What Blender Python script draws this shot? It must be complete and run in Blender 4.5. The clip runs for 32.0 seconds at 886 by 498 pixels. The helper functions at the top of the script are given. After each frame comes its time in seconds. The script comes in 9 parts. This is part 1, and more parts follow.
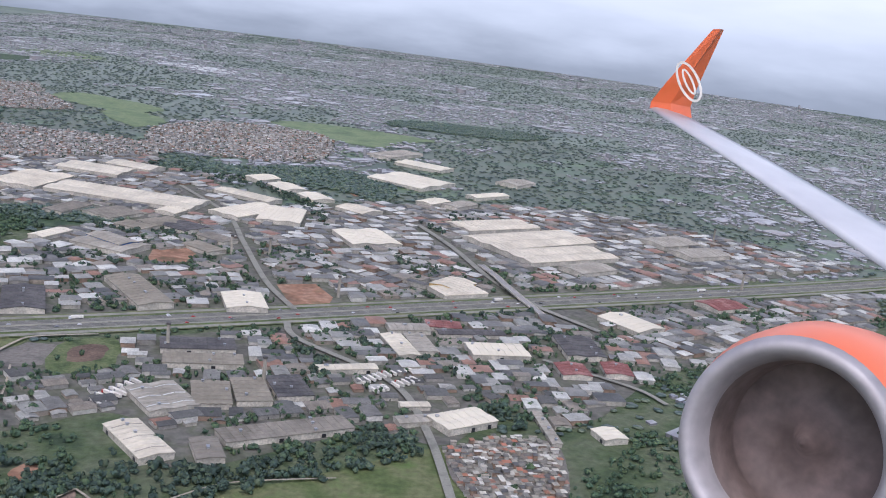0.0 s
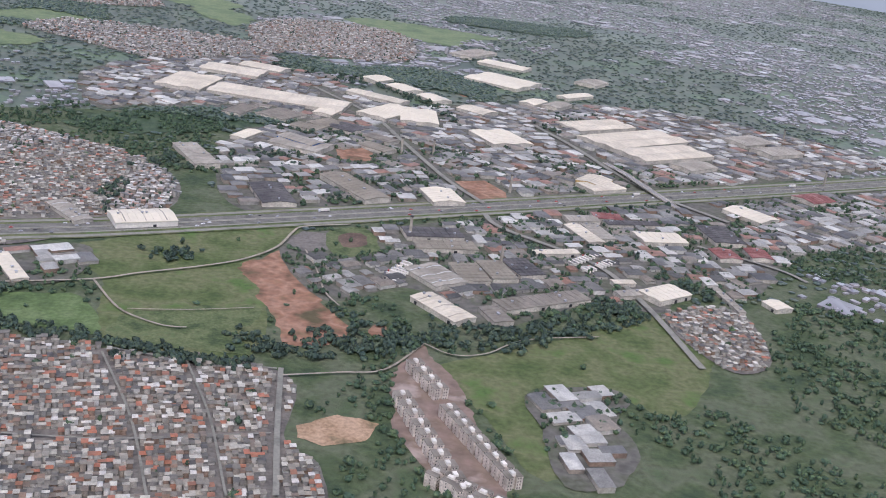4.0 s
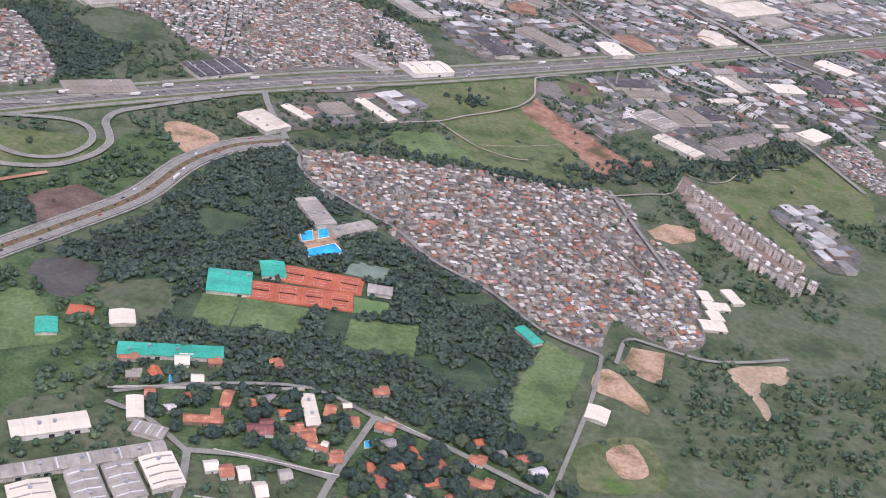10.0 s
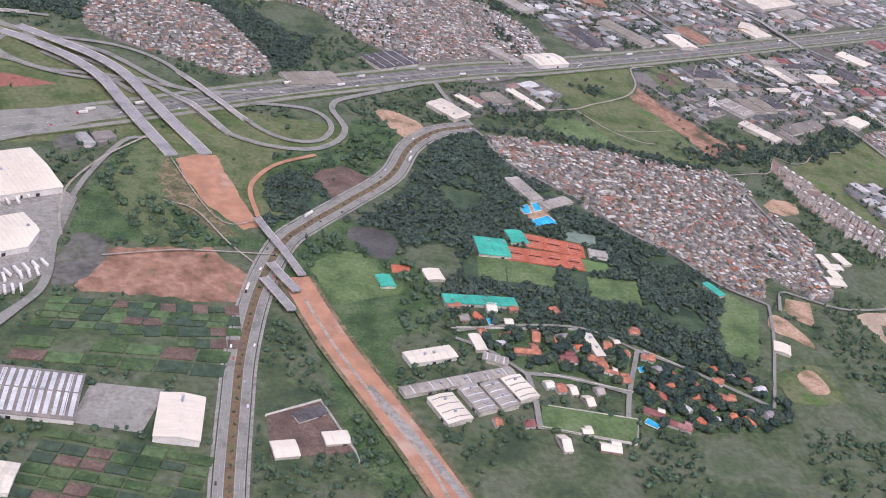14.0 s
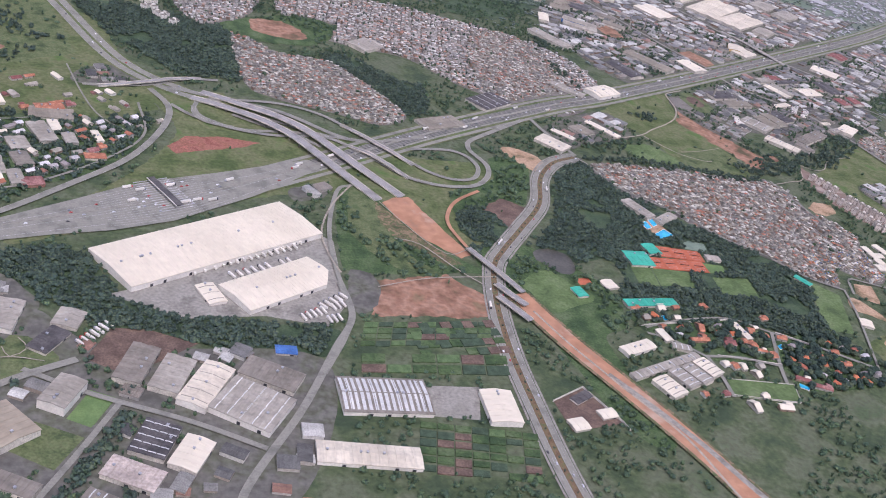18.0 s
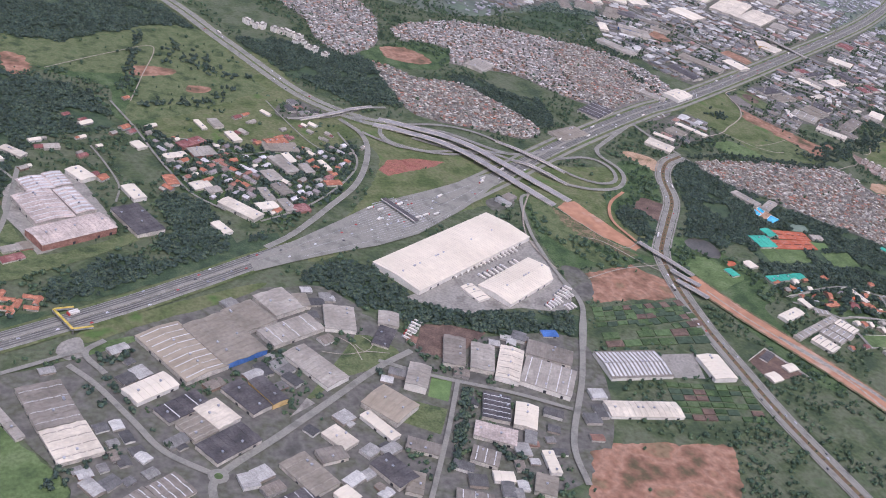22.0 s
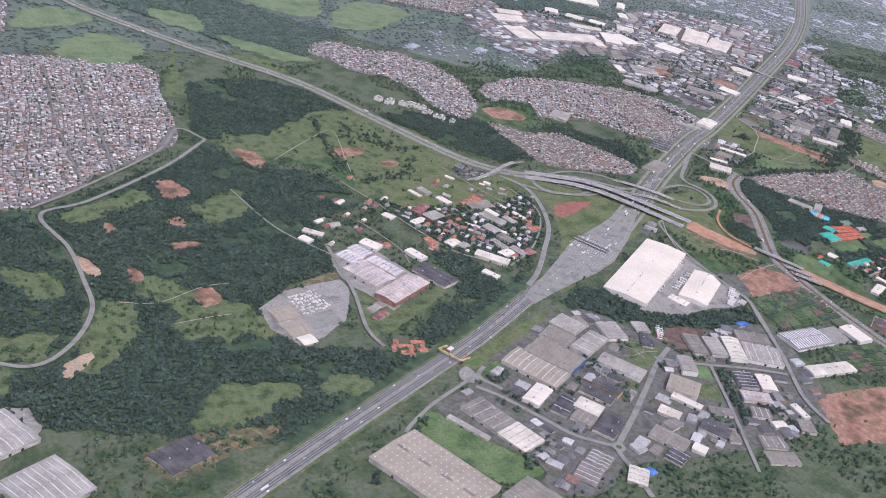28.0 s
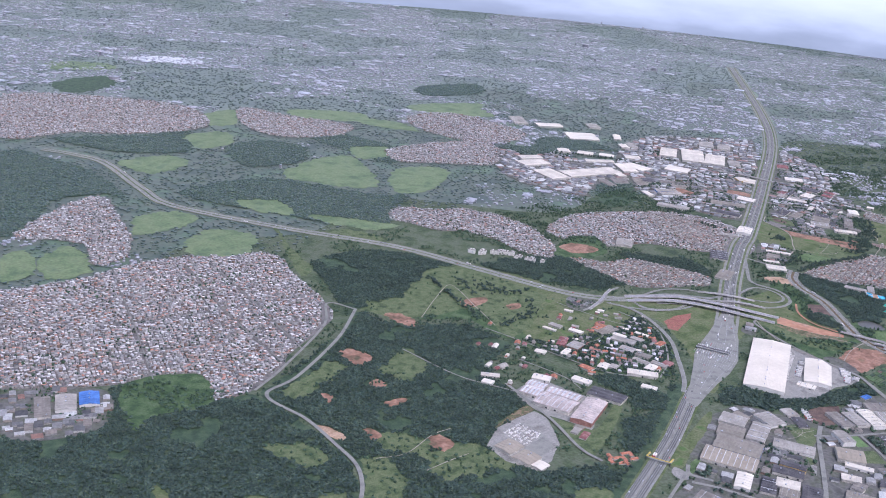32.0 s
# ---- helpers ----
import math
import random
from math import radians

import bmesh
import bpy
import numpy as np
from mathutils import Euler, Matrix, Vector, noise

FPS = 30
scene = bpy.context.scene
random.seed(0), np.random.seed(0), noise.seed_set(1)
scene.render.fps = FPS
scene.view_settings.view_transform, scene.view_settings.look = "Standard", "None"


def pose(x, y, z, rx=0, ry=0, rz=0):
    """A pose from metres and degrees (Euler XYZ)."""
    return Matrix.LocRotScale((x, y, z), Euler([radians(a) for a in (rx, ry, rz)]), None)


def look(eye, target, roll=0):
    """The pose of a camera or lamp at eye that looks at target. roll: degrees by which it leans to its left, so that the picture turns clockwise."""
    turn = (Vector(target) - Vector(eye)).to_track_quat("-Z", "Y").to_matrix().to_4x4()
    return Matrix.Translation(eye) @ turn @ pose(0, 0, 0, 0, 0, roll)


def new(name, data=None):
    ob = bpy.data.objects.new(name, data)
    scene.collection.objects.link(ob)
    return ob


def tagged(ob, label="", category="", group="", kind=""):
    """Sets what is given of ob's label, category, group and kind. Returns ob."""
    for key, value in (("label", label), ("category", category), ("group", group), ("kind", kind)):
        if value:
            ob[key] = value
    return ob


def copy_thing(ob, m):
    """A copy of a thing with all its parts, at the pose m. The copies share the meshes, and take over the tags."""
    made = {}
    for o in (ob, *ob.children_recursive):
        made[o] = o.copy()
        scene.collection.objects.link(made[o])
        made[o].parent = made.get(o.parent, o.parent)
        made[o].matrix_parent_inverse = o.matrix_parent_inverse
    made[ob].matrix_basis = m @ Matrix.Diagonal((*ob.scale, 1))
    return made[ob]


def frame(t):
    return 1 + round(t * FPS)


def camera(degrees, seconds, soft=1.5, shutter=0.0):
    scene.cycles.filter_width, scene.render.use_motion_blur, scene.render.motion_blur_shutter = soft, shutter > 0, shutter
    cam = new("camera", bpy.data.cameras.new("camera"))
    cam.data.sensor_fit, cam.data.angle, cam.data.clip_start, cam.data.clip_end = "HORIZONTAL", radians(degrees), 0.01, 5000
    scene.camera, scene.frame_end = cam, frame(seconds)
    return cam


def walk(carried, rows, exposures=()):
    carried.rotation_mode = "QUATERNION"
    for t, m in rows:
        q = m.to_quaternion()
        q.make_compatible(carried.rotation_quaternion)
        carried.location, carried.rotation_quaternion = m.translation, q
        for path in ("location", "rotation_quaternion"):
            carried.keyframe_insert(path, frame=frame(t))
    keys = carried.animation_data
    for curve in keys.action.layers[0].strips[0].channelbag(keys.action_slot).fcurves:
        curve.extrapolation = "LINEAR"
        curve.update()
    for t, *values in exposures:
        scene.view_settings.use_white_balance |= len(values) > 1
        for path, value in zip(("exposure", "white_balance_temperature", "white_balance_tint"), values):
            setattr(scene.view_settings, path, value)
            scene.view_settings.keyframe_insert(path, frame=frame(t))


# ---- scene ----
cam = camera(44.5, 32.0, soft=1.0)
METRES, EYE, TILT, LEAN, TURN = 1000.0, 94.15, -13.03, -6.53, 0.0
ROWS = [
    (0.0, 0.0, 0.0, 0.0, 0.0, 0.0, -0.0),
    (0.5, -0.0083, -0.0076, 0.0009, -0.15, -0.35, -0.17),
    (1.0, -0.0168, -0.0149, 0.0018, -0.32, -0.7, -0.79),
    (1.5, -0.0254, -0.0223, 0.0027, -0.54, -0.75, -1.82),
    (2.0, -0.0342, -0.03, 0.0037, -0.94, -0.56, -1.23),
    (2.5, -0.0431, -0.0379, 0.0047, -1.27, -1.02, -0.16),
    (3.0, -0.0522, -0.0464, 0.0061, -1.54, -2.19, -0.16),
    (3.5, -0.0615, -0.0545, 0.0075, -1.82, -4.09, -0.17),
    (4.0, -0.0712, -0.0625, 0.0087, -1.93, -6.4, -0.42),
    (4.5, -0.0809, -0.0702, 0.0104, -2.18, -8.36, -0.25),
    (6.5, -0.1207, -0.1012, 0.0178, -3.39, -14.11, -1.6),
    (7.0, -0.132, -0.1091, 0.02, -3.94, -15.03, -2.09),
    (7.5, -0.1426, -0.1164, 0.0223, -4.34, -15.83, -2.49),
    (8.0, -0.1537, -0.1236, 0.0247, -4.85, -16.56, -2.72),
    (8.5, -0.1651, -0.1309, 0.027, -5.34, -17.15, -3.01),
    (9.0, -0.1758, -0.1378, 0.0291, -5.85, -17.38, -3.07),
    (9.5, -0.1874, -0.1447, 0.0316, -6.56, -17.09, -3.04),
    (10.0, -0.1991, -0.1516, 0.0338, -7.49, -16.6, -2.6),
    (10.5, -0.2112, -0.1586, 0.0364, -8.29, -16.71, -2.56),
    (11.0, -0.2236, -0.1655, 0.0391, -8.46, -17.29, -3.93),
    (11.5, -0.2363, -0.172, 0.0417, -8.8, -17.59, -4.6),
    (12.0, -0.2493, -0.1789, 0.0445, -9.45, -17.75, -4.49),
    (12.5, -0.2623, -0.1853, 0.0475, -10.09, -18.17, -4.45),
    (13.0, -0.2754, -0.1915, 0.0506, -10.79, -18.47, -4.36),
    (13.5, -0.2887, -0.1978, 0.0538, -11.44, -18.73, -4.58),
    (14.0, -0.3025, -0.2036, 0.0569, -12.18, -19.16, -4.67),
    (14.5, -0.3163, -0.2092, 0.0604, -12.96, -19.74, -4.86),
    (16.5, -0.3757, -0.2305, 0.0742, -17.09, -19.11, -3.78),
    (17.0, -0.3905, -0.2353, 0.0777, -18.23, -18.39, -3.02),
    (17.5, -0.4057, -0.2401, 0.0815, -18.83, -18.54, -3.22),
    (18.0, -0.4209, -0.2448, 0.0855, -19.29, -19.16, -3.48),
    (18.5, -0.4361, -0.2492, 0.0893, -19.83, -19.51, -3.5),
    (19.0, -0.4517, -0.2536, 0.0933, -20.36, -19.5, -3.49),
    (19.5, -0.4674, -0.2575, 0.0968, -21.22, -19.06, -3.04),
    (20.0, -0.4835, -0.2614, 0.1009, -22.03, -18.89, -2.86),
    (20.5, -0.4994, -0.265, 0.1051, -22.41, -19.43, -2.94),
    (21.0, -0.5152, -0.2687, 0.1098, -22.78, -20.26, -2.04),
    (21.5, -0.5315, -0.2717, 0.1142, -23.19, -20.72, -1.79),
    (22.0, -0.5483, -0.2747, 0.1182, -24.05, -20.32, -1.83),
    (22.5, -0.5652, -0.277, 0.1222, -24.97, -19.84, -2.35),
    (23.0, -0.5821, -0.2797, 0.1268, -25.55, -20.22, -2.8),
    (23.5, -0.599, -0.282, 0.1316, -26.22, -20.85, -2.63),
    (24.0, -0.6149, -0.2841, 0.1359, -27.07, -20.93, -1.98),
    (24.5, -0.6326, -0.2862, 0.1404, -27.89, -20.65, -1.9),
    (25.0, -0.6499, -0.2871, 0.1451, -28.54, -20.49, -2.12),
    (25.5, -0.6674, -0.2886, 0.1501, -29.09, -20.76, -2.25),
    (27.5, -0.7391, -0.2932, 0.1718, -33.01, -20.85, 0.61),
    (28.0, -0.7572, -0.2921, 0.176, -34.12, -20.01, 1.24),
    (28.5, -0.775, -0.2909, 0.1806, -34.92, -19.39, 1.56),
    (29.0, -0.793, -0.2895, 0.1853, -35.86, -18.79, 2.53),
    (29.5, -0.8113, -0.2882, 0.1898, -36.79, -17.79, 3.45),
    (30.0, -0.8291, -0.286, 0.1941, -37.67, -16.72, 4.43),
    (30.5, -0.8467, -0.2836, 0.1985, -38.4, -15.95, 5.3),
    (31.0, -0.8642, -0.281, 0.2031, -39.12, -15.27, 6.2),
    (31.5, -0.8817, -0.278, 0.2076, -39.93, -14.31, 7.5),
    (32.0, -0.8987, -0.2745, 0.2118, -40.5, -13.32, 8.26),
]
walk(cam, [(t, pose(0, 0, EYE, TILT, LEAN, TURN) @ pose(METRES * x, METRES * y, METRES * z, 90 + pitch, roll, yaw)) for t, x, y, z, yaw, pitch, roll in ROWS],
     exposures=[(0.0, 0.08, 5680, 19), (4.0, 0.14, 5800, 21), (9.0, 0.4, 5900, 28), (21.0, 0.22, 5770, 28), (25.0, 0.25, 5720, 28), (28.0, 0.33, 5650, 27), (32.0, 0.36, 5330, 27)])

# ---- world ----
SCALE = 0.25  # the whole model is at a quarter of life size: 1 unit is 4 m

world = bpy.data.worlds.new("sky")
scene.world = world
world.use_nodes = True
wn = world.node_tree.nodes
sky = wn.new("ShaderNodeTexSky")
sky.sky_type, sky.sun_disc = "NISHITA", False
sky.sun_elevation, sky.sun_rotation = radians(52), radians(200)
sky.air_density, sky.dust_density, sky.ozone_density = 1.0, 4.0, 1.0
wn["Background"].inputs["Strength"].default_value = 0.15
world.node_tree.links.new(sky.outputs[0], wn["Background"].inputs["Color"])

sun = new("sun", bpy.data.lights.new("sun", "SUN"))
sun.data.energy, sun.data.angle, sun.data.color = 1.3, radians(14), (1.0, 0.97, 0.93)
sun.matrix_world = look((0, 0, 900), (-180, 420, 0))

rng = np.random.default_rng(7)
rnd = random.Random(5)

# ---- materials ----


def mat(name, cols, scale=1.0, rough=0.85, vary="", fine=8.0, bump=0.3, metal=0.0, sheen=0.0, spec=0.3, stain=0.35, sheet=0.0):
    """cols: colours over which a coarse noise, or the piece's own random number, runs. vary: '', 'object' or 'island'."""
    m = bpy.data.materials.new(name)
    m.use_nodes = True
    nt = m.node_tree
    nodes, links = nt.nodes, nt.links
    b = nodes["Principled BSDF"]
    b.inputs["Roughness"].default_value, b.inputs["Metallic"].default_value = rough, metal
    b.inputs["Specular IOR Level"].default_value = spec
    b.inputs["Sheen Weight"].default_value = sheen
    b.inputs["Sheen Tint"].default_value = (0.62, 0.7, 0.82, 1)
    geo = nodes.new("ShaderNodeNewGeometry")
    n1 = nodes.new("ShaderNodeTexNoise")
    n1.inputs["Scale"].default_value, n1.inputs["Detail"].default_value = 1.0 / scale, 5
    n2 = nodes.new("ShaderNodeTexNoise")
    n2.inputs["Scale"].default_value, n2.inputs["Detail"].default_value = fine / scale, 4
    links.new(geo.outputs["Position"], n1.inputs["Vector"])
    links.new(geo.outputs["Position"], n2.inputs["Vector"])
    ramp = nodes.new("ShaderNodeValToRGB")
    els = ramp.color_ramp.elements
    lo, hi = (0.0, 1.0) if vary else (0.32, 0.68)
    for i, c in enumerate(cols):
        at = lo + (hi - lo) * (i / max(1, len(cols) - (0 if vary else 1)))
        e = els[i] if i < 2 else els.new(at)
        e.position, e.color = at, (*c, 1)
    if len(cols) == 1:
        els[1].color = (*cols[0], 1)
    if vary:
        ramp.color_ramp.interpolation = "CONSTANT"
        src = nodes.new("ShaderNodeObjectInfo").outputs["Random"] if vary == "object" else geo.outputs["Random Per Island"]
        links.new(src, ramp.inputs[0])
    else:
        links.new(n1.outputs[0], ramp.inputs[0])
    # stains and grain: multiply by two noises
    dirt = nodes.new("ShaderNodeMath")
    dirt.operation = "MULTIPLY"
    links.new(n1.outputs[0], dirt.inputs[0])
    links.new(n2.outputs[0], dirt.inputs[1])
    span = nodes.new("ShaderNodeMapRange")
    span.inputs["From Min"].default_value, span.inputs["From Max"].default_value = 0.12, 0.38
    span.inputs["To Min"].default_value, span.inputs["To Max"].default_value = 1 - stain, 1 + 0.4 * stain
    links.new(dirt.outputs[0], span.inputs["Value"])
    mul = nodes.new("ShaderNodeMix")
    mul.data_type, mul.blend_type = "RGBA", "MULTIPLY"
    mul.inputs[0].default_value = 1.0
    links.new(ramp.outputs[0], mul.inputs[6])
    links.new(span.outputs[0], mul.inputs[7])
    col = mul.outputs[2]
    if sheet:
        # sheets laid side by side, some older than others, in the roof's own axes
        tc = nodes.new("ShaderNodeTexCoord")
        cell = nodes.new("ShaderNodeVectorMath")
        cell.operation = "MULTIPLY"
        cell.inputs[1].default_value = (0.9, 0.2, 0.0)
        links.new(tc.outputs["Object"], cell.inputs[0])
        flo = nodes.new("ShaderNodeVectorMath")
        flo.operation = "FLOOR"
        links.new(cell.outputs[0], flo.inputs[0])
        wn = nodes.new("ShaderNodeTexWhiteNoise")
        links.new(flo.outputs[0], wn.inputs["Vector"])
        streak = nodes.new("ShaderNodeTexNoise")
        streak.inputs["Scale"].default_value, streak.inputs["Detail"].default_value = 1.0, 3
        thin = nodes.new("ShaderNodeVectorMath")
        thin.operation = "MULTIPLY"
        thin.inputs[1].default_value = (1.6, 0.3, 0.0)
        links.new(tc.outputs["Object"], thin.inputs[0])
        links.new(thin.outputs[0], streak.inputs["Vector"])
        mixed = nodes.new("ShaderNodeMath")
        mixed.operation = "MULTIPLY_ADD"
        mixed.inputs[1].default_value = 0.35
        links.new(wn.outputs["Value"], mixed.inputs[0])
        links.new(streak.outputs[0], mixed.inputs[2])
        tint = nodes.new("ShaderNodeMapRange")
        tint.inputs["From Min"].default_value, tint.inputs["From Max"].default_value = 0.38, 0.98
        tint.inputs["To Min"].default_value, tint.inputs["To Max"].default_value = 1 - sheet, 1 + 0.35 * sheet
        links.new(mixed.outputs[0], tint.inputs["Value"])
        over = nodes.new("ShaderNodeMix")
        over.data_type, over.blend_type = "RGBA", "MULTIPLY"
        over.inputs[0].default_value = 1.0
        links.new(col, over.inputs[6])
        links.new(tint.outputs[0], over.inputs[7])
        col = over.outputs[2]
    links.new(col, b.inputs["Base Color"])
    if bump:
        bp = nodes.new("ShaderNodeBump")
        bp.inputs["Strength"].default_value, bp.inputs["Distance"].default_value = bump, 0.15 * scale
        links.new(n2.outputs[0], bp.inputs["Height"])
        links.new(bp.outputs[0], b.inputs["Normal"])
    return m


ROOFS = [(0.66, 0.63, 0.54), (0.43, 0.17, 0.09), (0.62, 0.6, 0.52), (0.1, 0.094, 0.08), (0.259, 0.235, 0.178), (0.381, 0.157, 0.0778), (0.433, 0.408, 0.319), (0.147, 0.134, 0.101), (0.225, 0.204, 0.155), (0.537, 0.512, 0.405), (0.259, 0.174, 0.109), (0.311, 0.287, 0.218), (0.121, 0.113, 0.0896), (0.19, 0.174, 0.133), (0.363, 0.33, 0.249),
         (0.311, 0.148, 0.0816), (0.242, 0.217, 0.163), (0.165, 0.152, 0.117), (0.467, 0.435, 0.342), (0.286, 0.252, 0.186), (0.208, 0.165, 0.117), (0.588, 0.565, 0.458), (0.346, 0.304, 0.226), (0.138, 0.13, 0.101)]
WALLS = [(0.396, 0.378, 0.323), (0.292, 0.211, 0.153), (0.516, 0.502, 0.442), (0.344, 0.299, 0.238), (0.43, 0.405, 0.34), (0.602, 0.59, 0.527), (0.31, 0.299, 0.264)]
# far town colours with the blue-grey of distance haze mixed in
FAR_HAZED = [(0.282, 0.276, 0.277), (0.332, 0.313, 0.306), (0.249, 0.246, 0.254), (0.365, 0.358, 0.354), (0.306, 0.269, 0.254), (0.448, 0.465, 0.469), (0.232, 0.232, 0.239), (0.332, 0.313, 0.306)]
HILL = [(0.726, 0.71, 0.632), (0.11, 0.106, 0.0918), (0.66, 0.638, 0.562), (0.462, 0.22, 0.13), (0.154, 0.143, 0.121), (0.187, 0.171, 0.14), (0.297, 0.278, 0.238), (0.396, 0.374, 0.319), (0.347, 0.248, 0.18), (0.248, 0.233, 0.2), (0.446, 0.425, 0.366), (0.416, 0.253, 0.166), (0.327, 0.304, 0.257), (0.515, 0.496, 0.428), (0.287, 0.268, 0.228), (0.396, 0.349, 0.281), (0.238, 0.222, 0.19), (0.554, 0.541, 0.475), (0.347, 0.323, 0.271)]
TILES = [(0.42, 0.18, 0.091), (0.3, 0.2, 0.137), (0.34, 0.3, 0.246), (0.2, 0.18, 0.15), (0.46, 0.4, 0.328), (0.6, 0.57, 0.482), (0.36, 0.22, 0.146)]
SHEDS = [(0.279, 0.276, 0.241), (0.198, 0.193, 0.172), (0.45, 0.442, 0.387), (0.099, 0.0994, 0.092), (0.261, 0.23, 0.181), (0.594, 0.589, 0.516), (0.153, 0.152, 0.138), (0.234, 0.23, 0.202), (0.297, 0.175, 0.125), (0.36, 0.354, 0.31), (0.126, 0.124, 0.112), (0.504, 0.497, 0.439), (0.18, 0.179, 0.163)]
LEAVES = [(0.0545, 0.0911, 0.0663), (0.0707, 0.11, 0.0663), (0.0471, 0.0759, 0.0618), (0.104, 0.137, 0.0806), (0.0658, 0.0995, 0.0737), (0.0528, 0.0856, 0.0677), (0.0848, 0.124, 0.0737), (0.0584, 0.0939, 0.0707)]
CARS = [(0.7, 0.7, 0.7), (0.05, 0.05, 0.055), (0.35, 0.36, 0.38), (0.75, 0.75, 0.74), (0.2, 0.21, 0.23), (0.4, 0.05, 0.04), (0.6, 0.6, 0.62)]

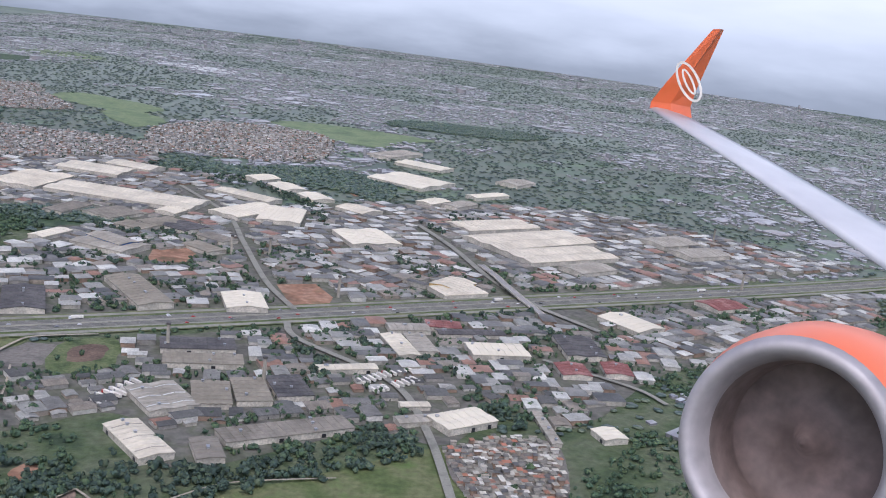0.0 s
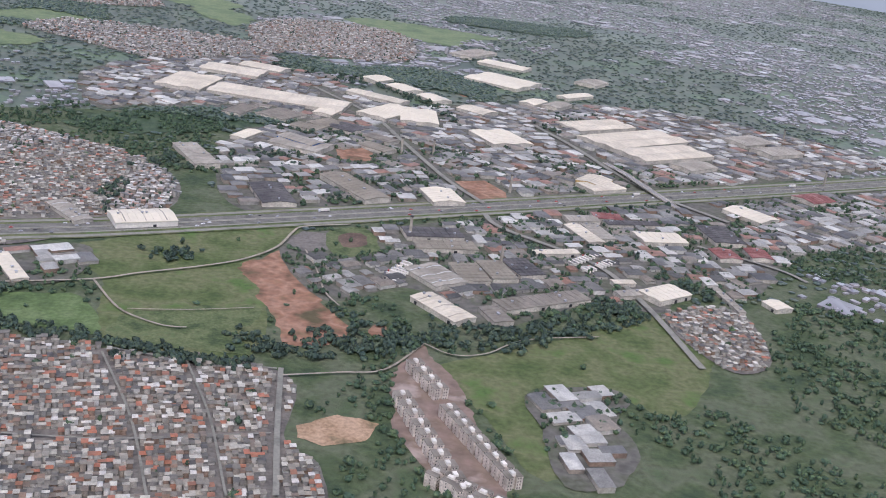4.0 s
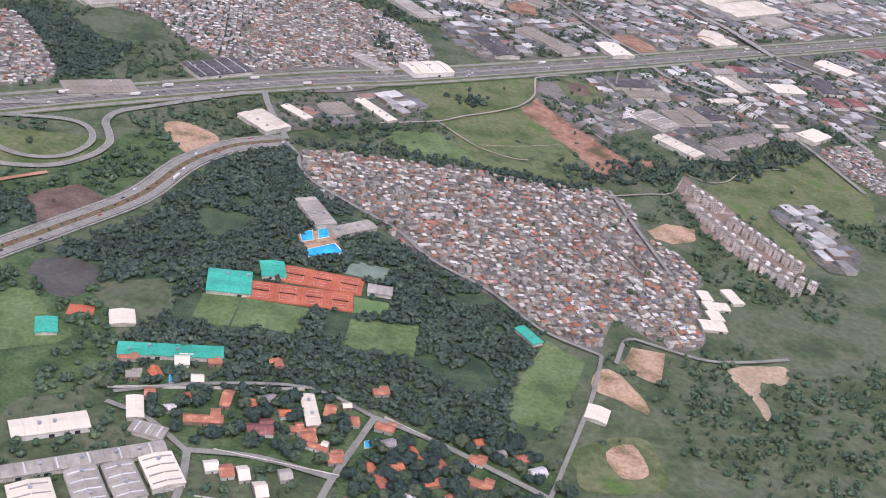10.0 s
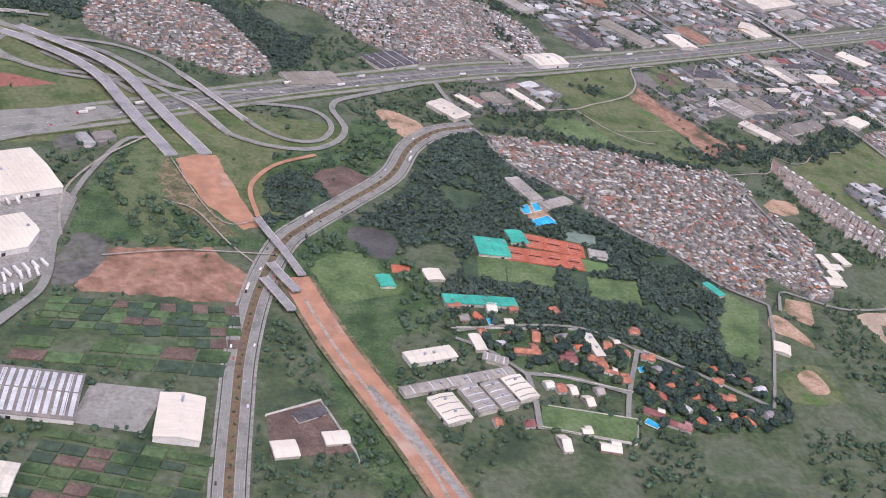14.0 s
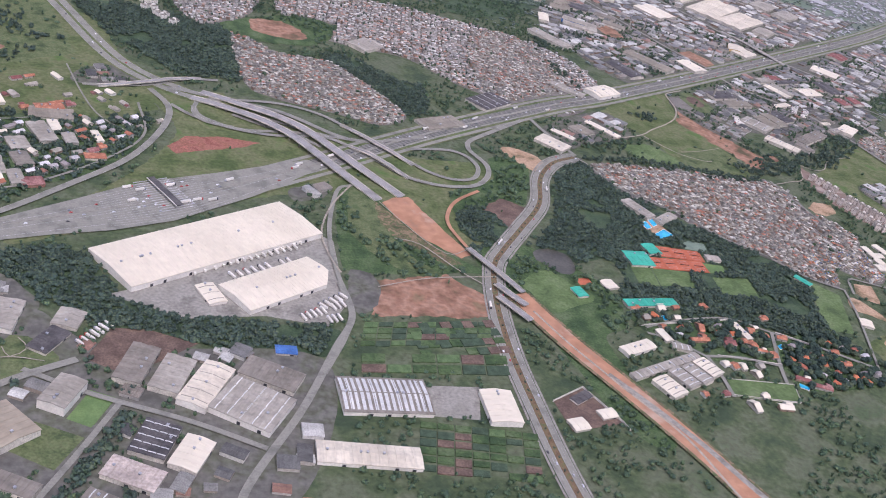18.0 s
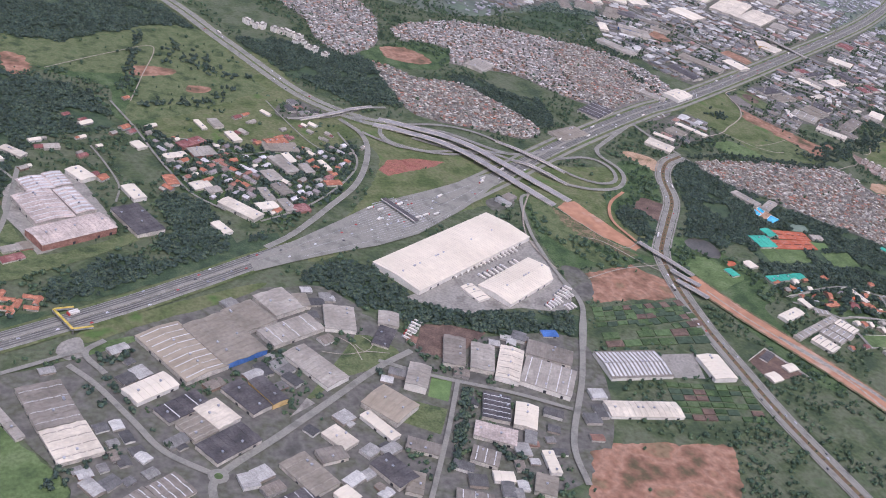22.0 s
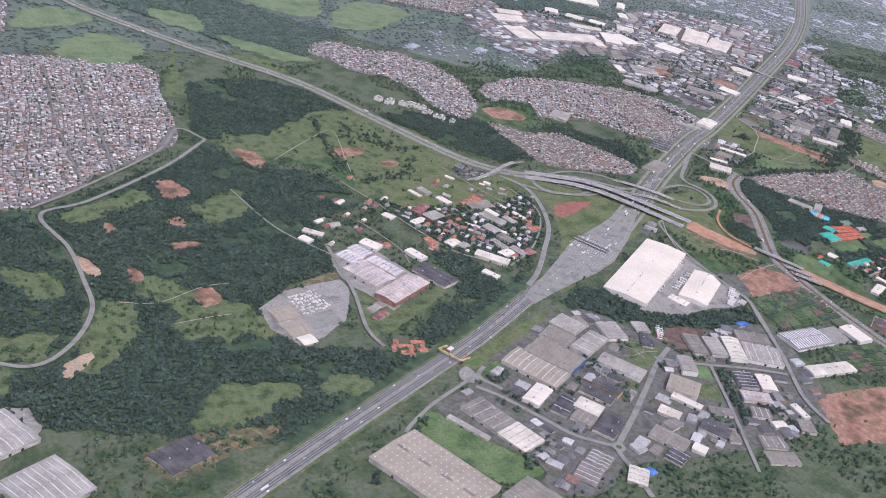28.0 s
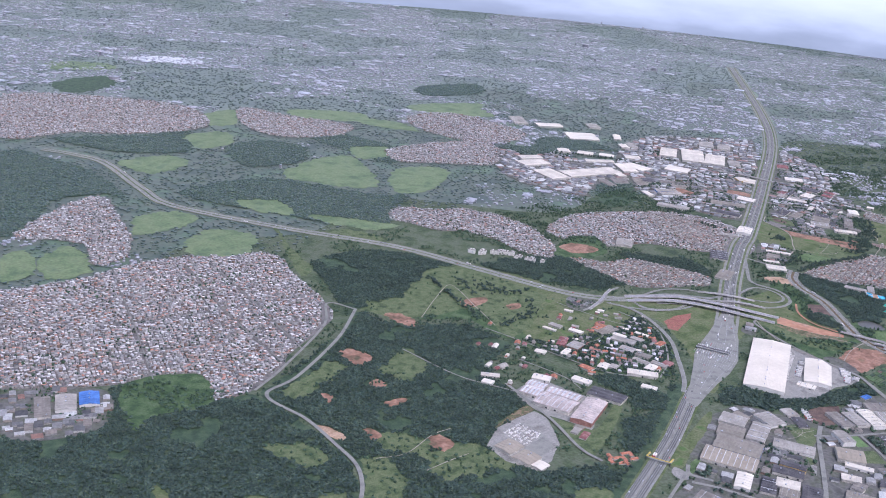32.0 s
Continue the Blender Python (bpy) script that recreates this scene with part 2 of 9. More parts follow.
M = {
    # gloss on the far grass stands in for haze
    "far_land": mat("far_grassland", [(0.06, 0.095, 0.055), (0.085, 0.115, 0.065), (0.115, 0.135, 0.08), (0.07, 0.11, 0.055), (0.1, 0.15, 0.065)], 34, 0.45, spec=0.5, bump=0),
    "ground": mat("rough_grassland", [(0.0593, 0.0934, 0.0456), (0.0862, 0.119, 0.052), (0.118, 0.135, 0.0782), (0.0701, 0.0989, 0.0456)], 14, 0.85, bump=0.4),
    "lawn": mat("mown_lawn", [(0.0943, 0.149, 0.0547), (0.121, 0.181, 0.0656), (0.142, 0.188, 0.0812)], 9, 0.95),
    "clearing": mat("rough_pasture", [(0.0626, 0.098, 0.0388), (0.105, 0.143, 0.0554), (0.141, 0.164, 0.0721), (0.0782, 0.115, 0.0443)], 6, 0.9, bump=0.4),
    "meadow": mat("meadow_grass", [(0.088, 0.132, 0.0403), (0.117, 0.152, 0.0554), (0.151, 0.162, 0.0756), (0.0779, 0.132, 0.0352)], 12, 0.95),
    "far_pasture": mat("far_pasture", [(0.1, 0.16, 0.055), (0.14, 0.2, 0.07), (0.17, 0.215, 0.085), (0.09, 0.14, 0.055)], 16, 0.6, bump=0, spec=0.5),
    "forest_floor": mat("forest_floor", [(0.0413, 0.0718, 0.036), (0.0578, 0.095, 0.0445), (0.0774, 0.106, 0.0509)], 5, 0.7),
    "scrub": mat("scrub", [(0.0485, 0.0934, 0.0365), (0.0754, 0.125, 0.0456), (0.102, 0.14, 0.0651)], 7, 0.95, bump=0.6),
    "dirt": mat("red_earth", [(0.15, 0.129, 0.0658), (0.24, 0.147, 0.0877), (0.31, 0.17, 0.105), (0.36, 0.221, 0.145), (0.28, 0.152, 0.0921), (0.2, 0.142, 0.0789)], 11, 0.95, bump=0.3, stain=0.4, fine=5.0),
    "red_slope": mat("red_clay_slope", [(0.3, 0.115, 0.08), (0.38, 0.16, 0.115), (0.26, 0.12, 0.075), (0.34, 0.13, 0.095)], 5, 0.95, bump=0.3, stain=0.4),
    "site": mat("building_site_earth", [(0.22, 0.16, 0.125), (0.29, 0.215, 0.17), (0.2, 0.15, 0.11), (0.33, 0.27, 0.225)], 9, 0.95, bump=0.3, stain=0.3, fine=3.0),
    "sand": mat("ochre_sand", [(0.24, 0.19, 0.1), (0.4, 0.27, 0.16), (0.46, 0.32, 0.2), (0.4, 0.28, 0.18)], 7, 0.95),
    "track": mat("pale_track", [(0.33, 0.29, 0.22), (0.4, 0.36, 0.28), (0.28, 0.24, 0.17)], 4, 0.95),
    "grey_green": mat("grey_green_court", [(0.16, 0.22, 0.16), (0.2, 0.26, 0.19)], 4, 0.9, stain=0.2),
    "green_court": mat("green_court", [(0.12, 0.2, 0.07), (0.15, 0.23, 0.08)], 4, 0.9, stain=0.15),
    "haul": mat("orange_earth", [(0.34, 0.231, 0.157), (0.42, 0.218, 0.123), (0.46, 0.249, 0.144), (0.38, 0.205, 0.123), (0.42, 0.294, 0.206)], 14, 0.95, bump=0.25, stain=0.25, fine=3.0),
    "hill_roof": mat("hillside_roofs", HILL, 3.0, 0.45, vary="island", bump=0, spec=0.5, stain=0.2),
    # haze tint in the colour, gloss adds a sky veil
    "far_wall": mat("hazed_far_walls", FAR_HAZED[:4], 3.0, 0.4, vary="island", bump=0, spec=0.6, stain=0.15),
    "soil_grass": mat("worn_verge", [(0.09, 0.12, 0.045), (0.2, 0.15, 0.09), (0.1, 0.125, 0.05), (0.26, 0.18, 0.11), (0.085, 0.115, 0.045)], 4, 0.95),
    "strip_soil": mat("planted_strip", [(0.15, 0.0998, 0.0559), (0.2, 0.137, 0.0758), (0.11, 0.116, 0.0479)], 2, 0.95),
    "soil": mat("brown_soil", [(0.13, 0.09, 0.07), (0.18, 0.125, 0.09)], 5, 0.95),
    "asphalt": mat("asphalt", [(0.208, 0.205, 0.168), (0.264, 0.26, 0.212), (0.237, 0.23, 0.187)], 5, 0.9, bump=0.1, stain=0.2),
    "worn_lane": mat("worn_asphalt", [(0.105, 0.104, 0.094), (0.14, 0.138, 0.122), (0.12, 0.118, 0.105)], 6, 0.85, bump=0.1, stain=0.25),
    "concrete": mat("works_yard_ground", [(0.14, 0.14, 0.118), (0.18, 0.173, 0.148), (0.115, 0.122, 0.085), (0.155, 0.15, 0.128)], 9, 0.95, bump=0.1, spec=0.1, fine=5),
    "pale_yard": mat("pale_concrete", [(0.25, 0.236, 0.196), (0.325, 0.31, 0.258), (0.225, 0.217, 0.178)], 8, 0.9, bump=0.1),
    "alley": mat("dusty_street", [(0.138, 0.125, 0.108), (0.206, 0.188, 0.156), (0.119, 0.11, 0.0936)], 9, 0.7),
    "water": mat("pond_water", [(0.085, 0.08, 0.06), (0.105, 0.098, 0.075)], 10, 0.35, spec=0.35, bump=0.02),
    "mud": mat("muddy_water", [(0.4, 0.3, 0.18), (0.44, 0.33, 0.2)], 10, 0.3, spec=0.5, bump=0.02),
    "pool": mat("pool_water", [(0.03, 0.42, 0.65), (0.05, 0.5, 0.72)], 3, 0.08, spec=0.5, bump=0.02),
    "clay": mat("clay_court", [(0.42, 0.12, 0.06), (0.48, 0.15, 0.08)], 4, 0.95, stain=0.2),
    "paint": mat("road_paint", [(0.46, 0.46, 0.44), (0.52, 0.52, 0.5)], 3, 0.8),
    "white_roof": mat("white_sheet_roof", [(0.67, 0.61, 0.464), (0.72, 0.66, 0.51)], 20, 0.55, bump=0.02, stain=0.06, sheet=0.07),
    "sky_sheet": mat("translucent_sheet", [(0.55, 0.56, 0.526), (0.62, 0.62, 0.573)], 4, 0.4, bump=0, stain=0.2),
    "brick": mat("brick_wall", [(0.3, 0.15, 0.11), (0.36, 0.2, 0.15)], 2, 0.9),
    "pink_roof": mat("pinkish_sheet_roof", [(0.5, 0.43, 0.358), (0.56, 0.48, 0.401)], 6, 0.65, bump=0.05, sheet=0.16),
    "bed_a": mat("lettuce_bed", [(0.0864, 0.1484, 0.0585), (0.1188, 0.1802, 0.0715)], 2, 0.9),
    "bed_b": mat("cabbage_bed", [(0.0486, 0.0795, 0.0455), (0.0648, 0.1007, 0.0585)], 2, 0.9),
    "cream_roof": mat("cream_sheet_roof", [(0.6, 0.54, 0.411), (0.68, 0.62, 0.478)], 9, 0.6, bump=0.05, stain=0.15, sheet=0.14),
    "grey_roof": mat("grey_sheet_roof", [(0.22, 0.2, 0.158), (0.28, 0.255, 0.206), (0.19, 0.172, 0.139)], 9, 0.75, bump=0.03, stain=0.2, sheet=0.2, spec=0.15),
    "pale_roof": mat("pale_sheet_roof", [(0.34, 0.315, 0.253), (0.42, 0.39, 0.32)], 9, 0.7, bump=0.03, stain=0.18, sheet=0.2, spec=0.15),
    "brown_roof": mat("brown_sheet_roof", [(0.26, 0.234, 0.178), (0.298, 0.27, 0.21)], 9, 0.75, bump=0.03, stain=0.16, sheet=0.16, spec=0.15),
    "tan_roof": mat("tan_sheet_roof", [(0.347, 0.302, 0.218), (0.378, 0.329, 0.243)], 14, 0.75, bump=0.03, stain=0.12, sheet=0.14, spec=0.15),
    "yellow_wall": mat("yellow_render", [(0.6, 0.42, 0.16), (0.64, 0.46, 0.2)], 3, 0.8),
    "dark_roof": mat("dark_sheet_roof", [(0.085, 0.08, 0.0764), (0.13, 0.12, 0.11)], 5, 0.6, bump=0.05, sheet=0.17),
    "blue_roof": mat("blue_sheet_roof", [(0.07, 0.17, 0.42), (0.1, 0.22, 0.5)], 5, 0.5, bump=0.1),
    "green_roof": mat("green_membrane_roof", [(0.04, 0.36, 0.24), (0.06, 0.43, 0.3)], 5, 0.6, bump=0.1, stain=0.2),
    "tile_roof": mat("clay_tile_roof", [(0.45, 0.19, 0.11), (0.39, 0.16, 0.09), (0.52, 0.25, 0.15)], 1.5, 0.85),
    "red_roof": mat("red_sheet_roof", [(0.3, 0.12, 0.1), (0.26, 0.1, 0.085), (0.36, 0.2, 0.17)], 4, 0.7, sheet=0.17),
    "wall": mat("rendered_wall", [(0.5, 0.47, 0.392), (0.6, 0.56, 0.468)], 4, 0.85),
    "white_wall": mat("white_panel_wall", [(0.68, 0.65, 0.564), (0.74, 0.71, 0.622)], 5, 0.7, stain=0.15),
    "dark": mat("dark_opening", [(0.03, 0.032, 0.036)], 2, 0.4),
    "glazing": mat("window_glass", [(0.03, 0.035, 0.045), (0.05, 0.055, 0.065)], 2, 0.15, spec=0.5, bump=0),
    "bark": mat("bark", [(0.1, 0.075, 0.055), (0.14, 0.11, 0.085)], 0.5, 0.95),
    "leaf": mat("foliage", LEAVES, 0.8, 0.75, vary="object", bump=0.4, stain=0.4, spec=0.2),
    "leaf_many": mat("foliage_many", LEAVES, 9.0, 0.75, vary="island", bump=0, stain=0.4, spec=0.3, fine=5.0),
    "bush_many": mat("bush_foliage", [tuple(v * k for v, k in zip(c, (1.25, 1.3, 1.05))) for c in LEAVES], 7.0, 0.8, vary="island", bump=0, stain=0.35, spec=0.25, fine=5.0),
    "bridge_deck": mat("concrete_deck", [(0.27, 0.265, 0.245), (0.32, 0.31, 0.29), (0.29, 0.285, 0.265)], 4, 0.9, bump=0.05, stain=0.2),
    "roof_one": mat("house_roof", ROOFS, 0.9, 0.85, vary="object"),
    "roof_many": mat("house_roofs", ROOFS, 0.9, 0.5, vary="island", bump=0.1, spec=0.6),
    # same haze-tinted palette, glossier so low views pick up sky
    "far_roof": mat("far_roofs", FAR_HAZED, 3.0, 0.28, vary="island", bump=0, spec=1.0, stain=0.15),
    # far leaves: LEAVES lightened and glossed in place of distance haze
    "far_leaf": mat("hazed_far_foliage", [tuple(1.15 * v for v in c) for c in LEAVES[:5]], 9.0, 0.45, vary="island", bump=0, spec=0.55, stain=0.3),
    "belt_leaf": mat("hazed_belt_foliage", [tuple(1.05 * v for v in c) for c in LEAVES[:5]], 9.0, 0.4, vary="island", bump=0, spec=0.7, stain=0.3),
    # farthest grass: paler colour and more gloss imitate thicker haze
    "hazy_land": mat("hazy_grassland", [(0.07, 0.105, 0.065), (0.09, 0.125, 0.075), (0.115, 0.145, 0.085), (0.08, 0.115, 0.07)], 40, 0.4, spec=0.7, bump=0),
    "tile_one": mat("villa_roof", TILES, 0.7, 0.85, vary="object"),
    "tile_villa": mat("clay_tile_roofs", [(0.5, 0.16, 0.07), (0.44, 0.14, 0.07), (0.55, 0.2, 0.09), (0.36, 0.13, 0.08), (0.6, 0.58, 0.55), (0.48, 0.17, 0.08), (0.3, 0.27, 0.25)], 0.7, 0.8, vary="object"),
    "villa_one": mat("garden_house_roof", [(0.3, 0.27, 0.25), (0.62, 0.6, 0.57), (0.42, 0.17, 0.1), (0.24, 0.21, 0.2), (0.48, 0.46, 0.44), (0.33, 0.17, 0.12), (0.7, 0.68, 0.66), (0.26, 0.2, 0.17), (0.4, 0.38, 0.36)], 0.7, 0.8, vary="object"),
    "shed_one": mat("workshop_roof", SHEDS, 2.5, 0.7, vary="object", bump=0.05, sheet=0.22, spec=0.2),
    "shed_many": mat("shed_roofs", SHEDS, 2.5, 0.6, vary="island", bump=0.05, spec=0.4),
    "wall_one": mat("house_wall", WALLS, 1.0, 0.9, vary="object"),
    "wall_many": mat("house_walls", WALLS, 1.0, 0.9, vary="island"),
    "car": mat("car_paint", CARS, 1.0, 0.35, vary="object", bump=0, stain=0.1, spec=0.5),
    "car_many": mat("car_paints", CARS, 1.0, 0.35, vary="island", bump=0, stain=0.1, spec=0.5),
    "yellow": mat("yellow_paint", [(0.6, 0.45, 0.08), (0.66, 0.5, 0.1)], 2, 0.5),
    "steel": mat("galvanised_steel", [(0.45, 0.46, 0.47), (0.52, 0.53, 0.54)], 1.0, 0.45, metal=0.6),
    "liner": mat("inlet_liner", [(0.2, 0.16, 0.14), (0.26, 0.2, 0.18)], 0.4, 0.5, metal=0.0, bump=0.05),
    "lip": mat("brushed_lip", [(0.367, 0.343, 0.343), (0.432, 0.406, 0.402)], 0.5, 0.5, metal=0.3, bump=0, stain=0.2),
    "orange": mat("orange_paint", [(0.85, 0.16, 0.04), (0.88, 0.18, 0.05)], 3.0, 0.3, bump=0, stain=0.08, spec=0.5),
    "wing_grey": mat("wing_paint", [(0.648, 0.647, 0.64), (0.713, 0.71, 0.7)], 1.5, 0.4, bump=0, stain=0.12, spec=0.5),
}


# ---- mesh helpers ----


def obj(name, bm, material, smooth=False):
    me = bpy.data.meshes.new(name)
    bm.to_mesh(me)
    bm.free()
    for m in material if isinstance(material, list) else [material]:
        me.materials.append(m)
    if smooth:
        me.polygons.foreach_set("use_smooth", [True] * len(me.polygons))
    return new(name, me)


def part(name, bm, material, parent, label="", smooth=False):
    ob = obj(name, bm, material, smooth)
    ob.parent = parent
    return tagged(ob, label) if label else ob


def share(name, me, parent, m):
    ob = new(name, me)
    ob.parent = parent
    ob.matrix_basis = m
    return ob


def box(bm, x0, y0, z0, x1, y1, z1, mi=0):
    v = [bm.verts.new(p) for p in ((x0, y0, z0), (x1, y0, z0), (x1, y1, z0), (x0, y1, z0), (x0, y0, z1), (x1, y0, z1), (x1, y1, z1), (x0, y1, z1))]
    for f in ((0, 1, 5, 4), (1, 2, 6, 5), (2, 3, 7, 6), (3, 0, 4, 7), (4, 5, 6, 7), (3, 2, 1, 0)):
        bm.faces.new([v[i] for i in f]).material_index = mi
    return v


def prism(bm, ring, z0, z1, mi=0):
    lo, hi = [bm.verts.new((x, y, z0)) for x, y in ring], [bm.verts.new((x, y, z1)) for x, y in ring]
    n = len(ring)
    for i in range(n):
        bm.faces.new((lo[i], lo[(i + 1) % n], hi[(i + 1) % n], hi[i])).material_index = mi
    bm.faces.new(hi).material_index = mi


def empty(name, x, y, z, rot, label, category, group=""):
    ob = new(name)
    ob.matrix_basis = pose(x, y, z, 0, 0, rot)
    return tagged(ob, label, category, group)


def smooth_line(pts, step=2.0, closed=False):
    """A Catmull-Rom line through the points, at even steps."""
    p = np.array(pts, float)
    n = len(p)
    if closed:
        q = np.vstack([p[-1], p, p[0], p[1]])
    else:
        q = np.vstack([2 * p[0] - p[1], p, 2 * p[-1] - p[-2]])
    out = []
    for i in range(n if closed else n - 1):
        a, b, c, d = q[i:i + 4]
        k = max(1, int(np.linalg.norm(c - b) / step))
        for s in np.arange(k) / k:
            out.append(0.5 * (2 * b + (c - a) * s + (2 * a - 5 * b + 4 * c - d) * s * s + (3 * b - a - 3 * c + d) * s ** 3))
    if not closed:
        out.append(p[-1])
    return np.array(out)


# ---- the plan of land use: one cell is one unit ----
X0, Y0, NX, NY = -1150, -300, 1900, 1300
use = np.zeros((NY, NX), np.uint8)
USE = {"": 0, "forest": 1, "scrub": 2, "slum": 3, "villa": 4, "town_villa": 10, "works": 5, "open": 6, "road": 7, "built": 8, "far_slum": 9, "glade": 11}


def inside(px, py, poly):
    hit_ = np.zeros(px.shape, bool)
    for (xa, ya), (xb, yb) in zip(poly, list(poly[1:]) + [poly[0]]):
        if ya != yb:
            hit_ ^= ((ya > py) != (yb > py)) & (px < (xb - xa) * (py - ya) / (yb - ya) + xa)
    return hit_


def paint(poly, what):
    p = np.array(poly)
    i0, i1 = max(0, int(p[:, 0].min() - X0)), min(NX, int(p[:, 0].max() - X0) + 2)
    j0, j1 = max(0, int(p[:, 1].min() - Y0)), min(NY, int(p[:, 1].max() - Y0) + 2)
    if i1 <= i0 or j1 <= j0:
        return
    gx, gy = np.meshgrid(np.arange(i0, i1) + X0 + 0.5, np.arange(j0, j1) + Y0 + 0.5)
    use[j0:j1, i0:i1][inside(gx, gy, [tuple(v) for v in p])] = USE[what]


def stamp(line, half):
    for x, y in line:
        i0, i1 = int(x - half - X0), int(x + half - X0) + 1
        j0, j1 = int(y - half - Y0), int(y + half - Y0) + 1
        if i1 > 0 and j1 > 0:
            use[max(0, j0):j1, max(0, i0):i1] = USE["road"]


def used(x, y):
    i, j = (np.asarray(x) - X0).astype(int), (np.asarray(y) - Y0).astype(int)
    ok = (i >= 0) & (j >= 0) & (i < NX) & (j < NY)
    return np.where(ok, use[np.clip(j, 0, NY - 1), np.clip(i, 0, NX - 1)], 0)


level = {"n": 0}


def patch(name, pts, material, what="open", z=None, label="", rough=0.6, soft=True, straight=False):
    """A flat piece of ground with an uneven outline."""
    level["n"] += 1
    z = 0.02 + 0.0018 * level["n"] if z is None else z
    if straight:
        q = np.array(pts + pts[:1], float)
        line = np.vstack([a + (b - a) * np.linspace(0, 1, max(2, int(np.linalg.norm(b - a) / 1.5)), endpoint=False)[:, None] for a, b in zip(q, q[1:])])
    else:
        line = smooth_line(pts, 2.0, True) if soft else np.array(pts, float)
    if soft and rough:
        # a worn edge: waves of two lengths and a little raggedness
        mid = line.mean(0)
        rough = min(rough, (.2 if rough > 2 else .09) * np.linalg.norm(line - mid, axis=1).mean())
        out = (line - mid) / (np.linalg.norm(line - mid, axis=1)[:, None] + 1e-6)
        wav = np.array([noise.noise((x / 7, y / 7, 1.5)) * 1.6 + noise.noise((x / 2.6, y / 2.6, 4.5)) for x, y in line])
        line = line + out * (wav * rough)[:, None] + rng.normal(0, rough * 0.25, line.shape)
    paint(line, what)
    bm = bmesh.new()
    f = bm.faces.new([bm.verts.new((x, y, z)) for x, y in line])
    f.normal_update()
    if f.normal.z < 0:
        f.normal_flip()
    bmesh.ops.triangulate(bm, faces=bm.faces)
    ob = obj(name, bm, M[material])
    return tagged(ob, label or name.replace("_", " "), name.replace("_", " "), kind="structure")


def ribbon_mesh(bm, line, offset, width, z, lift=None):
    d = np.gradient(line, axis=0)
    d /= np.linalg.norm(d, axis=1)[:, None] + 1e-9
    n = np.stack([-d[:, 1], d[:, 0]], 1)
    zs = np.full(len(line), z) if lift is None else lift + z
    a, b = line + n * (offset - width / 2), line + n * (offset + width / 2)
    va, vb = [bm.verts.new((*p, h)) for p, h in zip(a, zs)], [bm.verts.new((*p, h)) for p, h in zip(b, zs)]
    for i in range(len(line) - 1):
        bm.faces.new((va[i], va[i + 1], vb[i + 1], vb[i]))


def road(name, pts, width, material="asphalt", lanes=0, label="", z=None, step=2.0):
    level["n"] += 1
    z = 0.12 + 0.0022 * level["n"] if z is None else z
    line = smooth_line(pts, step)
    stamp(line, width / 2 + (0.8 if width > 1.2 else 0.1))
    bm = bmesh.new()
    ribbon_mesh(bm, line, 0, width, z)
    ob = tagged(obj(name, bm, M[material]), label or "grey asphalt road between verges", "road", kind="structure")
    if lanes == 4:
        bm = bmesh.new()
        for k in range(3):
            ribbon_mesh(bm, line, -width / 2 + (k + .5) * width / lanes, width / lanes * .62, z + 0.01)
        part("worn_lane", bm, M["worn_lane"], ob)
    if lanes:
        bm = bmesh.new()
        for k in (-1, 1):
            ribbon_mesh(bm, line, k * (width / 2 - 0.15), 0.045, z + 0.02)
        for k in range(1, lanes):
            for i in range(0, len(line) - 2, 3):
                ribbon_mesh(bm, line[i:i + 2], -width / 2 + k * width / lanes, 0.035, z + 0.02)
        part("road_marking", bm, M["paint"], ob)
    return line


# ---- the ground, one sheet to the horizon ----
bm = bmesh.new()
bm.faces.new([bm.verts.new(p) for p in ((-4900, -4900, 0), (4900, -4900, 0), (4900, 4900, 0), (-4900, 4900, 0))])
ground = tagged(obj("ground", bm, M["ground"]), "green rough grassland with worn patches", "ground", kind="structure")

# the hazy distance behind everything: haze painted as a glow that pales upward
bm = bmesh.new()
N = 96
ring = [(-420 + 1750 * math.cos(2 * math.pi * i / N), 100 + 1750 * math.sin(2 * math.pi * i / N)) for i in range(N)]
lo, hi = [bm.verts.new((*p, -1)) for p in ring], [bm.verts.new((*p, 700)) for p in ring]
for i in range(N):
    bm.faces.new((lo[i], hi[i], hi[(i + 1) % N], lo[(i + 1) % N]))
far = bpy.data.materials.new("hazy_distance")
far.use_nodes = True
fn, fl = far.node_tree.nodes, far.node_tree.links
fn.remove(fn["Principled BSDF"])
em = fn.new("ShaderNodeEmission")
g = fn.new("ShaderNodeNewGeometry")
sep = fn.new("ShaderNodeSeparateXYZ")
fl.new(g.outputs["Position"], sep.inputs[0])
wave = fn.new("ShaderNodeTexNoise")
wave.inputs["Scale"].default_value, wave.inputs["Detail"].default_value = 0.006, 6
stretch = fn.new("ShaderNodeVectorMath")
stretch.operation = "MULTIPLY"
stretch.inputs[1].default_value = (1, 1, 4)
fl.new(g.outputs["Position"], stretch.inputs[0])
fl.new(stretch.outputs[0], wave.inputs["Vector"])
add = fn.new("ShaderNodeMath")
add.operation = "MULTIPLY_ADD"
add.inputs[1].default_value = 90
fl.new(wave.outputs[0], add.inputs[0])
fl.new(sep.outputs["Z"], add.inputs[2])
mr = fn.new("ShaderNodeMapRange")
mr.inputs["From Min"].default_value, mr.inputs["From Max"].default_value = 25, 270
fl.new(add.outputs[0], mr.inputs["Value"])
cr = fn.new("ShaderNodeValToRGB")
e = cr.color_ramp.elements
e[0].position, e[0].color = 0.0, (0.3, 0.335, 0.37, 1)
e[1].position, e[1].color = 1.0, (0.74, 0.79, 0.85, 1)
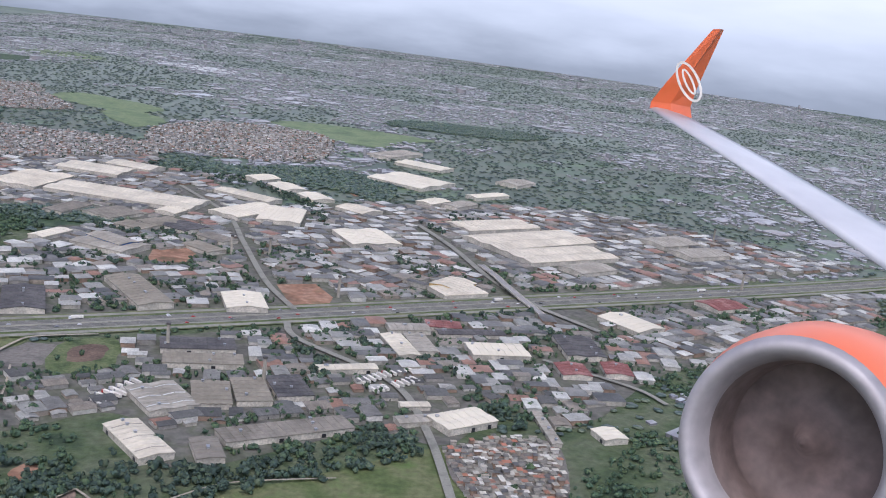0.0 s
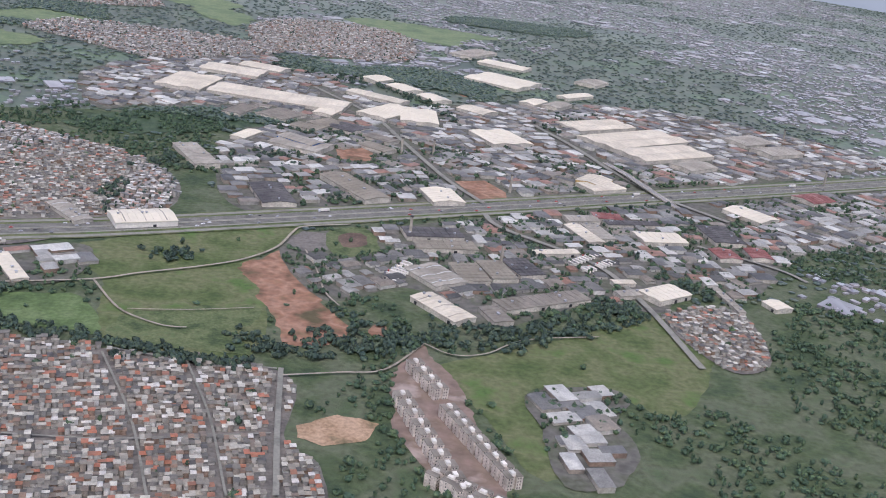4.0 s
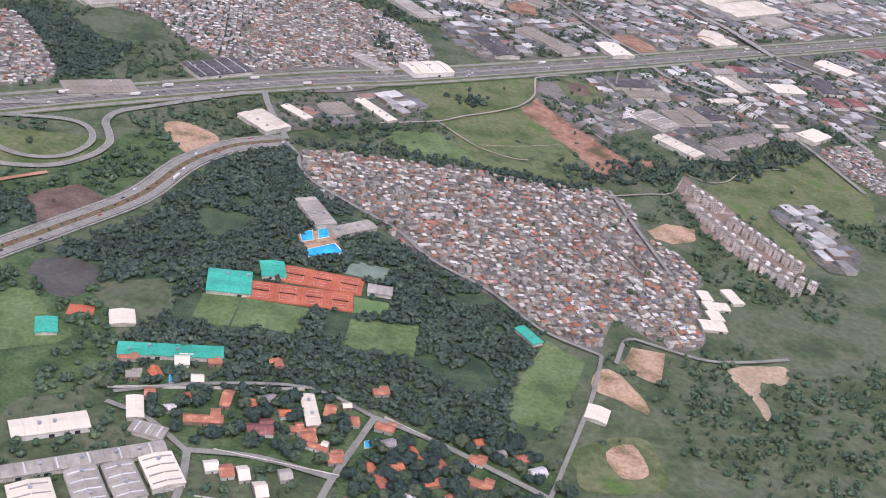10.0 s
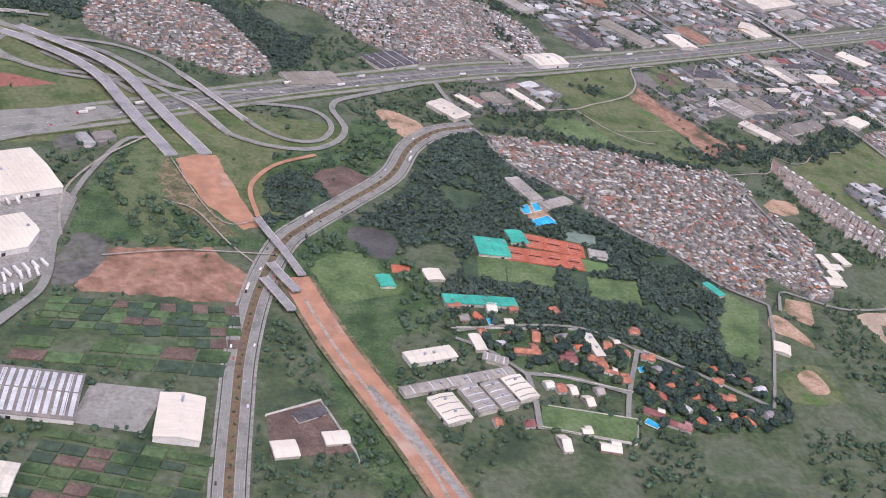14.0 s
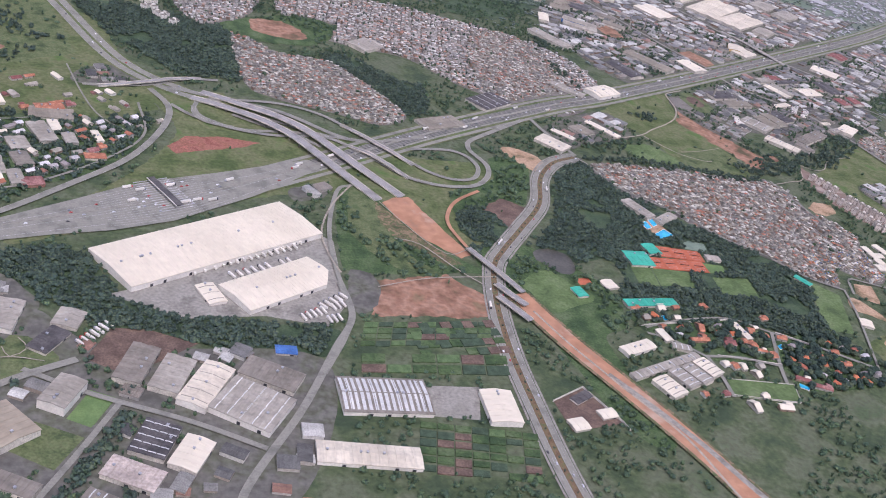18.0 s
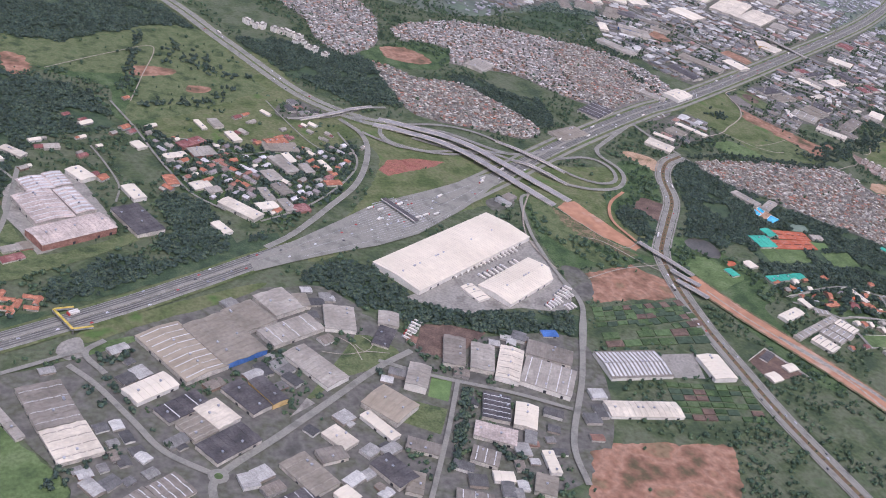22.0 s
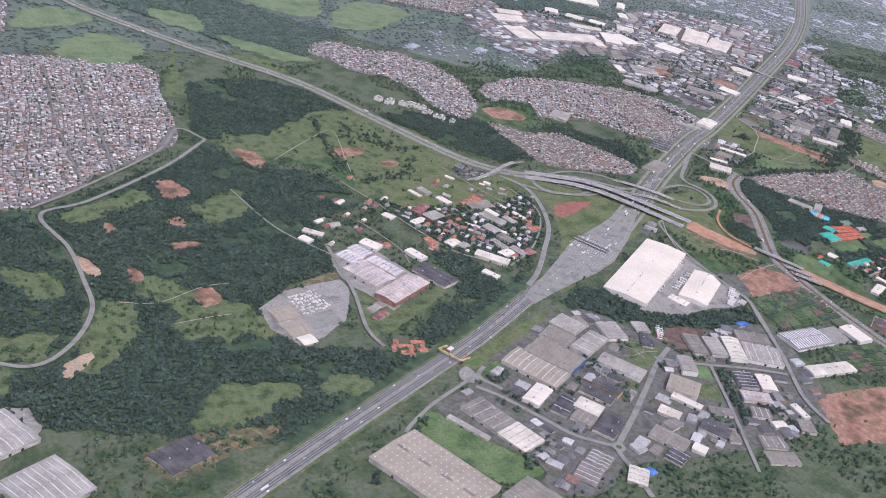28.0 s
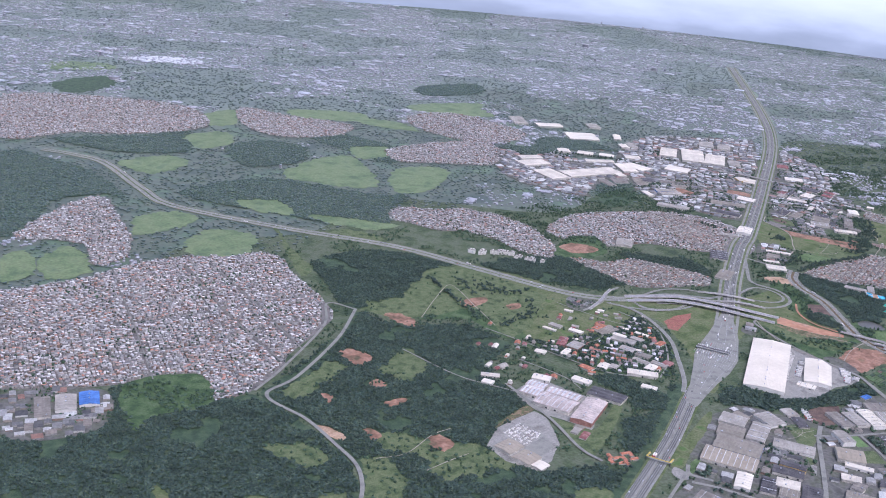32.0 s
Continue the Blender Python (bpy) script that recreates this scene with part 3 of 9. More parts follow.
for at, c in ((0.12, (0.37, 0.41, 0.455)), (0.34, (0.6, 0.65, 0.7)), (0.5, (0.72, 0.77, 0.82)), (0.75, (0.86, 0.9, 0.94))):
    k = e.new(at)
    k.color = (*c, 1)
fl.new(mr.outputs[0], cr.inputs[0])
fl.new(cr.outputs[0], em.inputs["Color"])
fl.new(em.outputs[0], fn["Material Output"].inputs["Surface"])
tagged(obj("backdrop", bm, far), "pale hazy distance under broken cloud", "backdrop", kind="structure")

# ---- land use patches ----
bm = bmesh.new()
edge = [(x, 400 + 40 * math.sin(x / 90) + 25 * math.sin(x / 33)) for x in range(-2400, 2401, 20)]
va, vb = [bm.verts.new((x, y, 0.02)) for x, y in edge], [bm.verts.new((x, 2400, 0.02)) for x, y in edge]
for i in range(len(edge) - 1):
    bm.faces.new((va[i], va[i + 1], vb[i + 1], vb[i]))
tagged(obj("far_land", bm, M["far_land"]), "distant green land, glossed to look hazy", "ground", kind="structure")
bm = bmesh.new()
va, vb = [bm.verts.new((x, y + 330 + 30 * math.sin(x / 57), 0.06)) for x, y in edge], [bm.verts.new((x, 2400, 0.06)) for x, y in edge]
for i in range(len(edge) - 1):
    bm.faces.new((va[i], va[i + 1], vb[i + 1], vb[i]))
tagged(obj("far_land", bm, M["hazy_land"]), "distant land under the horizon, paled for haze", "ground", kind="structure")
patch("woodland", [(-210.1, 149.7), (-192.1, 163.7), (-182.6, 142.6), (-167.8, 118.1), (-154.7, 105.2), (-142.6, 98.7), (-134.7, 83.1), (-129.9, 73.3), (-140.0, 54.5), (-146.7, 32.1), (-162.1, 35.0), (-172.1, 38.7), (-184.7, 43.0), (-202.8, 42.3), (-203.8, 52.9), (-210.3, 47.4), (-226.6, 49.0), (-224.6, 58.3), (-217.0, 69.3), (-218.7, 81.9), (-233.7, 78.6), (-246.6, 86.5), (-235.3, 100.9), (-222.8, 120.2)], "forest_floor", "forest")
patch("woodland", [(-169.1, 102.5), (-150.5, 97.1), (-135.3, 82.7), (-138.8, 70.3), (-135.1, 63.7), (-141.1, 49.6), (-148.9, 36.6), (-161.2, 35.0), (-163.8, 52.5), (-157.9, 63.4), (-162.4, 77.6)], "forest_floor", "forest")
patch("woodland", [(-399.1, 297.2), (-329.8, 281.0), (-324.6, 257.9), (-336.6, 216.5), (-345.5, 220.1), (-359.3, 216.4), (-378.5, 241.5), (-391.9, 263.6)], "forest_floor", "forest")
patch("woodland", [(-291.0, 257.6), (-274.6, 258.9), (-257.8, 236.6), (-247.9, 232.6), (-252.0, 207.0), (-267.9, 195.0), (-281.6, 224.2)], "forest_floor", "forest")
patch("woodland", [(-273.7, 102.3), (-258.4, 110.0), (-243.6, 113.7), (-259.7, 92.1), (-273.0, 76.3), (-274.9, 87.0)], "forest_floor", "forest")
patch("woodland", [(-431.3, 70.0), (-408.0, 73.1), (-397.9, 51.3), (-384.2, 42.1), (-355.7, 37.1), (-335.3, 34.2), (-342.9, 21.2), (-388.9, 29.2), (-406.1, 38.3), (-415.9, 45.4), (-436.1, 49.7)], "forest_floor", "forest")
patch("woodland", [(-475.6, 124.1), (-460.0, 120.4), (-453.9, 96.3), (-454.5, 81.3), (-473.8, 78.0), (-475.1, 96.2)], "forest_floor", "forest")
patch("woodland", [(-504.5, 356.2), (-452.9, 354.1), (-424.1, 313.1), (-427.4, 282.4), (-493.2, 263.6), (-533.3, 276.1), (-520.7, 319.2)], "forest_floor", "forest")
patch("woodland", [(-644.6, 202.3), (-616.2, 218.1), (-565.7, 244.7), (-534.3, 267.7), (-524.8, 239.0), (-490.6, 219.2), (-483.5, 184.5), (-509.3, 171.4), (-525.4, 149.5), (-529.3, 125.0), (-564.7, 109.8), (-579.2, 94.0), (-573.0, 68.0), (-547.5, 59.0), (-542.5, 49.1), (-516.3, 52.8), (-556.1, 33.7), (-597.6, 13.8), (-724.5, 76.8), (-704.6, 99.3), (-679.6, 87.5), (-661.4, 96.6), (-646.1, 118.3), (-641.9, 142.5), (-639.6, 169.8)], "forest_floor", "forest", rough=1.5)
patch("woodland", [(-768.3, 226.0), (-747.6, 219.2), (-720.5, 218.4), (-705.4, 247.4), (-660.3, 239.5), (-668.2, 214.0), (-647.2, 205.0), (-642.2, 166.6), (-644.3, 135.6), (-653.5, 106.1), (-664.5, 91.6), (-750.3, 101.1), (-801.8, 135.9)], "forest_floor", "forest", rough=1.5)
patch("scrub_field", [(-428.9, 293.1), (-409.2, 256.8), (-410.4, 209.7), (-433.5, 182.9), (-478.8, 190.7), (-479.1, 223.7), (-507.4, 241.7), (-506.8, 267.8), (-468.8, 274.8)], "scrub", "scrub")
patch("verge", [(-376.8, 201.8), (-330.7, 188.8), (-284.8, 157.9), (-239.6, 154.9), (-222.7, 150.1), (-268.8, 87.8), (-302.5, 120.5), (-342.5, 114.7), (-399.3, 88.4), (-429.7, 77.3), (-387.8, 127.3), (-369.5, 163.1)], "meadow", "open")
patch("verge", [(-312.1, 126.3), (-297.6, 115.7), (-283.3, 82.7), (-273.1, 69.4), (-279.1, 69.0), (-317.5, 66.6), (-324.9, 76.0)], "scrub", "scrub")
patch("verge", [(-237.5, 160.7), (-220.6, 158.3), (-239.7, 118.4), (-259.0, 107.9), (-270.3, 106.7), (-266.4, 128.1), (-244.1, 140.2)], "scrub", "scrub")
patch("verge", [(-274.0, 78.7), (-250.9, 89.7), (-227.8, 62.5), (-231.7, 39.3), (-243.8, 28.7), (-242.2, -16.1), (-255.9, -17.0), (-264.9, 34.5)], "scrub", "scrub")

# ---- large areas without trees ----
patch("meadow", [(-149.9, 225.9), (-99.1, 259.1), (-94.7, 249.9), (-104.4, 222.4), (-97.0, 199.7), (-96.7, 165.8), (-127.8, 164.1), (-138.3, 199.3)], "meadow")
patch("meadow", [(-55.3, 169.7), (-19.6, 194.7), (12.6, 218.3), (17.9, 190.3), (0.9, 156.6), (-15.5, 167.0), (-33.6, 160.1), (-28.8, 129.3), (-36.0, 125.9), (-43.5, 147.4), (-52.7, 167.3)], "meadow")
patch("earthworks", [(-106.7, 225.3), (-100.8, 230.4), (-96.2, 240.1), (-93.0, 232.9), (-88.2, 223.0), (-85.3, 207.0), (-79.3, 195.2), (-73.9, 186.7), (-75.6, 179.5), (-84.6, 174.3), (-90.0, 174.9), (-92.6, 186.2), (-96.5, 196.0), (-103.0, 212.0), (-107.1, 219.3)], "dirt", rough=1.2, label="bare red earth of levelled ground", straight=True)
patch("lawn", [(-128.2, 71.1), (-120.5, 62.4), (-133.4, 35.9), (-143.8, 38.6), (-139.0, 52.3)], "lawn", soft=False)
patch("favela_streets", [(-188.4, 161.2), (-168.6, 163.8), (-131.2, 162.5), (-88.4, 159.0), (-84.8, 130.0), (-77.9, 123.2), (-74.7, 108.3), (-79.2, 100.2), (-84.4, 77.8), (-92.1, 71.7), (-99.8, 75.2), (-106.4, 82.0), (-110.0, 79.3), (-115.9, 67.8), (-121.4, 69.6), (-135.4, 84.8), (-148.2, 97.6), (-159.4, 109.7), (-169.5, 126.1), (-181.6, 134.8)], "alley", "slum", label="dusty grey lanes of a dense settlement", rough=0.2)
patch("favela_streets", [(-738.4, 413.2), (-703.7, 399.8), (-656.0, 396.0), (-617.4, 404.8), (-577.2, 402.7), (-522.9, 381.7), (-530.8, 341.9), (-540.4, 295.7), (-550.4, 269.8), (-574.2, 253.9), (-605.8, 236.1), (-618.4, 222.7), (-648.0, 209.2), (-669.1, 212.4), (-659.3, 241.2), (-702.0, 251.3), (-727.5, 260.7), (-750.3, 274.4), (-779.0, 284.6)], "alley", "far_slum", rough=0.2)
patch("favela_streets", [(-330.2, 277.2), (-312.3, 254.7), (-287.3, 248.5), (-272.1, 220.4), (-265.2, 195.5), (-280.2, 184.2), (-297.9, 191.4), (-324.3, 202.1), (-334.2, 217.1)], "alley", "slum", rough=0.2)
patch("town_streets", [(-299.2, 327.4), (-243.5, 348.5), (-176.7, 327.9), (-140.2, 297.4), (-135.7, 260.4), (-163.9, 239.7), (-199.6, 224.9), (-223.9, 238.6), (-244.5, 267.5), (-271.5, 274.0), (-290.8, 290.2)], "alley", "far_slum", rough=0.2)
patch("villa_gardens", [(-476.0, 177.5), (-449.1, 193.6), (-428.2, 190.4), (-405.9, 213.4), (-381.5, 204.3), (-378.5, 195.8), (-378.0, 165.1), (-387.3, 141.6), (-403.3, 122.2), (-419.1, 113.0), (-430.2, 102.4), (-442.3, 104.3), (-456.3, 118.5), (-465.0, 128.8), (-468.0, 153.6)], "scrub", "town_villa", rough=0.2, soft=False)
patch("villa_gardens", [(-226.6, 49.0), (-202.7, 44.4), (-184.7, 43.0), (-172.4, 36.6), (-146.7, 32.1), (-136.0, 22.0), (-140.2, 7.2), (-179.3, 3.3), (-182.4, 16.6), (-210.3, 20.2), (-211.5, 27.2), (-224.8, 36.8)], "scrub", "villa", rough=0.2)
patch("works_yards", [(-498.3, 40.9), (-448.9, 60.2), (-435.0, 46.4), (-420.6, 42.4), (-402.3, 25.5), (-342.3, 17.9), (-383.6, -50.5), (-514.7, -30.8), (-512.6, 7.9)], "concrete", "works", rough=0.2)
patch("works_yards", [(-64.5, 270.5), (4.6, 314.8), (172.8, 409.3), (133.8, 316.4), (77.8, 290.0), (49.9, 247.9), (36.4, 235.6), (24.8, 247.7), (12.1, 220.6), (-7.6, 221.4), (-39.4, 195.0), (-48.3, 208.3), (-61.7, 218.1), (-82.8, 203.8), (-97.5, 246.7)], "concrete", "works", rough=0.2)
patch("works_yards", [(-129.8, 357.4), (-84.1, 417.3), (-38.1, 473.4), (79.1, 523.6), (179.5, 470.1), (189.7, 454.5), (26.9, 341.8), (-32.7, 304.5), (-78.9, 278.0), (-113.5, 271.1), (-127.8, 309.0)], "concrete", "works", rough=0.2)

# more open ground
patch("earth_slope", [(-310.3, 118.1), (-301.6, 117.0), (-290.1, 90.0), (-280.6, 73.8), (-286.8, 73.1), (-303.0, 93.2)], "soil_grass", "open", rough=.8, label="brown slope of disturbed earth", straight=True)
patch("construction_ground", [(-299.1, 115.9), (-293.0, 119.5), (-286.7, 121.2), (-280.7, 98.6), (-274.7, 80.5), (-279.8, 78.5), (-289.4, 90.2), (-296.5, 104.5)], "haul", rough=.5, label="bare orange earth of a road under construction", straight=True)
patch("bare_patch", [(-260.2, 111.2), (-254.8, 118.6), (-246.2, 125.4), (-237.6, 118.3), (-245.7, 108.5), (-251.4, 101.2), (-255.0, 106.6)], "soil", rough=.6, label="burnt brown field beside a parkway", straight=True)
patch("construction_ground", [(-319.5, 60.4), (-304.3, 64.8), (-289.4, 66.8), (-283.9, 60.2), (-279.5, 54.7), (-279.5, 48.7), (-281.9, 42.3), (-297.5, 42.0), (-322.4, 42.4)], "dirt", rough=.9, label="bare red earth plot with puddles", straight=True)
patch("earth_slope", [(-373.9, 148.7), (-366.4, 158.0), (-352.2, 160.2), (-337.3, 157.5), (-344.8, 152.7), (-358.5, 147.8), (-371.7, 143.1)], "red_slope", rough=.6, label="bare red earth slope beside a ramp", straight=True)
patch("scrapyard_ground", [(-332.4, 121.5), (-319.9, 126.2), (-320.1, 117.8), (-333.1, 112.5)], "concrete", "works", label="littered yard beside a lane", rough=.4)
patch("earth_slope", [(-308.2, 127.1), (-301.9, 122.0), (-303.3, 100.6), (-298.6, 78.6), (-291.1, 67.2), (-298.0, 65.4), (-309.6, 74.6), (-316.0, 88.2), (-314.4, 107.0)], "clearing", "scrub", rough=1.2, label="brown and green slope of disturbed earth")
patch("scrapyard_ground", [(-324.8, 66.1), (-316.6, 66.6), (-316.8, 52.5), (-323.7, 43.4), (-327.7, 44.7)], "concrete")
patch("field", [(-327.1, 39.1), (-282.0, 40.4), (-284.6, 20.7), (-332.4, 22.9)], "ground", label="green ground between market-garden beds", soft=False)
patch("field", [(-332.4, 22.9), (-284.6, 20.7), (-286.1, 10.3), (-334.2, 13.0)], "ground", label="green ground between market-garden beds", soft=False)
patch("field", [(-322.7, -5.6), (-289.0, -13.3), (-291.7, -30.4), (-329.1, -28.3)], "ground", label="green ground between market-garden beds beside a motorway", soft=False)
patch("yard", [(-402.4, 50.0), (-396.7, 52.4), (-363.6, 69.8), (-329.1, 89.4), (-324.9, 86.3), (-329.7, 47.5), (-338.2, 36.0), (-356.6, 40.9), (-382.3, 38.7), (-390.9, 45.1)], "pale_yard", "built", label="grey concrete truck yard between white warehouses", rough=0.1, soft=False)
patch("toll_plaza", [(-451.8, 77.6), (-441.4, 84.5), (-431.0, 90.1), (-407.7, 104.8), (-391.7, 115.5), (-379.1, 121.6), (-357.0, 130.1), (-321.5, 145.4), (-315.1, 141.3), (-334.4, 124.3), (-347.8, 113.5), (-377.4, 93.8), (-397.7, 85.8), (-415.6, 81.6), (-435.3, 75.7), (-451.7, 70.1)], "asphalt", "road", z=0.44, label="wide grey asphalt plaza with toll lanes", rough=0.0, soft=False)
patch("lawn", [(-408.2, 4.9), (-402.2, 3.2), (-408.0, -6.8), (-412.5, -4.0)], "lawn", rough=0.1, soft=False)
patch("yard", [(-315.3, 7.6), (-299.0, 6.7), (-304.0, -7.9), (-318.5, -5.7)], "pale_yard", "built", rough=0.0, soft=False)
patch("dirt_lot", [(-370.4, -37.2), (-360.6, -35.4), (-341.6, -37.4), (-316.8, -42.5), (-329.4, -64.9), (-360.3, -70.9), (-388.1, -63.6), (-378.3, -48.7)], "dirt", rough=1.0, label="bare red earth lot", straight=True)
patch("lawn", [(-548.7, 15.2), (-539.8, -3.8), (-530.3, -19.4), (-527.3, -30.5), (-542.9, -32.1), (-549.6, -25.6), (-559.3, 5.5)], "lawn", label="green verge beside a large grey warehouse")
patch("lawn", [(-210.2, 77.6), (-201.3, 77.6), (-203.8, 65.0), (-212.5, 64.8)], "lawn", "built", soft=False, label="green football pitch with worn goals")
patch("lawn", [(-200.9, 77.5), (-185.3, 75.0), (-188.4, 64.0), (-203.3, 65.0)], "lawn", "built", soft=False, label="green football pitch with worn goals")
patch("lawn", [(-174.6, 82.2), (-165.8, 80.8), (-167.9, 74.7), (-175.2, 75.1)], "green_court", "built", soft=False, label="small green pitch beside clay courts")
patch("sports_court", [(-174.3, 100.0), (-164.8, 97.4), (-166.9, 90.5), (-176.6, 92.7)], "grey_green", "built", soft=False, label="grey-green hard court beside clay courts")
patch("sports_court", [(-238.3, 68.0), (-232.8, 68.1), (-232.9, 64.2), (-238.5, 63.8)], "clay", "built", soft=False, label="red hard court beside a white hall")
patch("lawn", [(-261.5, 63.9), (-248.2, 72.9), (-242.1, 64.3), (-236.5, 58.3), (-238.5, 52.3), (-245.5, 50.0), (-255.6, 46.4), (-259.2, 54.0)], "lawn", "open", label="green terraced lawn beside a construction strip", rough=.6)
patch("lawn", [(-175.9, 72.4), (-159.4, 71.7), (-162.2, 58.9), (-178.5, 58.5)], "lawn", rough=0.1, label="green football pitch with worn goals", soft=False)
patch("court_ground", [(-181.1, 74.5), (-176.0, 74.4), (-178.4, 64.4), (-183.7, 64.7)], "forest_floor", rough=0.0, label="dark hard court", soft=False)
patch("pond", [(-249.0, 84.6), (-243.2, 87.9), (-236.1, 84.8), (-234.2, 78.5), (-237.0, 71.5), (-242.8, 71.0), (-246.0, 75.9), (-249.0, 79.2)], "water", label="dark still pond among trees")
patch("pond", [(-82.8, 65.0), (-75.5, 67.6), (-66.7, 68.4), (-67.1, 63.9), (-71.4, 59.8), (-75.7, 60.9), (-78.1, 53.9), (-78.2, 47.6), (-80.7, 45.8), (-81.1, 55.1), (-82.5, 59.9)], "mud", label="tan muddy pond")
patch("sports_ground", [(-83.1, 135.7), (-75.1, 142.2), (-66.2, 139.8), (-68.9, 132.6), (-77.4, 128.6), (-82.2, 131.2)], "sand", rough=.5, label="ochre sand football pitch", straight=True)
patch("sand_lot", [(-110.6, 64.2), (-106.4, 71.2), (-98.0, 69.8), (-103.5, 55.9), (-108.6, 59.3)], "sand", rough=0.2, label="fenced ochre sand lot", soft=False)
patch("sand_lot", [(-120.8, 52.6), (-117.1, 60.6), (-112.4, 58.7), (-109.6, 49.5), (-110.3, 44.5), (-115.2, 48.7)], "sand", label="ochre sand slope")
patch("diamond", [(-131.2, 30.1), (-117.6, 36.1), (-112.4, 32.5), (-114.1, 19.4), (-130.7, 17.5), (-132.0, 23.7)], "meadow", label="olive grass of a ball field")
patch("infield", [(-123.8, 30.2), (-116.9, 33.3), (-115.9, 24.0), (-122.3, 22.5)], "sand", rough=0.1, label="tan sand infield of a ball field")
patch("earth_lot", [(-228.0, 170.9), (-221.0, 173.4), (-211.9, 163.5), (-218.7, 151.7), (-225.0, 159.0)], "sand", label="ochre bare lot beside a road")

patch("earth_lot", [(-42.5, 332.7), (-30.8, 338.5), (-23.7, 325.2), (-24.1, 316.2), (-34.8, 311.3)], "dirt", label="red earth lot between sheds", soft=False)
patch("earth_lot", [(-43.5, 532.2), (-35.2, 544.3), (-17.1, 527.9), (-19.0, 500.7), (-31.1, 497.9)], "dirt", label="red earth ball court", soft=False)
patch("apartment_site", [(-64.4, 163.1), (-61.2, 171.3), (-56.4, 181.4), (-54.1, 173.0), (-50.1, 166.4), (-46.9, 151.8), (-44.5, 133.0), (-41.4, 116.5), (-53.2, 114.5), (-62.9, 138.6)], "site", "built", label="brown building site round apartment blocks", rough=0.8, straight=True)
patch("dark_yard", [(-96.2, 244.2), (-92.7, 255.9), (-85.5, 256.3), (-84.0, 241.7), (-91.9, 237.6)], "alley", "built", label="dark asphalt yard beside a dirt road", soft=False)
patch("rough_field", [(-85.1, 257.5), (-73.1, 265.0), (-69.4, 245.1), (-81.7, 238.0)], "clearing", label="worn grass field with a brown middle", rough=.6)
patch("bare_patch", [(-81.5, 255.5), (-74.7, 260.0), (-72.9, 250.0), (-79.5, 245.7)], "soil", label="bare brown earth in a field", rough=.8)
patch("brown_field", [(-127.1, 182.1), (-100.4, 193.1), (-97.0, 188.6), (-100.9, 177.3), (-96.9, 167.2), (-110.6, 165.4), (-128.6, 167.0)], "clearing", label="dry olive grass field", rough=1.5)
patch("bare_patch", [(-70.3, 185.2), (-68.4, 190.9), (-65.8, 189.8), (-66.8, 182.7)], "dirt", label="bare red earth between bushes", rough=.8)
patch("meadow", [(-158.8, 185.7), (-146.5, 189.2), (-139.3, 187.6), (-131.1, 169.5), (-142.0, 169.8), (-154.4, 173.0)], "lawn", label="green field between tree rows")
patch("pool_deck", [(-188.2, 110.3), (-177.9, 117.2), (-177.3, 102.9), (-185.1, 98.7), (-187.2, 102.1)], "sand", "built", rough=0.0, label="pale sandy pool deck", soft=False)
patch("grass_plot", [(-467.7, 16.9), (-454.6, 20.8), (-446.9, 3.2), (-450.8, -0.4), (-458.4, -1.4)], "clearing", label="rough grass plot between sheds", soft=False)
patch("small_park", [(-442.8, 21.7), (-433.4, 29.2), (-423.1, 29.2), (-415.6, 18.9), (-428.7, 11.2), (-438.2, 9.3)], "clearing", label="small park with worn paths", rough=.4)
patch("grass_plot", [(-514.6, 32.7), (-499.7, 36.2), (-497.9, 20.8), (-510.1, 18.3), (-513.5, 23.3)], "lawn", label="green grass plot between sheds", soft=False)
patch("verge", [(-514.4, 40.5), (-485.2, 52.2), (-455.9, 62.1), (-449.8, 61.7), (-466.2, 52.4), (-494.4, 41.8), (-514.5, 33.8)], "meadow", label="green verge along a motorway", rough=.4)
patch("yard", [(-521.2, 35.0), (-515.4, 36.8), (-515.1, 29.0), (-517.4, 23.7), (-520.6, 26.0), (-523.4, 29.9)], "pale_yard", "built", label="pale concrete apron of a side road", rough=.2)
patch("grass_plot", [(-515.8, 18.1), (-513.2, 13.9), (-508.3, -9.2), (-503.5, -16.9), (-507.6, -23.0), (-514.9, -12.9), (-518.4, 4.3)], "lawn", "scrub", label="green strip between a street and a hall", rough=.4)
patch("sports_court", [(-408.1, 6.8), (-402.2, 3.7), (-408.7, -7.7), (-414.4, -4.2)], "green_court", "built", label="bright green hard court with lines", soft=False)
patch("grass_plot", [(-421.7, -4.9), (-410.4, -11.2), (-417.6, -22.3), (-427.7, -15.1)], "clearing", "built", label="rough grass plot beside a hall", soft=False)
patch("yard", [(-378.3, 26.8), (-391.4, 33.1), (-401.0, 33.9), (-409.0, 19.9), (-398.3, 12.5)], "soil", "built", label="brown storage yard with stacked goods", soft=False)
patch("yard", [(-482.6, 10.6), (-463.8, 15.4), (-452.0, -2.9), (-474.5, -15.2)], "pale_yard", "built", label="pale concrete forecourt", soft=False)
patch("yard", [(-277.3, -0.2), (-264.7, 5.8), (-258.6, -10.8), (-277.0, -13.7)], "soil", "built", label="brown yard inside compound walls", soft=False)
patch("earth_lot", [(-88.8, 359.4), (-79.0, 366.8), (-74.2, 360.0), (-74.9, 346.6), (-86.7, 342.9)], "dirt", label="red earth lot between sheds", soft=False)
patch("meadow", [(-729.1, 155.0), (-726.7, 135.5), (-720.6, 115.3), (-716.3, 109.0), (-720.6, 100.7), (-732.7, 105.3), (-741.4, 116.7)], "meadow", "open", rough=1.2, label="pale green pasture between woods")
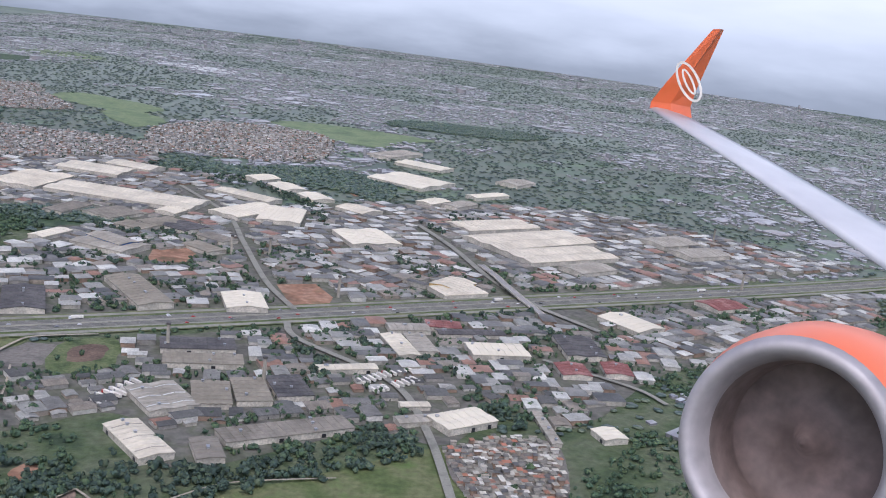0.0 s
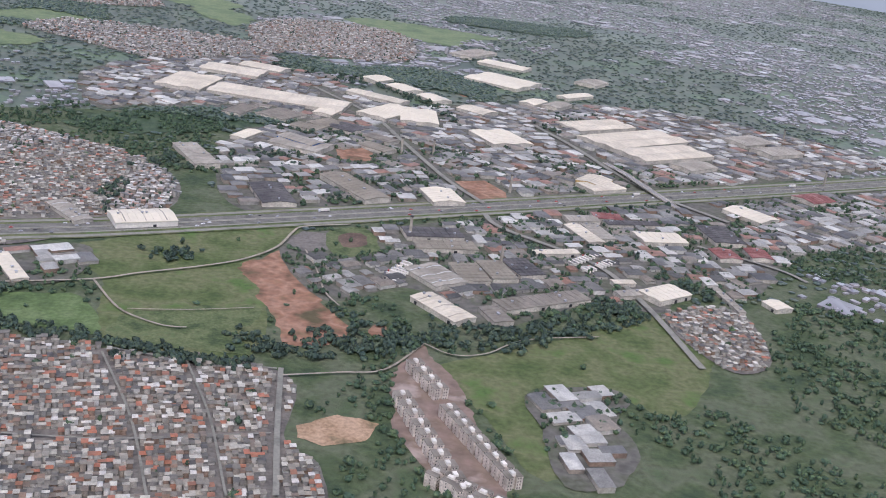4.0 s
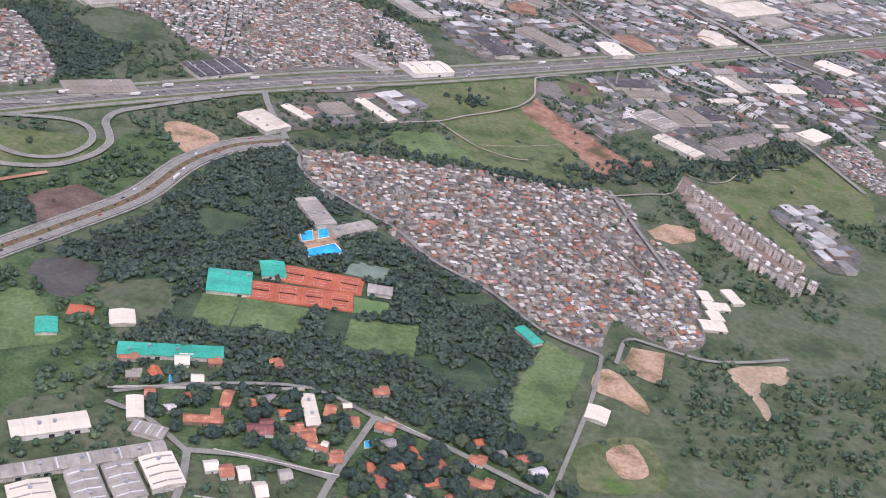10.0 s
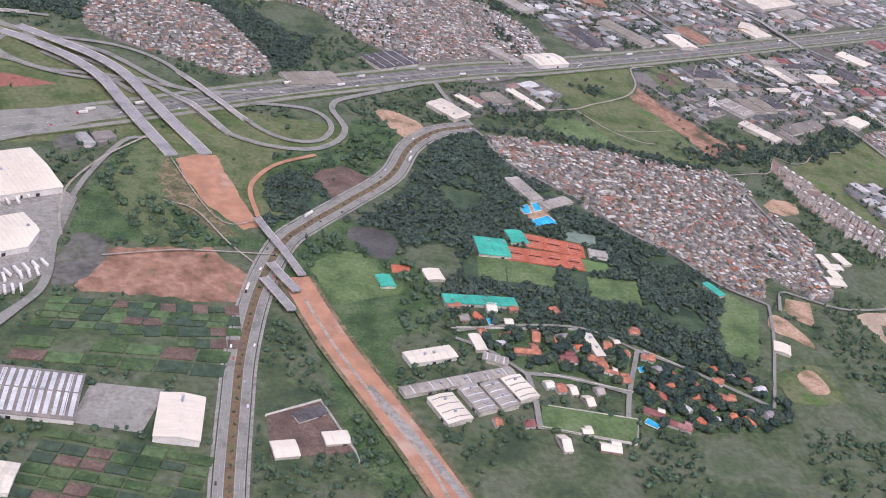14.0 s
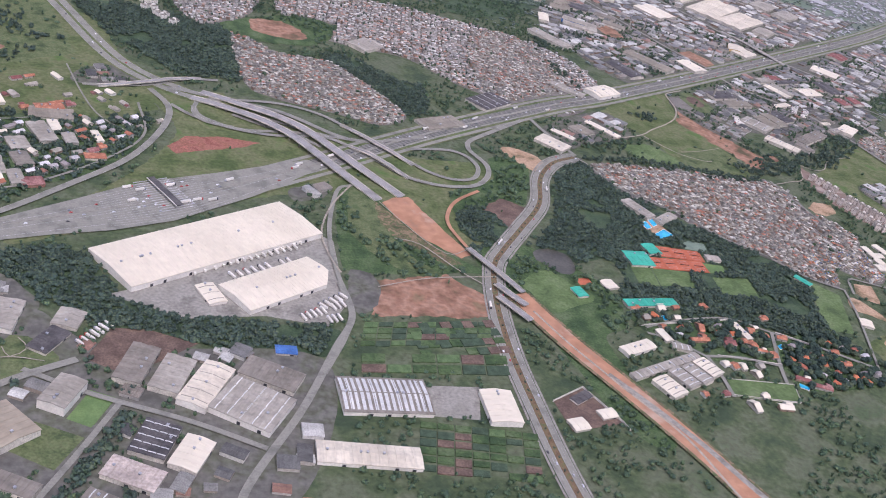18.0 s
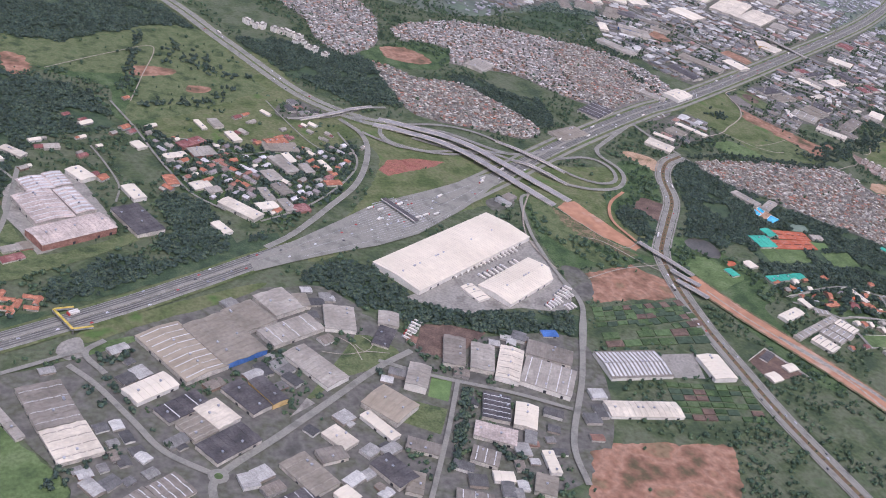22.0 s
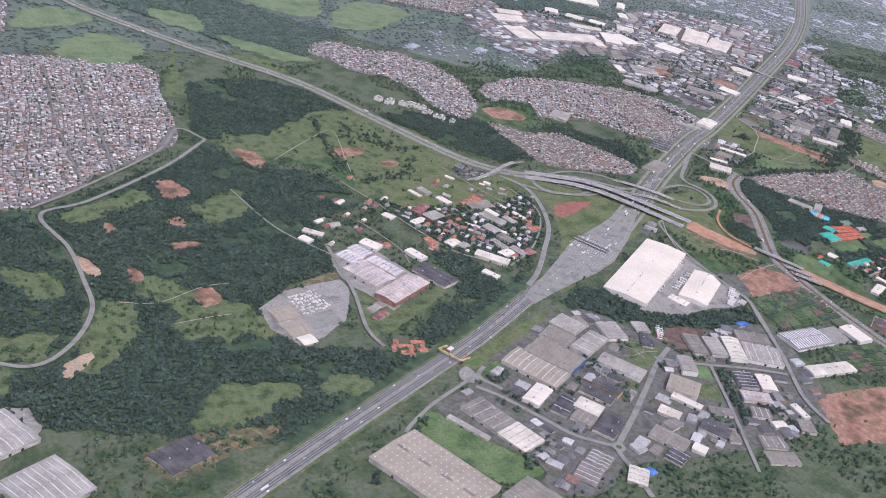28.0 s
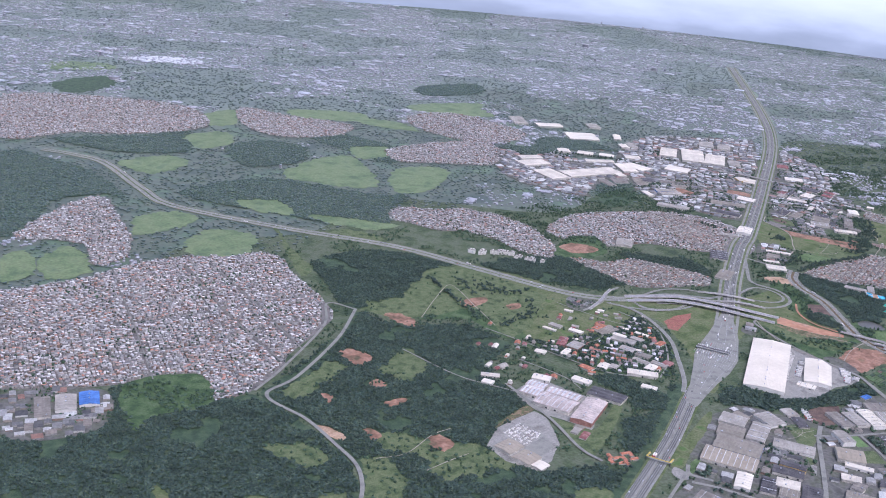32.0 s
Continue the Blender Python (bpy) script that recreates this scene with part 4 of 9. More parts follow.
patch("meadow", [(-417.9, 295.3), (-396.1, 273.3), (-383.6, 229.2), (-374.7, 179.8), (-411.4, 166.8), (-464.2, 177.6), (-457.1, 207.8), (-454.9, 233.3), (-446.9, 268.2)], "meadow", "open", rough=1.2, label="pale green pasture between woods")
patch("meadow", [(-480.6, 282.6), (-424.2, 303.7), (-404.5, 234.0), (-415.5, 219.6), (-453.4, 195.9), (-476.5, 192.2), (-462.9, 229.4), (-468.8, 238.7), (-493.8, 239.9), (-505.4, 248.6)], "clearing", "open", rough=1.8, label="yellow-green rough pasture with scattered trees")
patch("bare_earth", [(-463.0, 249.3), (-444.1, 247.6), (-448.5, 240.4), (-465.9, 239.0)], "dirt", "open", rough=1.0, label="bare reddish earth in a pasture")
patch("bare_earth", [(-440.8, 229.7), (-430.7, 228.5), (-435.2, 221.7), (-443.7, 223.1)], "dirt", "open", rough=1.0, label="bare reddish earth in a pasture")
patch("yard", [(-400.5, 213.9), (-383.4, 220.2), (-378.5, 205.3), (-393.6, 196.4), (-405.8, 200.9)], "concrete", "works", rough=.4, label="brown storage yard beside a flyover")
for ring in ([(-568.2, 197.2), (-545.4, 207.6), (-542.4, 189.0), (-562.1, 178.5), (-574.7, 179.4)], [(-694.1, 108.6), (-676.1, 107.6), (-663.0, 104.5), (-673.6, 91.5), (-689.9, 96.3)], [(-611.6, 112.6), (-590.3, 109.5), (-581.0, 95.6), (-598.0, 82.6), (-618.3, 90.8)],
             [(-624.0, 53.6), (-602.9, 52.9), (-592.1, 44.0), (-617.5, 30.6), (-638.8, 28.9)], [(-643.2, 119.9), (-630.0, 119.7), (-637.7, 94.1), (-656.9, 76.1), (-661.6, 86.4)], [(-577.2, 48.6), (-562.2, 44.5), (-566.4, 35.1), (-582.3, 37.6)], [(-691.0, 90.7), (-685.1, 86.1), (-690.0, 74.4), (-697.4, 72.1)],
             [(-705.6, 126.3), (-699.7, 123.9), (-691.3, 116.0), (-699.4, 100.3), (-711.3, 103.4)], [(-590.3, 93.6), (-576.3, 98.1), (-582.4, 79.8), (-594.5, 85.3)], [(-618.4, 138.1), (-604.2, 129.9), (-600.8, 116.7), (-610.6, 110.5), (-623.9, 121.7)], [(-633.4, 201.2), (-594.2, 217.1), (-583.1, 213.0), (-603.4, 199.7), (-629.7, 190.2)],
             [(-672.3, 158.1), (-659.9, 155.5), (-650.0, 141.7), (-656.8, 130.3), (-668.6, 139.3)], [(-486.9, 434.1), (-505.2, 379.1), (-512.8, 345.6), (-522.3, 335.6), (-526.1, 345.4)], [(-461.5, 401.1), (-440.6, 402.1), (-427.9, 374.2), (-446.6, 370.1)]):
    patch("clearing", ring, "clearing", "glade", rough=3.2, label="yellow-green rough pasture between woods")
patch("clearing", [(-521.3, 276.0), (-491.8, 272.9), (-464.5, 270.6), (-485.6, 255.2), (-510.7, 242.8), (-525.7, 256.2)], "clearing", "glade", rough=3.0, label="yellow-green rough pasture between woods")
patch("woodland", [(-518.4, 69.6), (-494.2, 81.9), (-477.5, 77.4), (-440.9, 95.8), (-436.9, 90.2), (-459.1, 75.9), (-491.7, 62.5), (-515.3, 55.0), (-521.7, 57.4)], "forest_floor", "forest", rough=1.5)
patch("woodland", [(-481.0, 94.0), (-464.7, 99.4), (-454.3, 88.0), (-467.2, 79.8), (-479.9, 83.6)], "forest_floor", "forest", rough=1.5)
patch("woodland", [(-270.0, 111.4), (-261.7, 117.1), (-253.5, 108.7), (-252.1, 99.0), (-260.3, 90.7), (-269.7, 91.7), (-273.0, 100.5)], "forest_floor", "forest", rough=1.0)
patch("scrub_field", [(-699.5, 247.5), (-660.2, 241.1), (-671.8, 206.6), (-701.1, 210.9), (-714.6, 200.3)], "scrub", "scrub", rough=0.9, label="green scrub slope below a settlement")
patch("bare_earth", [(-587.8, 185.7), (-581.0, 187.1), (-579.3, 180.4), (-585.1, 177.4), (-589.5, 180.4)], "dirt", "glade", rough=2.1, label="bare reddish earth in a wood")
patch("bare_earth", [(-595.1, 164.0), (-585.0, 163.8), (-582.9, 159.2), (-595.0, 157.8)], "dirt", "glade", rough=2.1, label="bare reddish earth in a wood")
patch("bare_earth", [(-578.5, 224.5), (-569.3, 224.3), (-565.6, 212.5), (-573.9, 205.4), (-581.5, 211.0)], "dirt", "glade", rough=2.1, label="bare reddish earth in a wood")
patch("bare_earth", [(-523.2, 257.2), (-514.2, 256.0), (-509.5, 237.3), (-520.4, 236.7)], "dirt", "glade", rough=2.1, label="bare reddish earth in a wood")
patch("bare_earth", [(-620.6, 147.5), (-617.2, 137.6), (-625.6, 135.6)], "dirt", "glade", rough=2.1, label="bare reddish earth in a wood")
patch("bare_earth", [(-600.5, 123.8), (-592.1, 122.5), (-593.0, 111.8), (-602.0, 108.2), (-605.4, 113.9)], "dirt", "glade", rough=2.1, label="bare reddish earth in a wood")
patch("bare_earth", [(-617.0, 188.4), (-613.3, 183.8), (-619.9, 177.0)], "dirt", "glade", rough=2.1, label="bare reddish earth in a wood")
patch("bare_earth", [(-639.1, 162.1), (-634.4, 157.2), (-632.8, 146.4), (-636.6, 143.0), (-641.0, 154.3)], "sand", "open", rough=0.8, label="bare ochre earth beside a lane")
patch("ruin_plot", [(-658.5, 27.3), (-630.9, 32.2), (-614.8, 28.1), (-604.5, 29.8), (-614.0, 20.8), (-636.4, 15.9), (-653.1, 11.3)], "soil_grass", "scrub", rough=1.6, label="brown overgrown plot")
patch("yard", [(-693.0, 67.0), (-686.2, 63.9), (-684.7, 53.2), (-687.9, 47.9)], "pale_yard", "open", label="pale concrete yard beside long halls", straight=True)
patch("pond", [(-667.0, 85.8), (-655.7, 90.3), (-655.5, 87.0), (-668.5, 75.8), (-670.3, 78.0)], "mud", label="tan muddy pond among trees")
patch("plant_yard", [(-569.5, 108.4), (-564.0, 112.1), (-548.6, 113.8), (-533.2, 114.7), (-533.0, 106.3), (-540.2, 94.0), (-548.2, 82.6), (-555.1, 79.5), (-563.6, 73.9), (-576.3, 71.1), (-582.5, 86.0), (-580.9, 101.3)], "pale_yard", "built", label="grey gravel yard of a plant", rough=.15, straight=True)
patch("grass_bank", [(-570.5, 109.5), (-558.5, 115.1), (-534.3, 121.6), (-532.3, 115.9), (-548.6, 114.3), (-564.1, 112.5)], "soil_grass", "open", label="brown grass bank above a plant", rough=.3)
patch("gravel_bed", [(-565.5, 90.0), (-549.2, 93.0), (-552.0, 82.5), (-564.6, 79.8)], "asphalt", "built", label="blue-grey gravel bed of a plant", soft=False)
patch("grass_plot", [(-530.6, 104.6), (-521.4, 84.1), (-489.5, 96.7), (-490.6, 90.5), (-540.4, 66.4), (-538.7, 82.5)], "clearing", "open", label="green lawn beside a factory", rough=.3)
patch("plant_yard", [(-529.8, 130.2), (-523.3, 138.2), (-503.0, 142.0), (-494.0, 104.0), (-519.6, 85.3), (-522.9, 84.2), (-527.0, 99.1), (-531.1, 108.7), (-531.7, 115.9)], "pale_yard", "built", label="grey yard round a factory", rough=.15, straight=True)
patch("works_yards", [(-500.1, 32.9), (-442.9, 59.3), (-424.5, 53.0), (-427.4, 29.6), (-502.1, -44.4), (-537.2, -36.3), (-526.3, -28.2), (-545.0, 14.5), (-525.6, 23.6)], "concrete", "works", rough=0.2)
patch("works_yards", [(-740.2, 120.3), (-730.5, 111.6), (-714.0, 103.7), (-728.0, 78.5), (-750.1, 89.5)], "concrete", "works", rough=0.2)
patch("works_yards", [(-752.5, 268.6), (-708.9, 249.5), (-721.7, 215.8), (-749.7, 214.3), (-766.5, 230.9)], "concrete", "works", rough=0.2)
patch("works_yards", [(-196.0, 197.4), (-151.2, 224.2), (-147.4, 197.1), (-179.3, 183.8), (-190.4, 177.9)], "concrete", "works", rough=0.2)
patch("favela_streets", [(-210.4, 249.2), (-190.9, 314.9), (-158.6, 316.2), (-153.8, 233.7), (-200.2, 209.9)], "alley", "slum", rough=0.2)
patch("works_yards", [(-211.6, 443.2), (-190.8, 495.5), (-126.8, 553.9), (-87.2, 481.2), (-42.3, 444.5), (-50.6, 415.9), (-115.3, 375.9), (-166.9, 396.3), (-188.0, 381.5)], "concrete", "works", rough=0.2)
patch("town_streets", [(-313.7, 390.9), (-302.7, 354.6), (-310.8, 318.2), (-325.4, 292.1), (-346.3, 280.7), (-354.5, 305.6), (-351.9, 328.6), (-356.3, 364.4)], "alley", "far_slum", rough=0.5)
patch("green_plot", [(-296.5, 308.4), (-273.1, 298.7), (-290.9, 271.1), (-317.6, 267.1), (-335.8, 283.4)], "scrub", "scrub", rough=1.0, label="green plot beside a dense town")
patch("bare_earth", [(-316.7, 295.6), (-300.8, 297.4), (-291.6, 279.4), (-304.6, 274.8), (-320.1, 282.5)], "dirt", "open", rough=1.2, label="bare red earth plot below a town")
patch("town_streets", [(-397.6, 418.1), (-364.7, 428.0), (-343.7, 411.1), (-317.0, 401.4), (-314.7, 368.0), (-338.5, 335.0), (-361.1, 358.0), (-378.8, 369.7), (-387.3, 394.7)], "alley", "far_slum", rough=0.2)
patch("works_yards", [(-33.7, 158.7), (-23.8, 165.1), (-12.7, 167.6), (-9.2, 161.3), (-14.2, 152.2), (-11.8, 139.2), (-18.1, 124.9), (-29.7, 122.9), (-31.8, 142.4)], "concrete", "works", rough=0.6)
patch("works_yards", [(11.6, 217.0), (34.8, 227.7), (37.0, 205.1), (32.1, 188.8), (20.2, 185.6)], "alley", "slum", rough=0.2)

# far woods, pastures and towns beyond the second motorway
for ring in ([(-498.8, 545.3), (-458.3, 551.4), (-410.0, 538.5), (-365.1, 468.6), (-337.6, 456.4), (-382.1, 424.2), (-414.3, 392.1), (-450.3, 430.5), (-485.0, 483.3), (-508.8, 523.5)],
             [(-589.6, 706.9), (-560.0, 672.5), (-545.3, 615.4), (-552.6, 547.2), (-566.1, 557.6), (-602.5, 557.4), (-635.3, 519.1), (-668.8, 493.7), (-690.0, 560.0)],
             [(-269.6, 687.6), (-249.3, 636.2), (-241.0, 591.1), (-285.7, 544.4), (-295.7, 611.9), (-299.7, 654.6)], [(-526.6, 737.5), (-450.2, 721.4), (-400.9, 723.4), (-431.7, 656.9), (-480.8, 660.5), (-516.2, 700.1)],
             [(-433.3, 974.5), (-360.7, 1000.7), (-366.8, 950.4), (-430.9, 919.5)], [(-4.8, 835.9), (90.2, 829.6), (55.9, 782.0), (-26.9, 787.6)], [(-399.1, 651.2), (-349.2, 660.6), (-327.6, 624.0), (-360.6, 585.3), (-414.7, 586.1)],
             [(-140.0, 409.3), (-109.7, 396.3), (-162.3, 350.1), (-194.7, 355.6)], [(-130.9, 554.0), (-94.0, 543.1), (-50.4, 565.8), (-13.2, 537.6), (-16.4, 489.4), (-38.7, 504.9), (-94.4, 515.9), (-123.4, 512.3)]):
    patch("woodland", ring, "forest_floor", "scrub", rough=2.5)
for ring in ([(-560.2, 433.7), (-526.0, 445.3), (-514.0, 418.0), (-535.6, 390.7), (-563.8, 395.9), (-574.5, 407.7)], [(-568.5, 495.1), (-539.7, 497.1), (-525.9, 476.3), (-555.2, 459.3), (-585.9, 460.0)], [(-664.0, 438.3), (-633.2, 456.5), (-639.4, 416.1), (-650.1, 400.8), (-670.8, 403.8)],
             [(-402.0, 550.7), (-350.6, 581.3), (-306.4, 579.2), (-335.1, 498.9), (-361.5, 489.1), (-389.8, 516.5)], [(-510.8, 641.6), (-460.4, 646.2), (-460.6, 614.9), (-500.5, 595.2), (-512.4, 615.9)], [(-359.5, 774.9), (-308.3, 792.4), (-340.4, 733.3), (-367.7, 737.4)],
             [(-446.4, 445.2), (-425.9, 424.4), (-399.9, 393.6), (-425.0, 392.2), (-445.1, 421.7)], [(-293.6, 526.2), (-247.1, 507.1), (-302.5, 459.7), (-341.3, 467.3)], [(-247.7, 773.3), (-180.6, 736.9), (-194.7, 697.6), (-253.6, 731.5)],
             [(-85.4, 750.9), (6.4, 729.5), (-45.8, 693.6), (-101.8, 720.9)], [(-477.6, 500.9), (-448.8, 484.8), (-459.8, 450.3), (-480.1, 472.8)], [(-285.0, 607.8), (-252.1, 595.3), (-269.5, 564.7), (-301.2, 568.2)], [(-410.0, 706.9), (-367.7, 704.1), (-386.2, 662.5), (-423.7, 660.6)],
             [(-682.7, 456.3), (-664.8, 459.5), (-674.0, 422.4), (-698.8, 413.1)], [(-381.7, 1098.6), (-324.5, 1078.6), (-327.5, 1040.6), (-396.9, 1045.4)], [(-70.8, 692.0), (-45.1, 737.6), (-18.8, 709.8), (-32.7, 664.9)], [(-205.5, 683.5), (-197.4, 717.8), (-164.8, 677.1), (-172.0, 639.5)]):
    patch("pasture", ring, "far_pasture", "open", rough=2.5, label="bright green pasture between far woods")
for ring in ([(-662.4, 490.5), (-611.9, 535.0), (-568.0, 553.5), (-580.6, 493.3), (-588.2, 463.4), (-611.8, 420.3), (-637.8, 415.3), (-626.6, 453.2), (-638.4, 472.1)], [(-510.0, 921.0), (-425.6, 902.6), (-348.1, 819.5), (-374.1, 731.8), (-458.1, 729.0), (-503.8, 752.6), (-570.6, 758.0)],
             [(-291.8, 796.1), (-260.9, 742.5), (-224.8, 688.3), (-264.6, 654.5), (-324.2, 668.5), (-332.0, 730.4)], [(-160.2, 642.3), (-132.6, 700.5), (-70.8, 695.0), (-55.5, 641.5), (-60.0, 585.0), (-100.5, 566.6), (-145.3, 578.8)],
             [(-241.0, 591.1), (-131.0, 574.8), (-183.6, 503.3), (-227.5, 521.0), (-273.8, 550.6)]):
    patch("town_streets", ring, "alley", "far_slum", rough=2.0)
patch("far_roofs", [(-284.4, 1106.8), (-231.0, 1108.9), (-190.7, 1075.3), (-205.4, 1049.1), (-250.7, 1071.0)], "sky_sheet", "open", label="long pale roofs beyond the town")

# vegetable beds, each a low raised strip
def beds(origin, along, across, nu, nv, skip=.12):
    """Beds on a parallelogram of ground, in nu columns and nv rows."""
    o, a, c = (np.array(v, float) for v in (origin, along, across))
    a, c = a - o, c - o
    for i in range(nu):
        for j in range(nv):
            if rnd.random() < skip:
                continue
            level["n"] += 0
            u0, u1, v0, v1 = (i + .04) / nu, (i + .96) / nu, (j + .08) / nv, (j + rnd.uniform(.7, .94)) / nv
            ring = [tuple(o + a * u + c * v) for u, v in ((u0, v0), (u1, v0), (u1, v1), (u0, v1))]
            if (a[0] * c[1] - a[1] * c[0]) < 0:
                ring = ring[::-1]
            bm = bmesh.new()
            prism(bm, ring, 0, 0.4 + rnd.uniform(0, .06))
            kind = rnd.choice(("bed_a", "bed_b", "bed_b", "scrub", "scrub", "soil", "bed_b", "scrub"))
            tagged(obj("vegetable_bed", bm, M[kind]), {"bed_a": "bright green lettuce bed", "bed_b": "dark green vegetable bed", "soil": "bare brown vegetable bed", "scrub": "green weedy vegetable bed"}[kind] + " in a market garden", "bed", "beds of the market garden")


beds(*[(-326.3, 38.5), (-282.6, 39.8), (-331.2, 25.5)], 9, 4)
beds(*[(-331.6, 22.9), (-284.1, 22.0), (-334.2, 12.5)], 6, 2)
beds(*[(-322.4, -7.8), (-288.5, -14.4), (-329.1, -27.9)], 7, 6)
beds(*[(-313.1, 38.3), (-282.1, 41.0), (-312.5, 19.6)], 8, 4)

# ---- roads ----
highway = [(681.5, 821.7), (384.1, 573.7), (213.0, 446.5), (13.6, 329.4), (-134.4, 247.2)] + [(-182.0, 223.9), (-258.4, 180.2), (-321.7, 139.8), (-374.2, 109.6), (-434.2, 84.0), (-475.7, 63.8), (-510.4, 47.9)] + [(-588.9, 16.2), (-634.1, -2.7), (-669.2, -17.7)]
h1 = smooth_line(highway, 3.0)


def shifted(line, off):
    d = np.gradient(line, axis=0)
    d /= np.linalg.norm(d, axis=1)[:, None] + 1e-9
    return line + np.stack([-d[:, 1], d[:, 0]], 1) * off


split = int(np.argmin(np.abs(h1[:, 0] + 400)))
for sec, wide in ((h1[:split + 1], 17.0), (h1[split:], 11.0)):
    bm = bmesh.new()
    ribbon_mesh(bm, sec, 0, wide, 0.3)
    tagged(obj("median", bm, M["meadow"]), "green grass verges of a motorway", "verge", kind="structure")
stamp(h1, 7.5)
for off in (-2.25, 2.25):
    road("highway", shifted(h1, off)[::2], 4.0, lanes=4, label="grey motorway carriageway with white lane lines", z=0.34)
bm = bmesh.new()
for q in range(0, len(h1) - 6, 6):
    sec = h1[q:q + 7]
    ribbon_mesh(bm, sec, 0, 0.16, 0.56)
    for k in (-1, 1):
        edge_in, edge_out = shifted(sec, k * 0.08), shifted(sec, k * 0.16)
        up = [bm.verts.new((*p, 0.56)) for p in edge_in]
        dn = [bm.verts.new((*p, 0.33)) for p in edge_out]
        for i in range(len(sec) - 1):
            bm.faces.new((dn[i], dn[i + 1], up[i + 1], up[i]))
tagged(obj("barrier", bm, M["pale_yard"]), "pale concrete barrier between motorway carriageways", "barrier", kind="structure")
for off in (-6.8, 6.8):
    road("service_road", shifted(h1[:split - 12], off)[::2], 1.9, label="grey service road beside a motorway", z=0.34)
h2 = smooth_line([(-553.1, 704.1), (-534.3, 675.5), (-523.6, 639.4), (-531.1, 559.6), (-529.8, 508.7), (-483.8, 427.2), (-433.6, 355.0), (-409.3, 287.6), (-386.9, 225.5), (-361.7, 198.3)] + [(-345.3, 196.3)], 3.0)
bm = bmesh.new()
ribbon_mesh(bm, h2, 0, 10.5, 0.3)
tagged(obj("median", bm, M["meadow"]), "green grass verges of a motorway", "verge", kind="structure")
stamp(h2, 6.0)
for off in (-2.5, 2.5):
    road("highway", shifted(h2, off)[::2], 3.6, lanes=3, label="grey motorway carriageway with white lane lines", z=0.34)
park = smooth_line([(-191.4, 169.1), (-207.1, 160.6), (-219.8, 144.9), (-230.3, 121.8), (-247.2, 100.8), (-260.4, 85.2)] + [(-268.9, 73.1), (-276.7, 49.7), (-281.9, 23.4), (-284.3, 0.4), (-286.3, -24.1), (-286.8, -40.0), (-286.4, -56.3), (-286.0, -75.7)], 2.0)
for off in (-2.15, 2.15):
    road("parkway", shifted(park, off)[::2], 2.3, lanes=2, label="grey parkway with a strip of small trees", z=0.33)
for off in (-3.9, 3.9):
    road("footway", shifted(park, off)[::2], 0.7, "pale_yard", label="pale footway beside a parkway", z=0.3)
bm = bmesh.new()
ribbon_mesh(bm, park, 0, 1.9, 0.32)
tagged(obj("median", bm, M["strip_soil"]), "brown planted strip of a parkway", "verge", kind="structure")
# ramps and loops
for pts, wd in (([(-374.3, 203.3), (-354.0, 197.5), (-341.4, 195.5), (-332.4, 196.2), (-323.2, 195.9), (-313.5, 193.1), (-303.5, 186.0), (-293.3, 171.5), (-287.3, 161.9), (-281.5, 154.8), (-276.8, 150.2), (-272.2, 143.6), (-265.1, 138.6), (-258.0, 137.8), (-251.7, 140.9), (-247.5, 148.4), (-247.0, 155.0), (-249.5, 161.2), (-254.8, 164.3), (-263.3, 164.1), (-275.0, 162.0)], 2.0),
                ([(-345.0, 181.0), (-330.6, 171.4), (-320.6, 168.8), (-312.8, 168.4), (-305.3, 164.7), (-300.0, 159.5), (-293.5, 152.0), (-288.0, 143.7), (-282.5, 137.0), (-277.2, 134.0), (-270.3, 131.9), (-261.6, 131.7), (-252.8, 134.6), (-245.2, 142.8), (-242.0, 152.1), (-243.5, 160.3), (-245.1, 166.5), (-242.8, 174.2), (-235.4, 180.6), (-224.7, 188.7), (-204.7, 203.6)], 2.3),
                ([(-352.4, 196.0), (-337.4, 192.5), (-325.9, 188.6), (-317.9, 182.8), (-310.8, 175.8), (-303.9, 169.6), (-296.3, 166.4), (-284.3, 166.5)], 2.6),
                ([(-375.8, 198.9), (-370.1, 182.6), (-374.5, 162.6), (-388.9, 136.1), (-409.3, 114.6), (-429.4, 95.4), (-443.2, 85.7)], 2.6),
                ([(-369.0, 185.6), (-361.0, 176.2), (-346.9, 167.8), (-330.5, 164.6), (-314.2, 167.1)], 2.0),
                ([(-357.9, 190.6), (-360.6, 180.3), (-356.9, 171.9), (-346.4, 169.0)], 1.8),
                ([(-351.0, 186.8), (-330.2, 179.2), (-315.4, 171.1), (-292.5, 166.3), (-261.0, 175.7)], 1.8),
                ([(-360.2, 185.8), (-357.7, 176.1), (-343.8, 167.5), (-324.5, 167.8), (-313.0, 157.7)], 2.0),
                ([(-402.1, 197.0), (-379.5, 201.0), (-359.6, 211.7), (-346.0, 214.0)], 2.0)):
    road("ramp", pts, wd, label="curving grey motorway ramp", lanes=1)
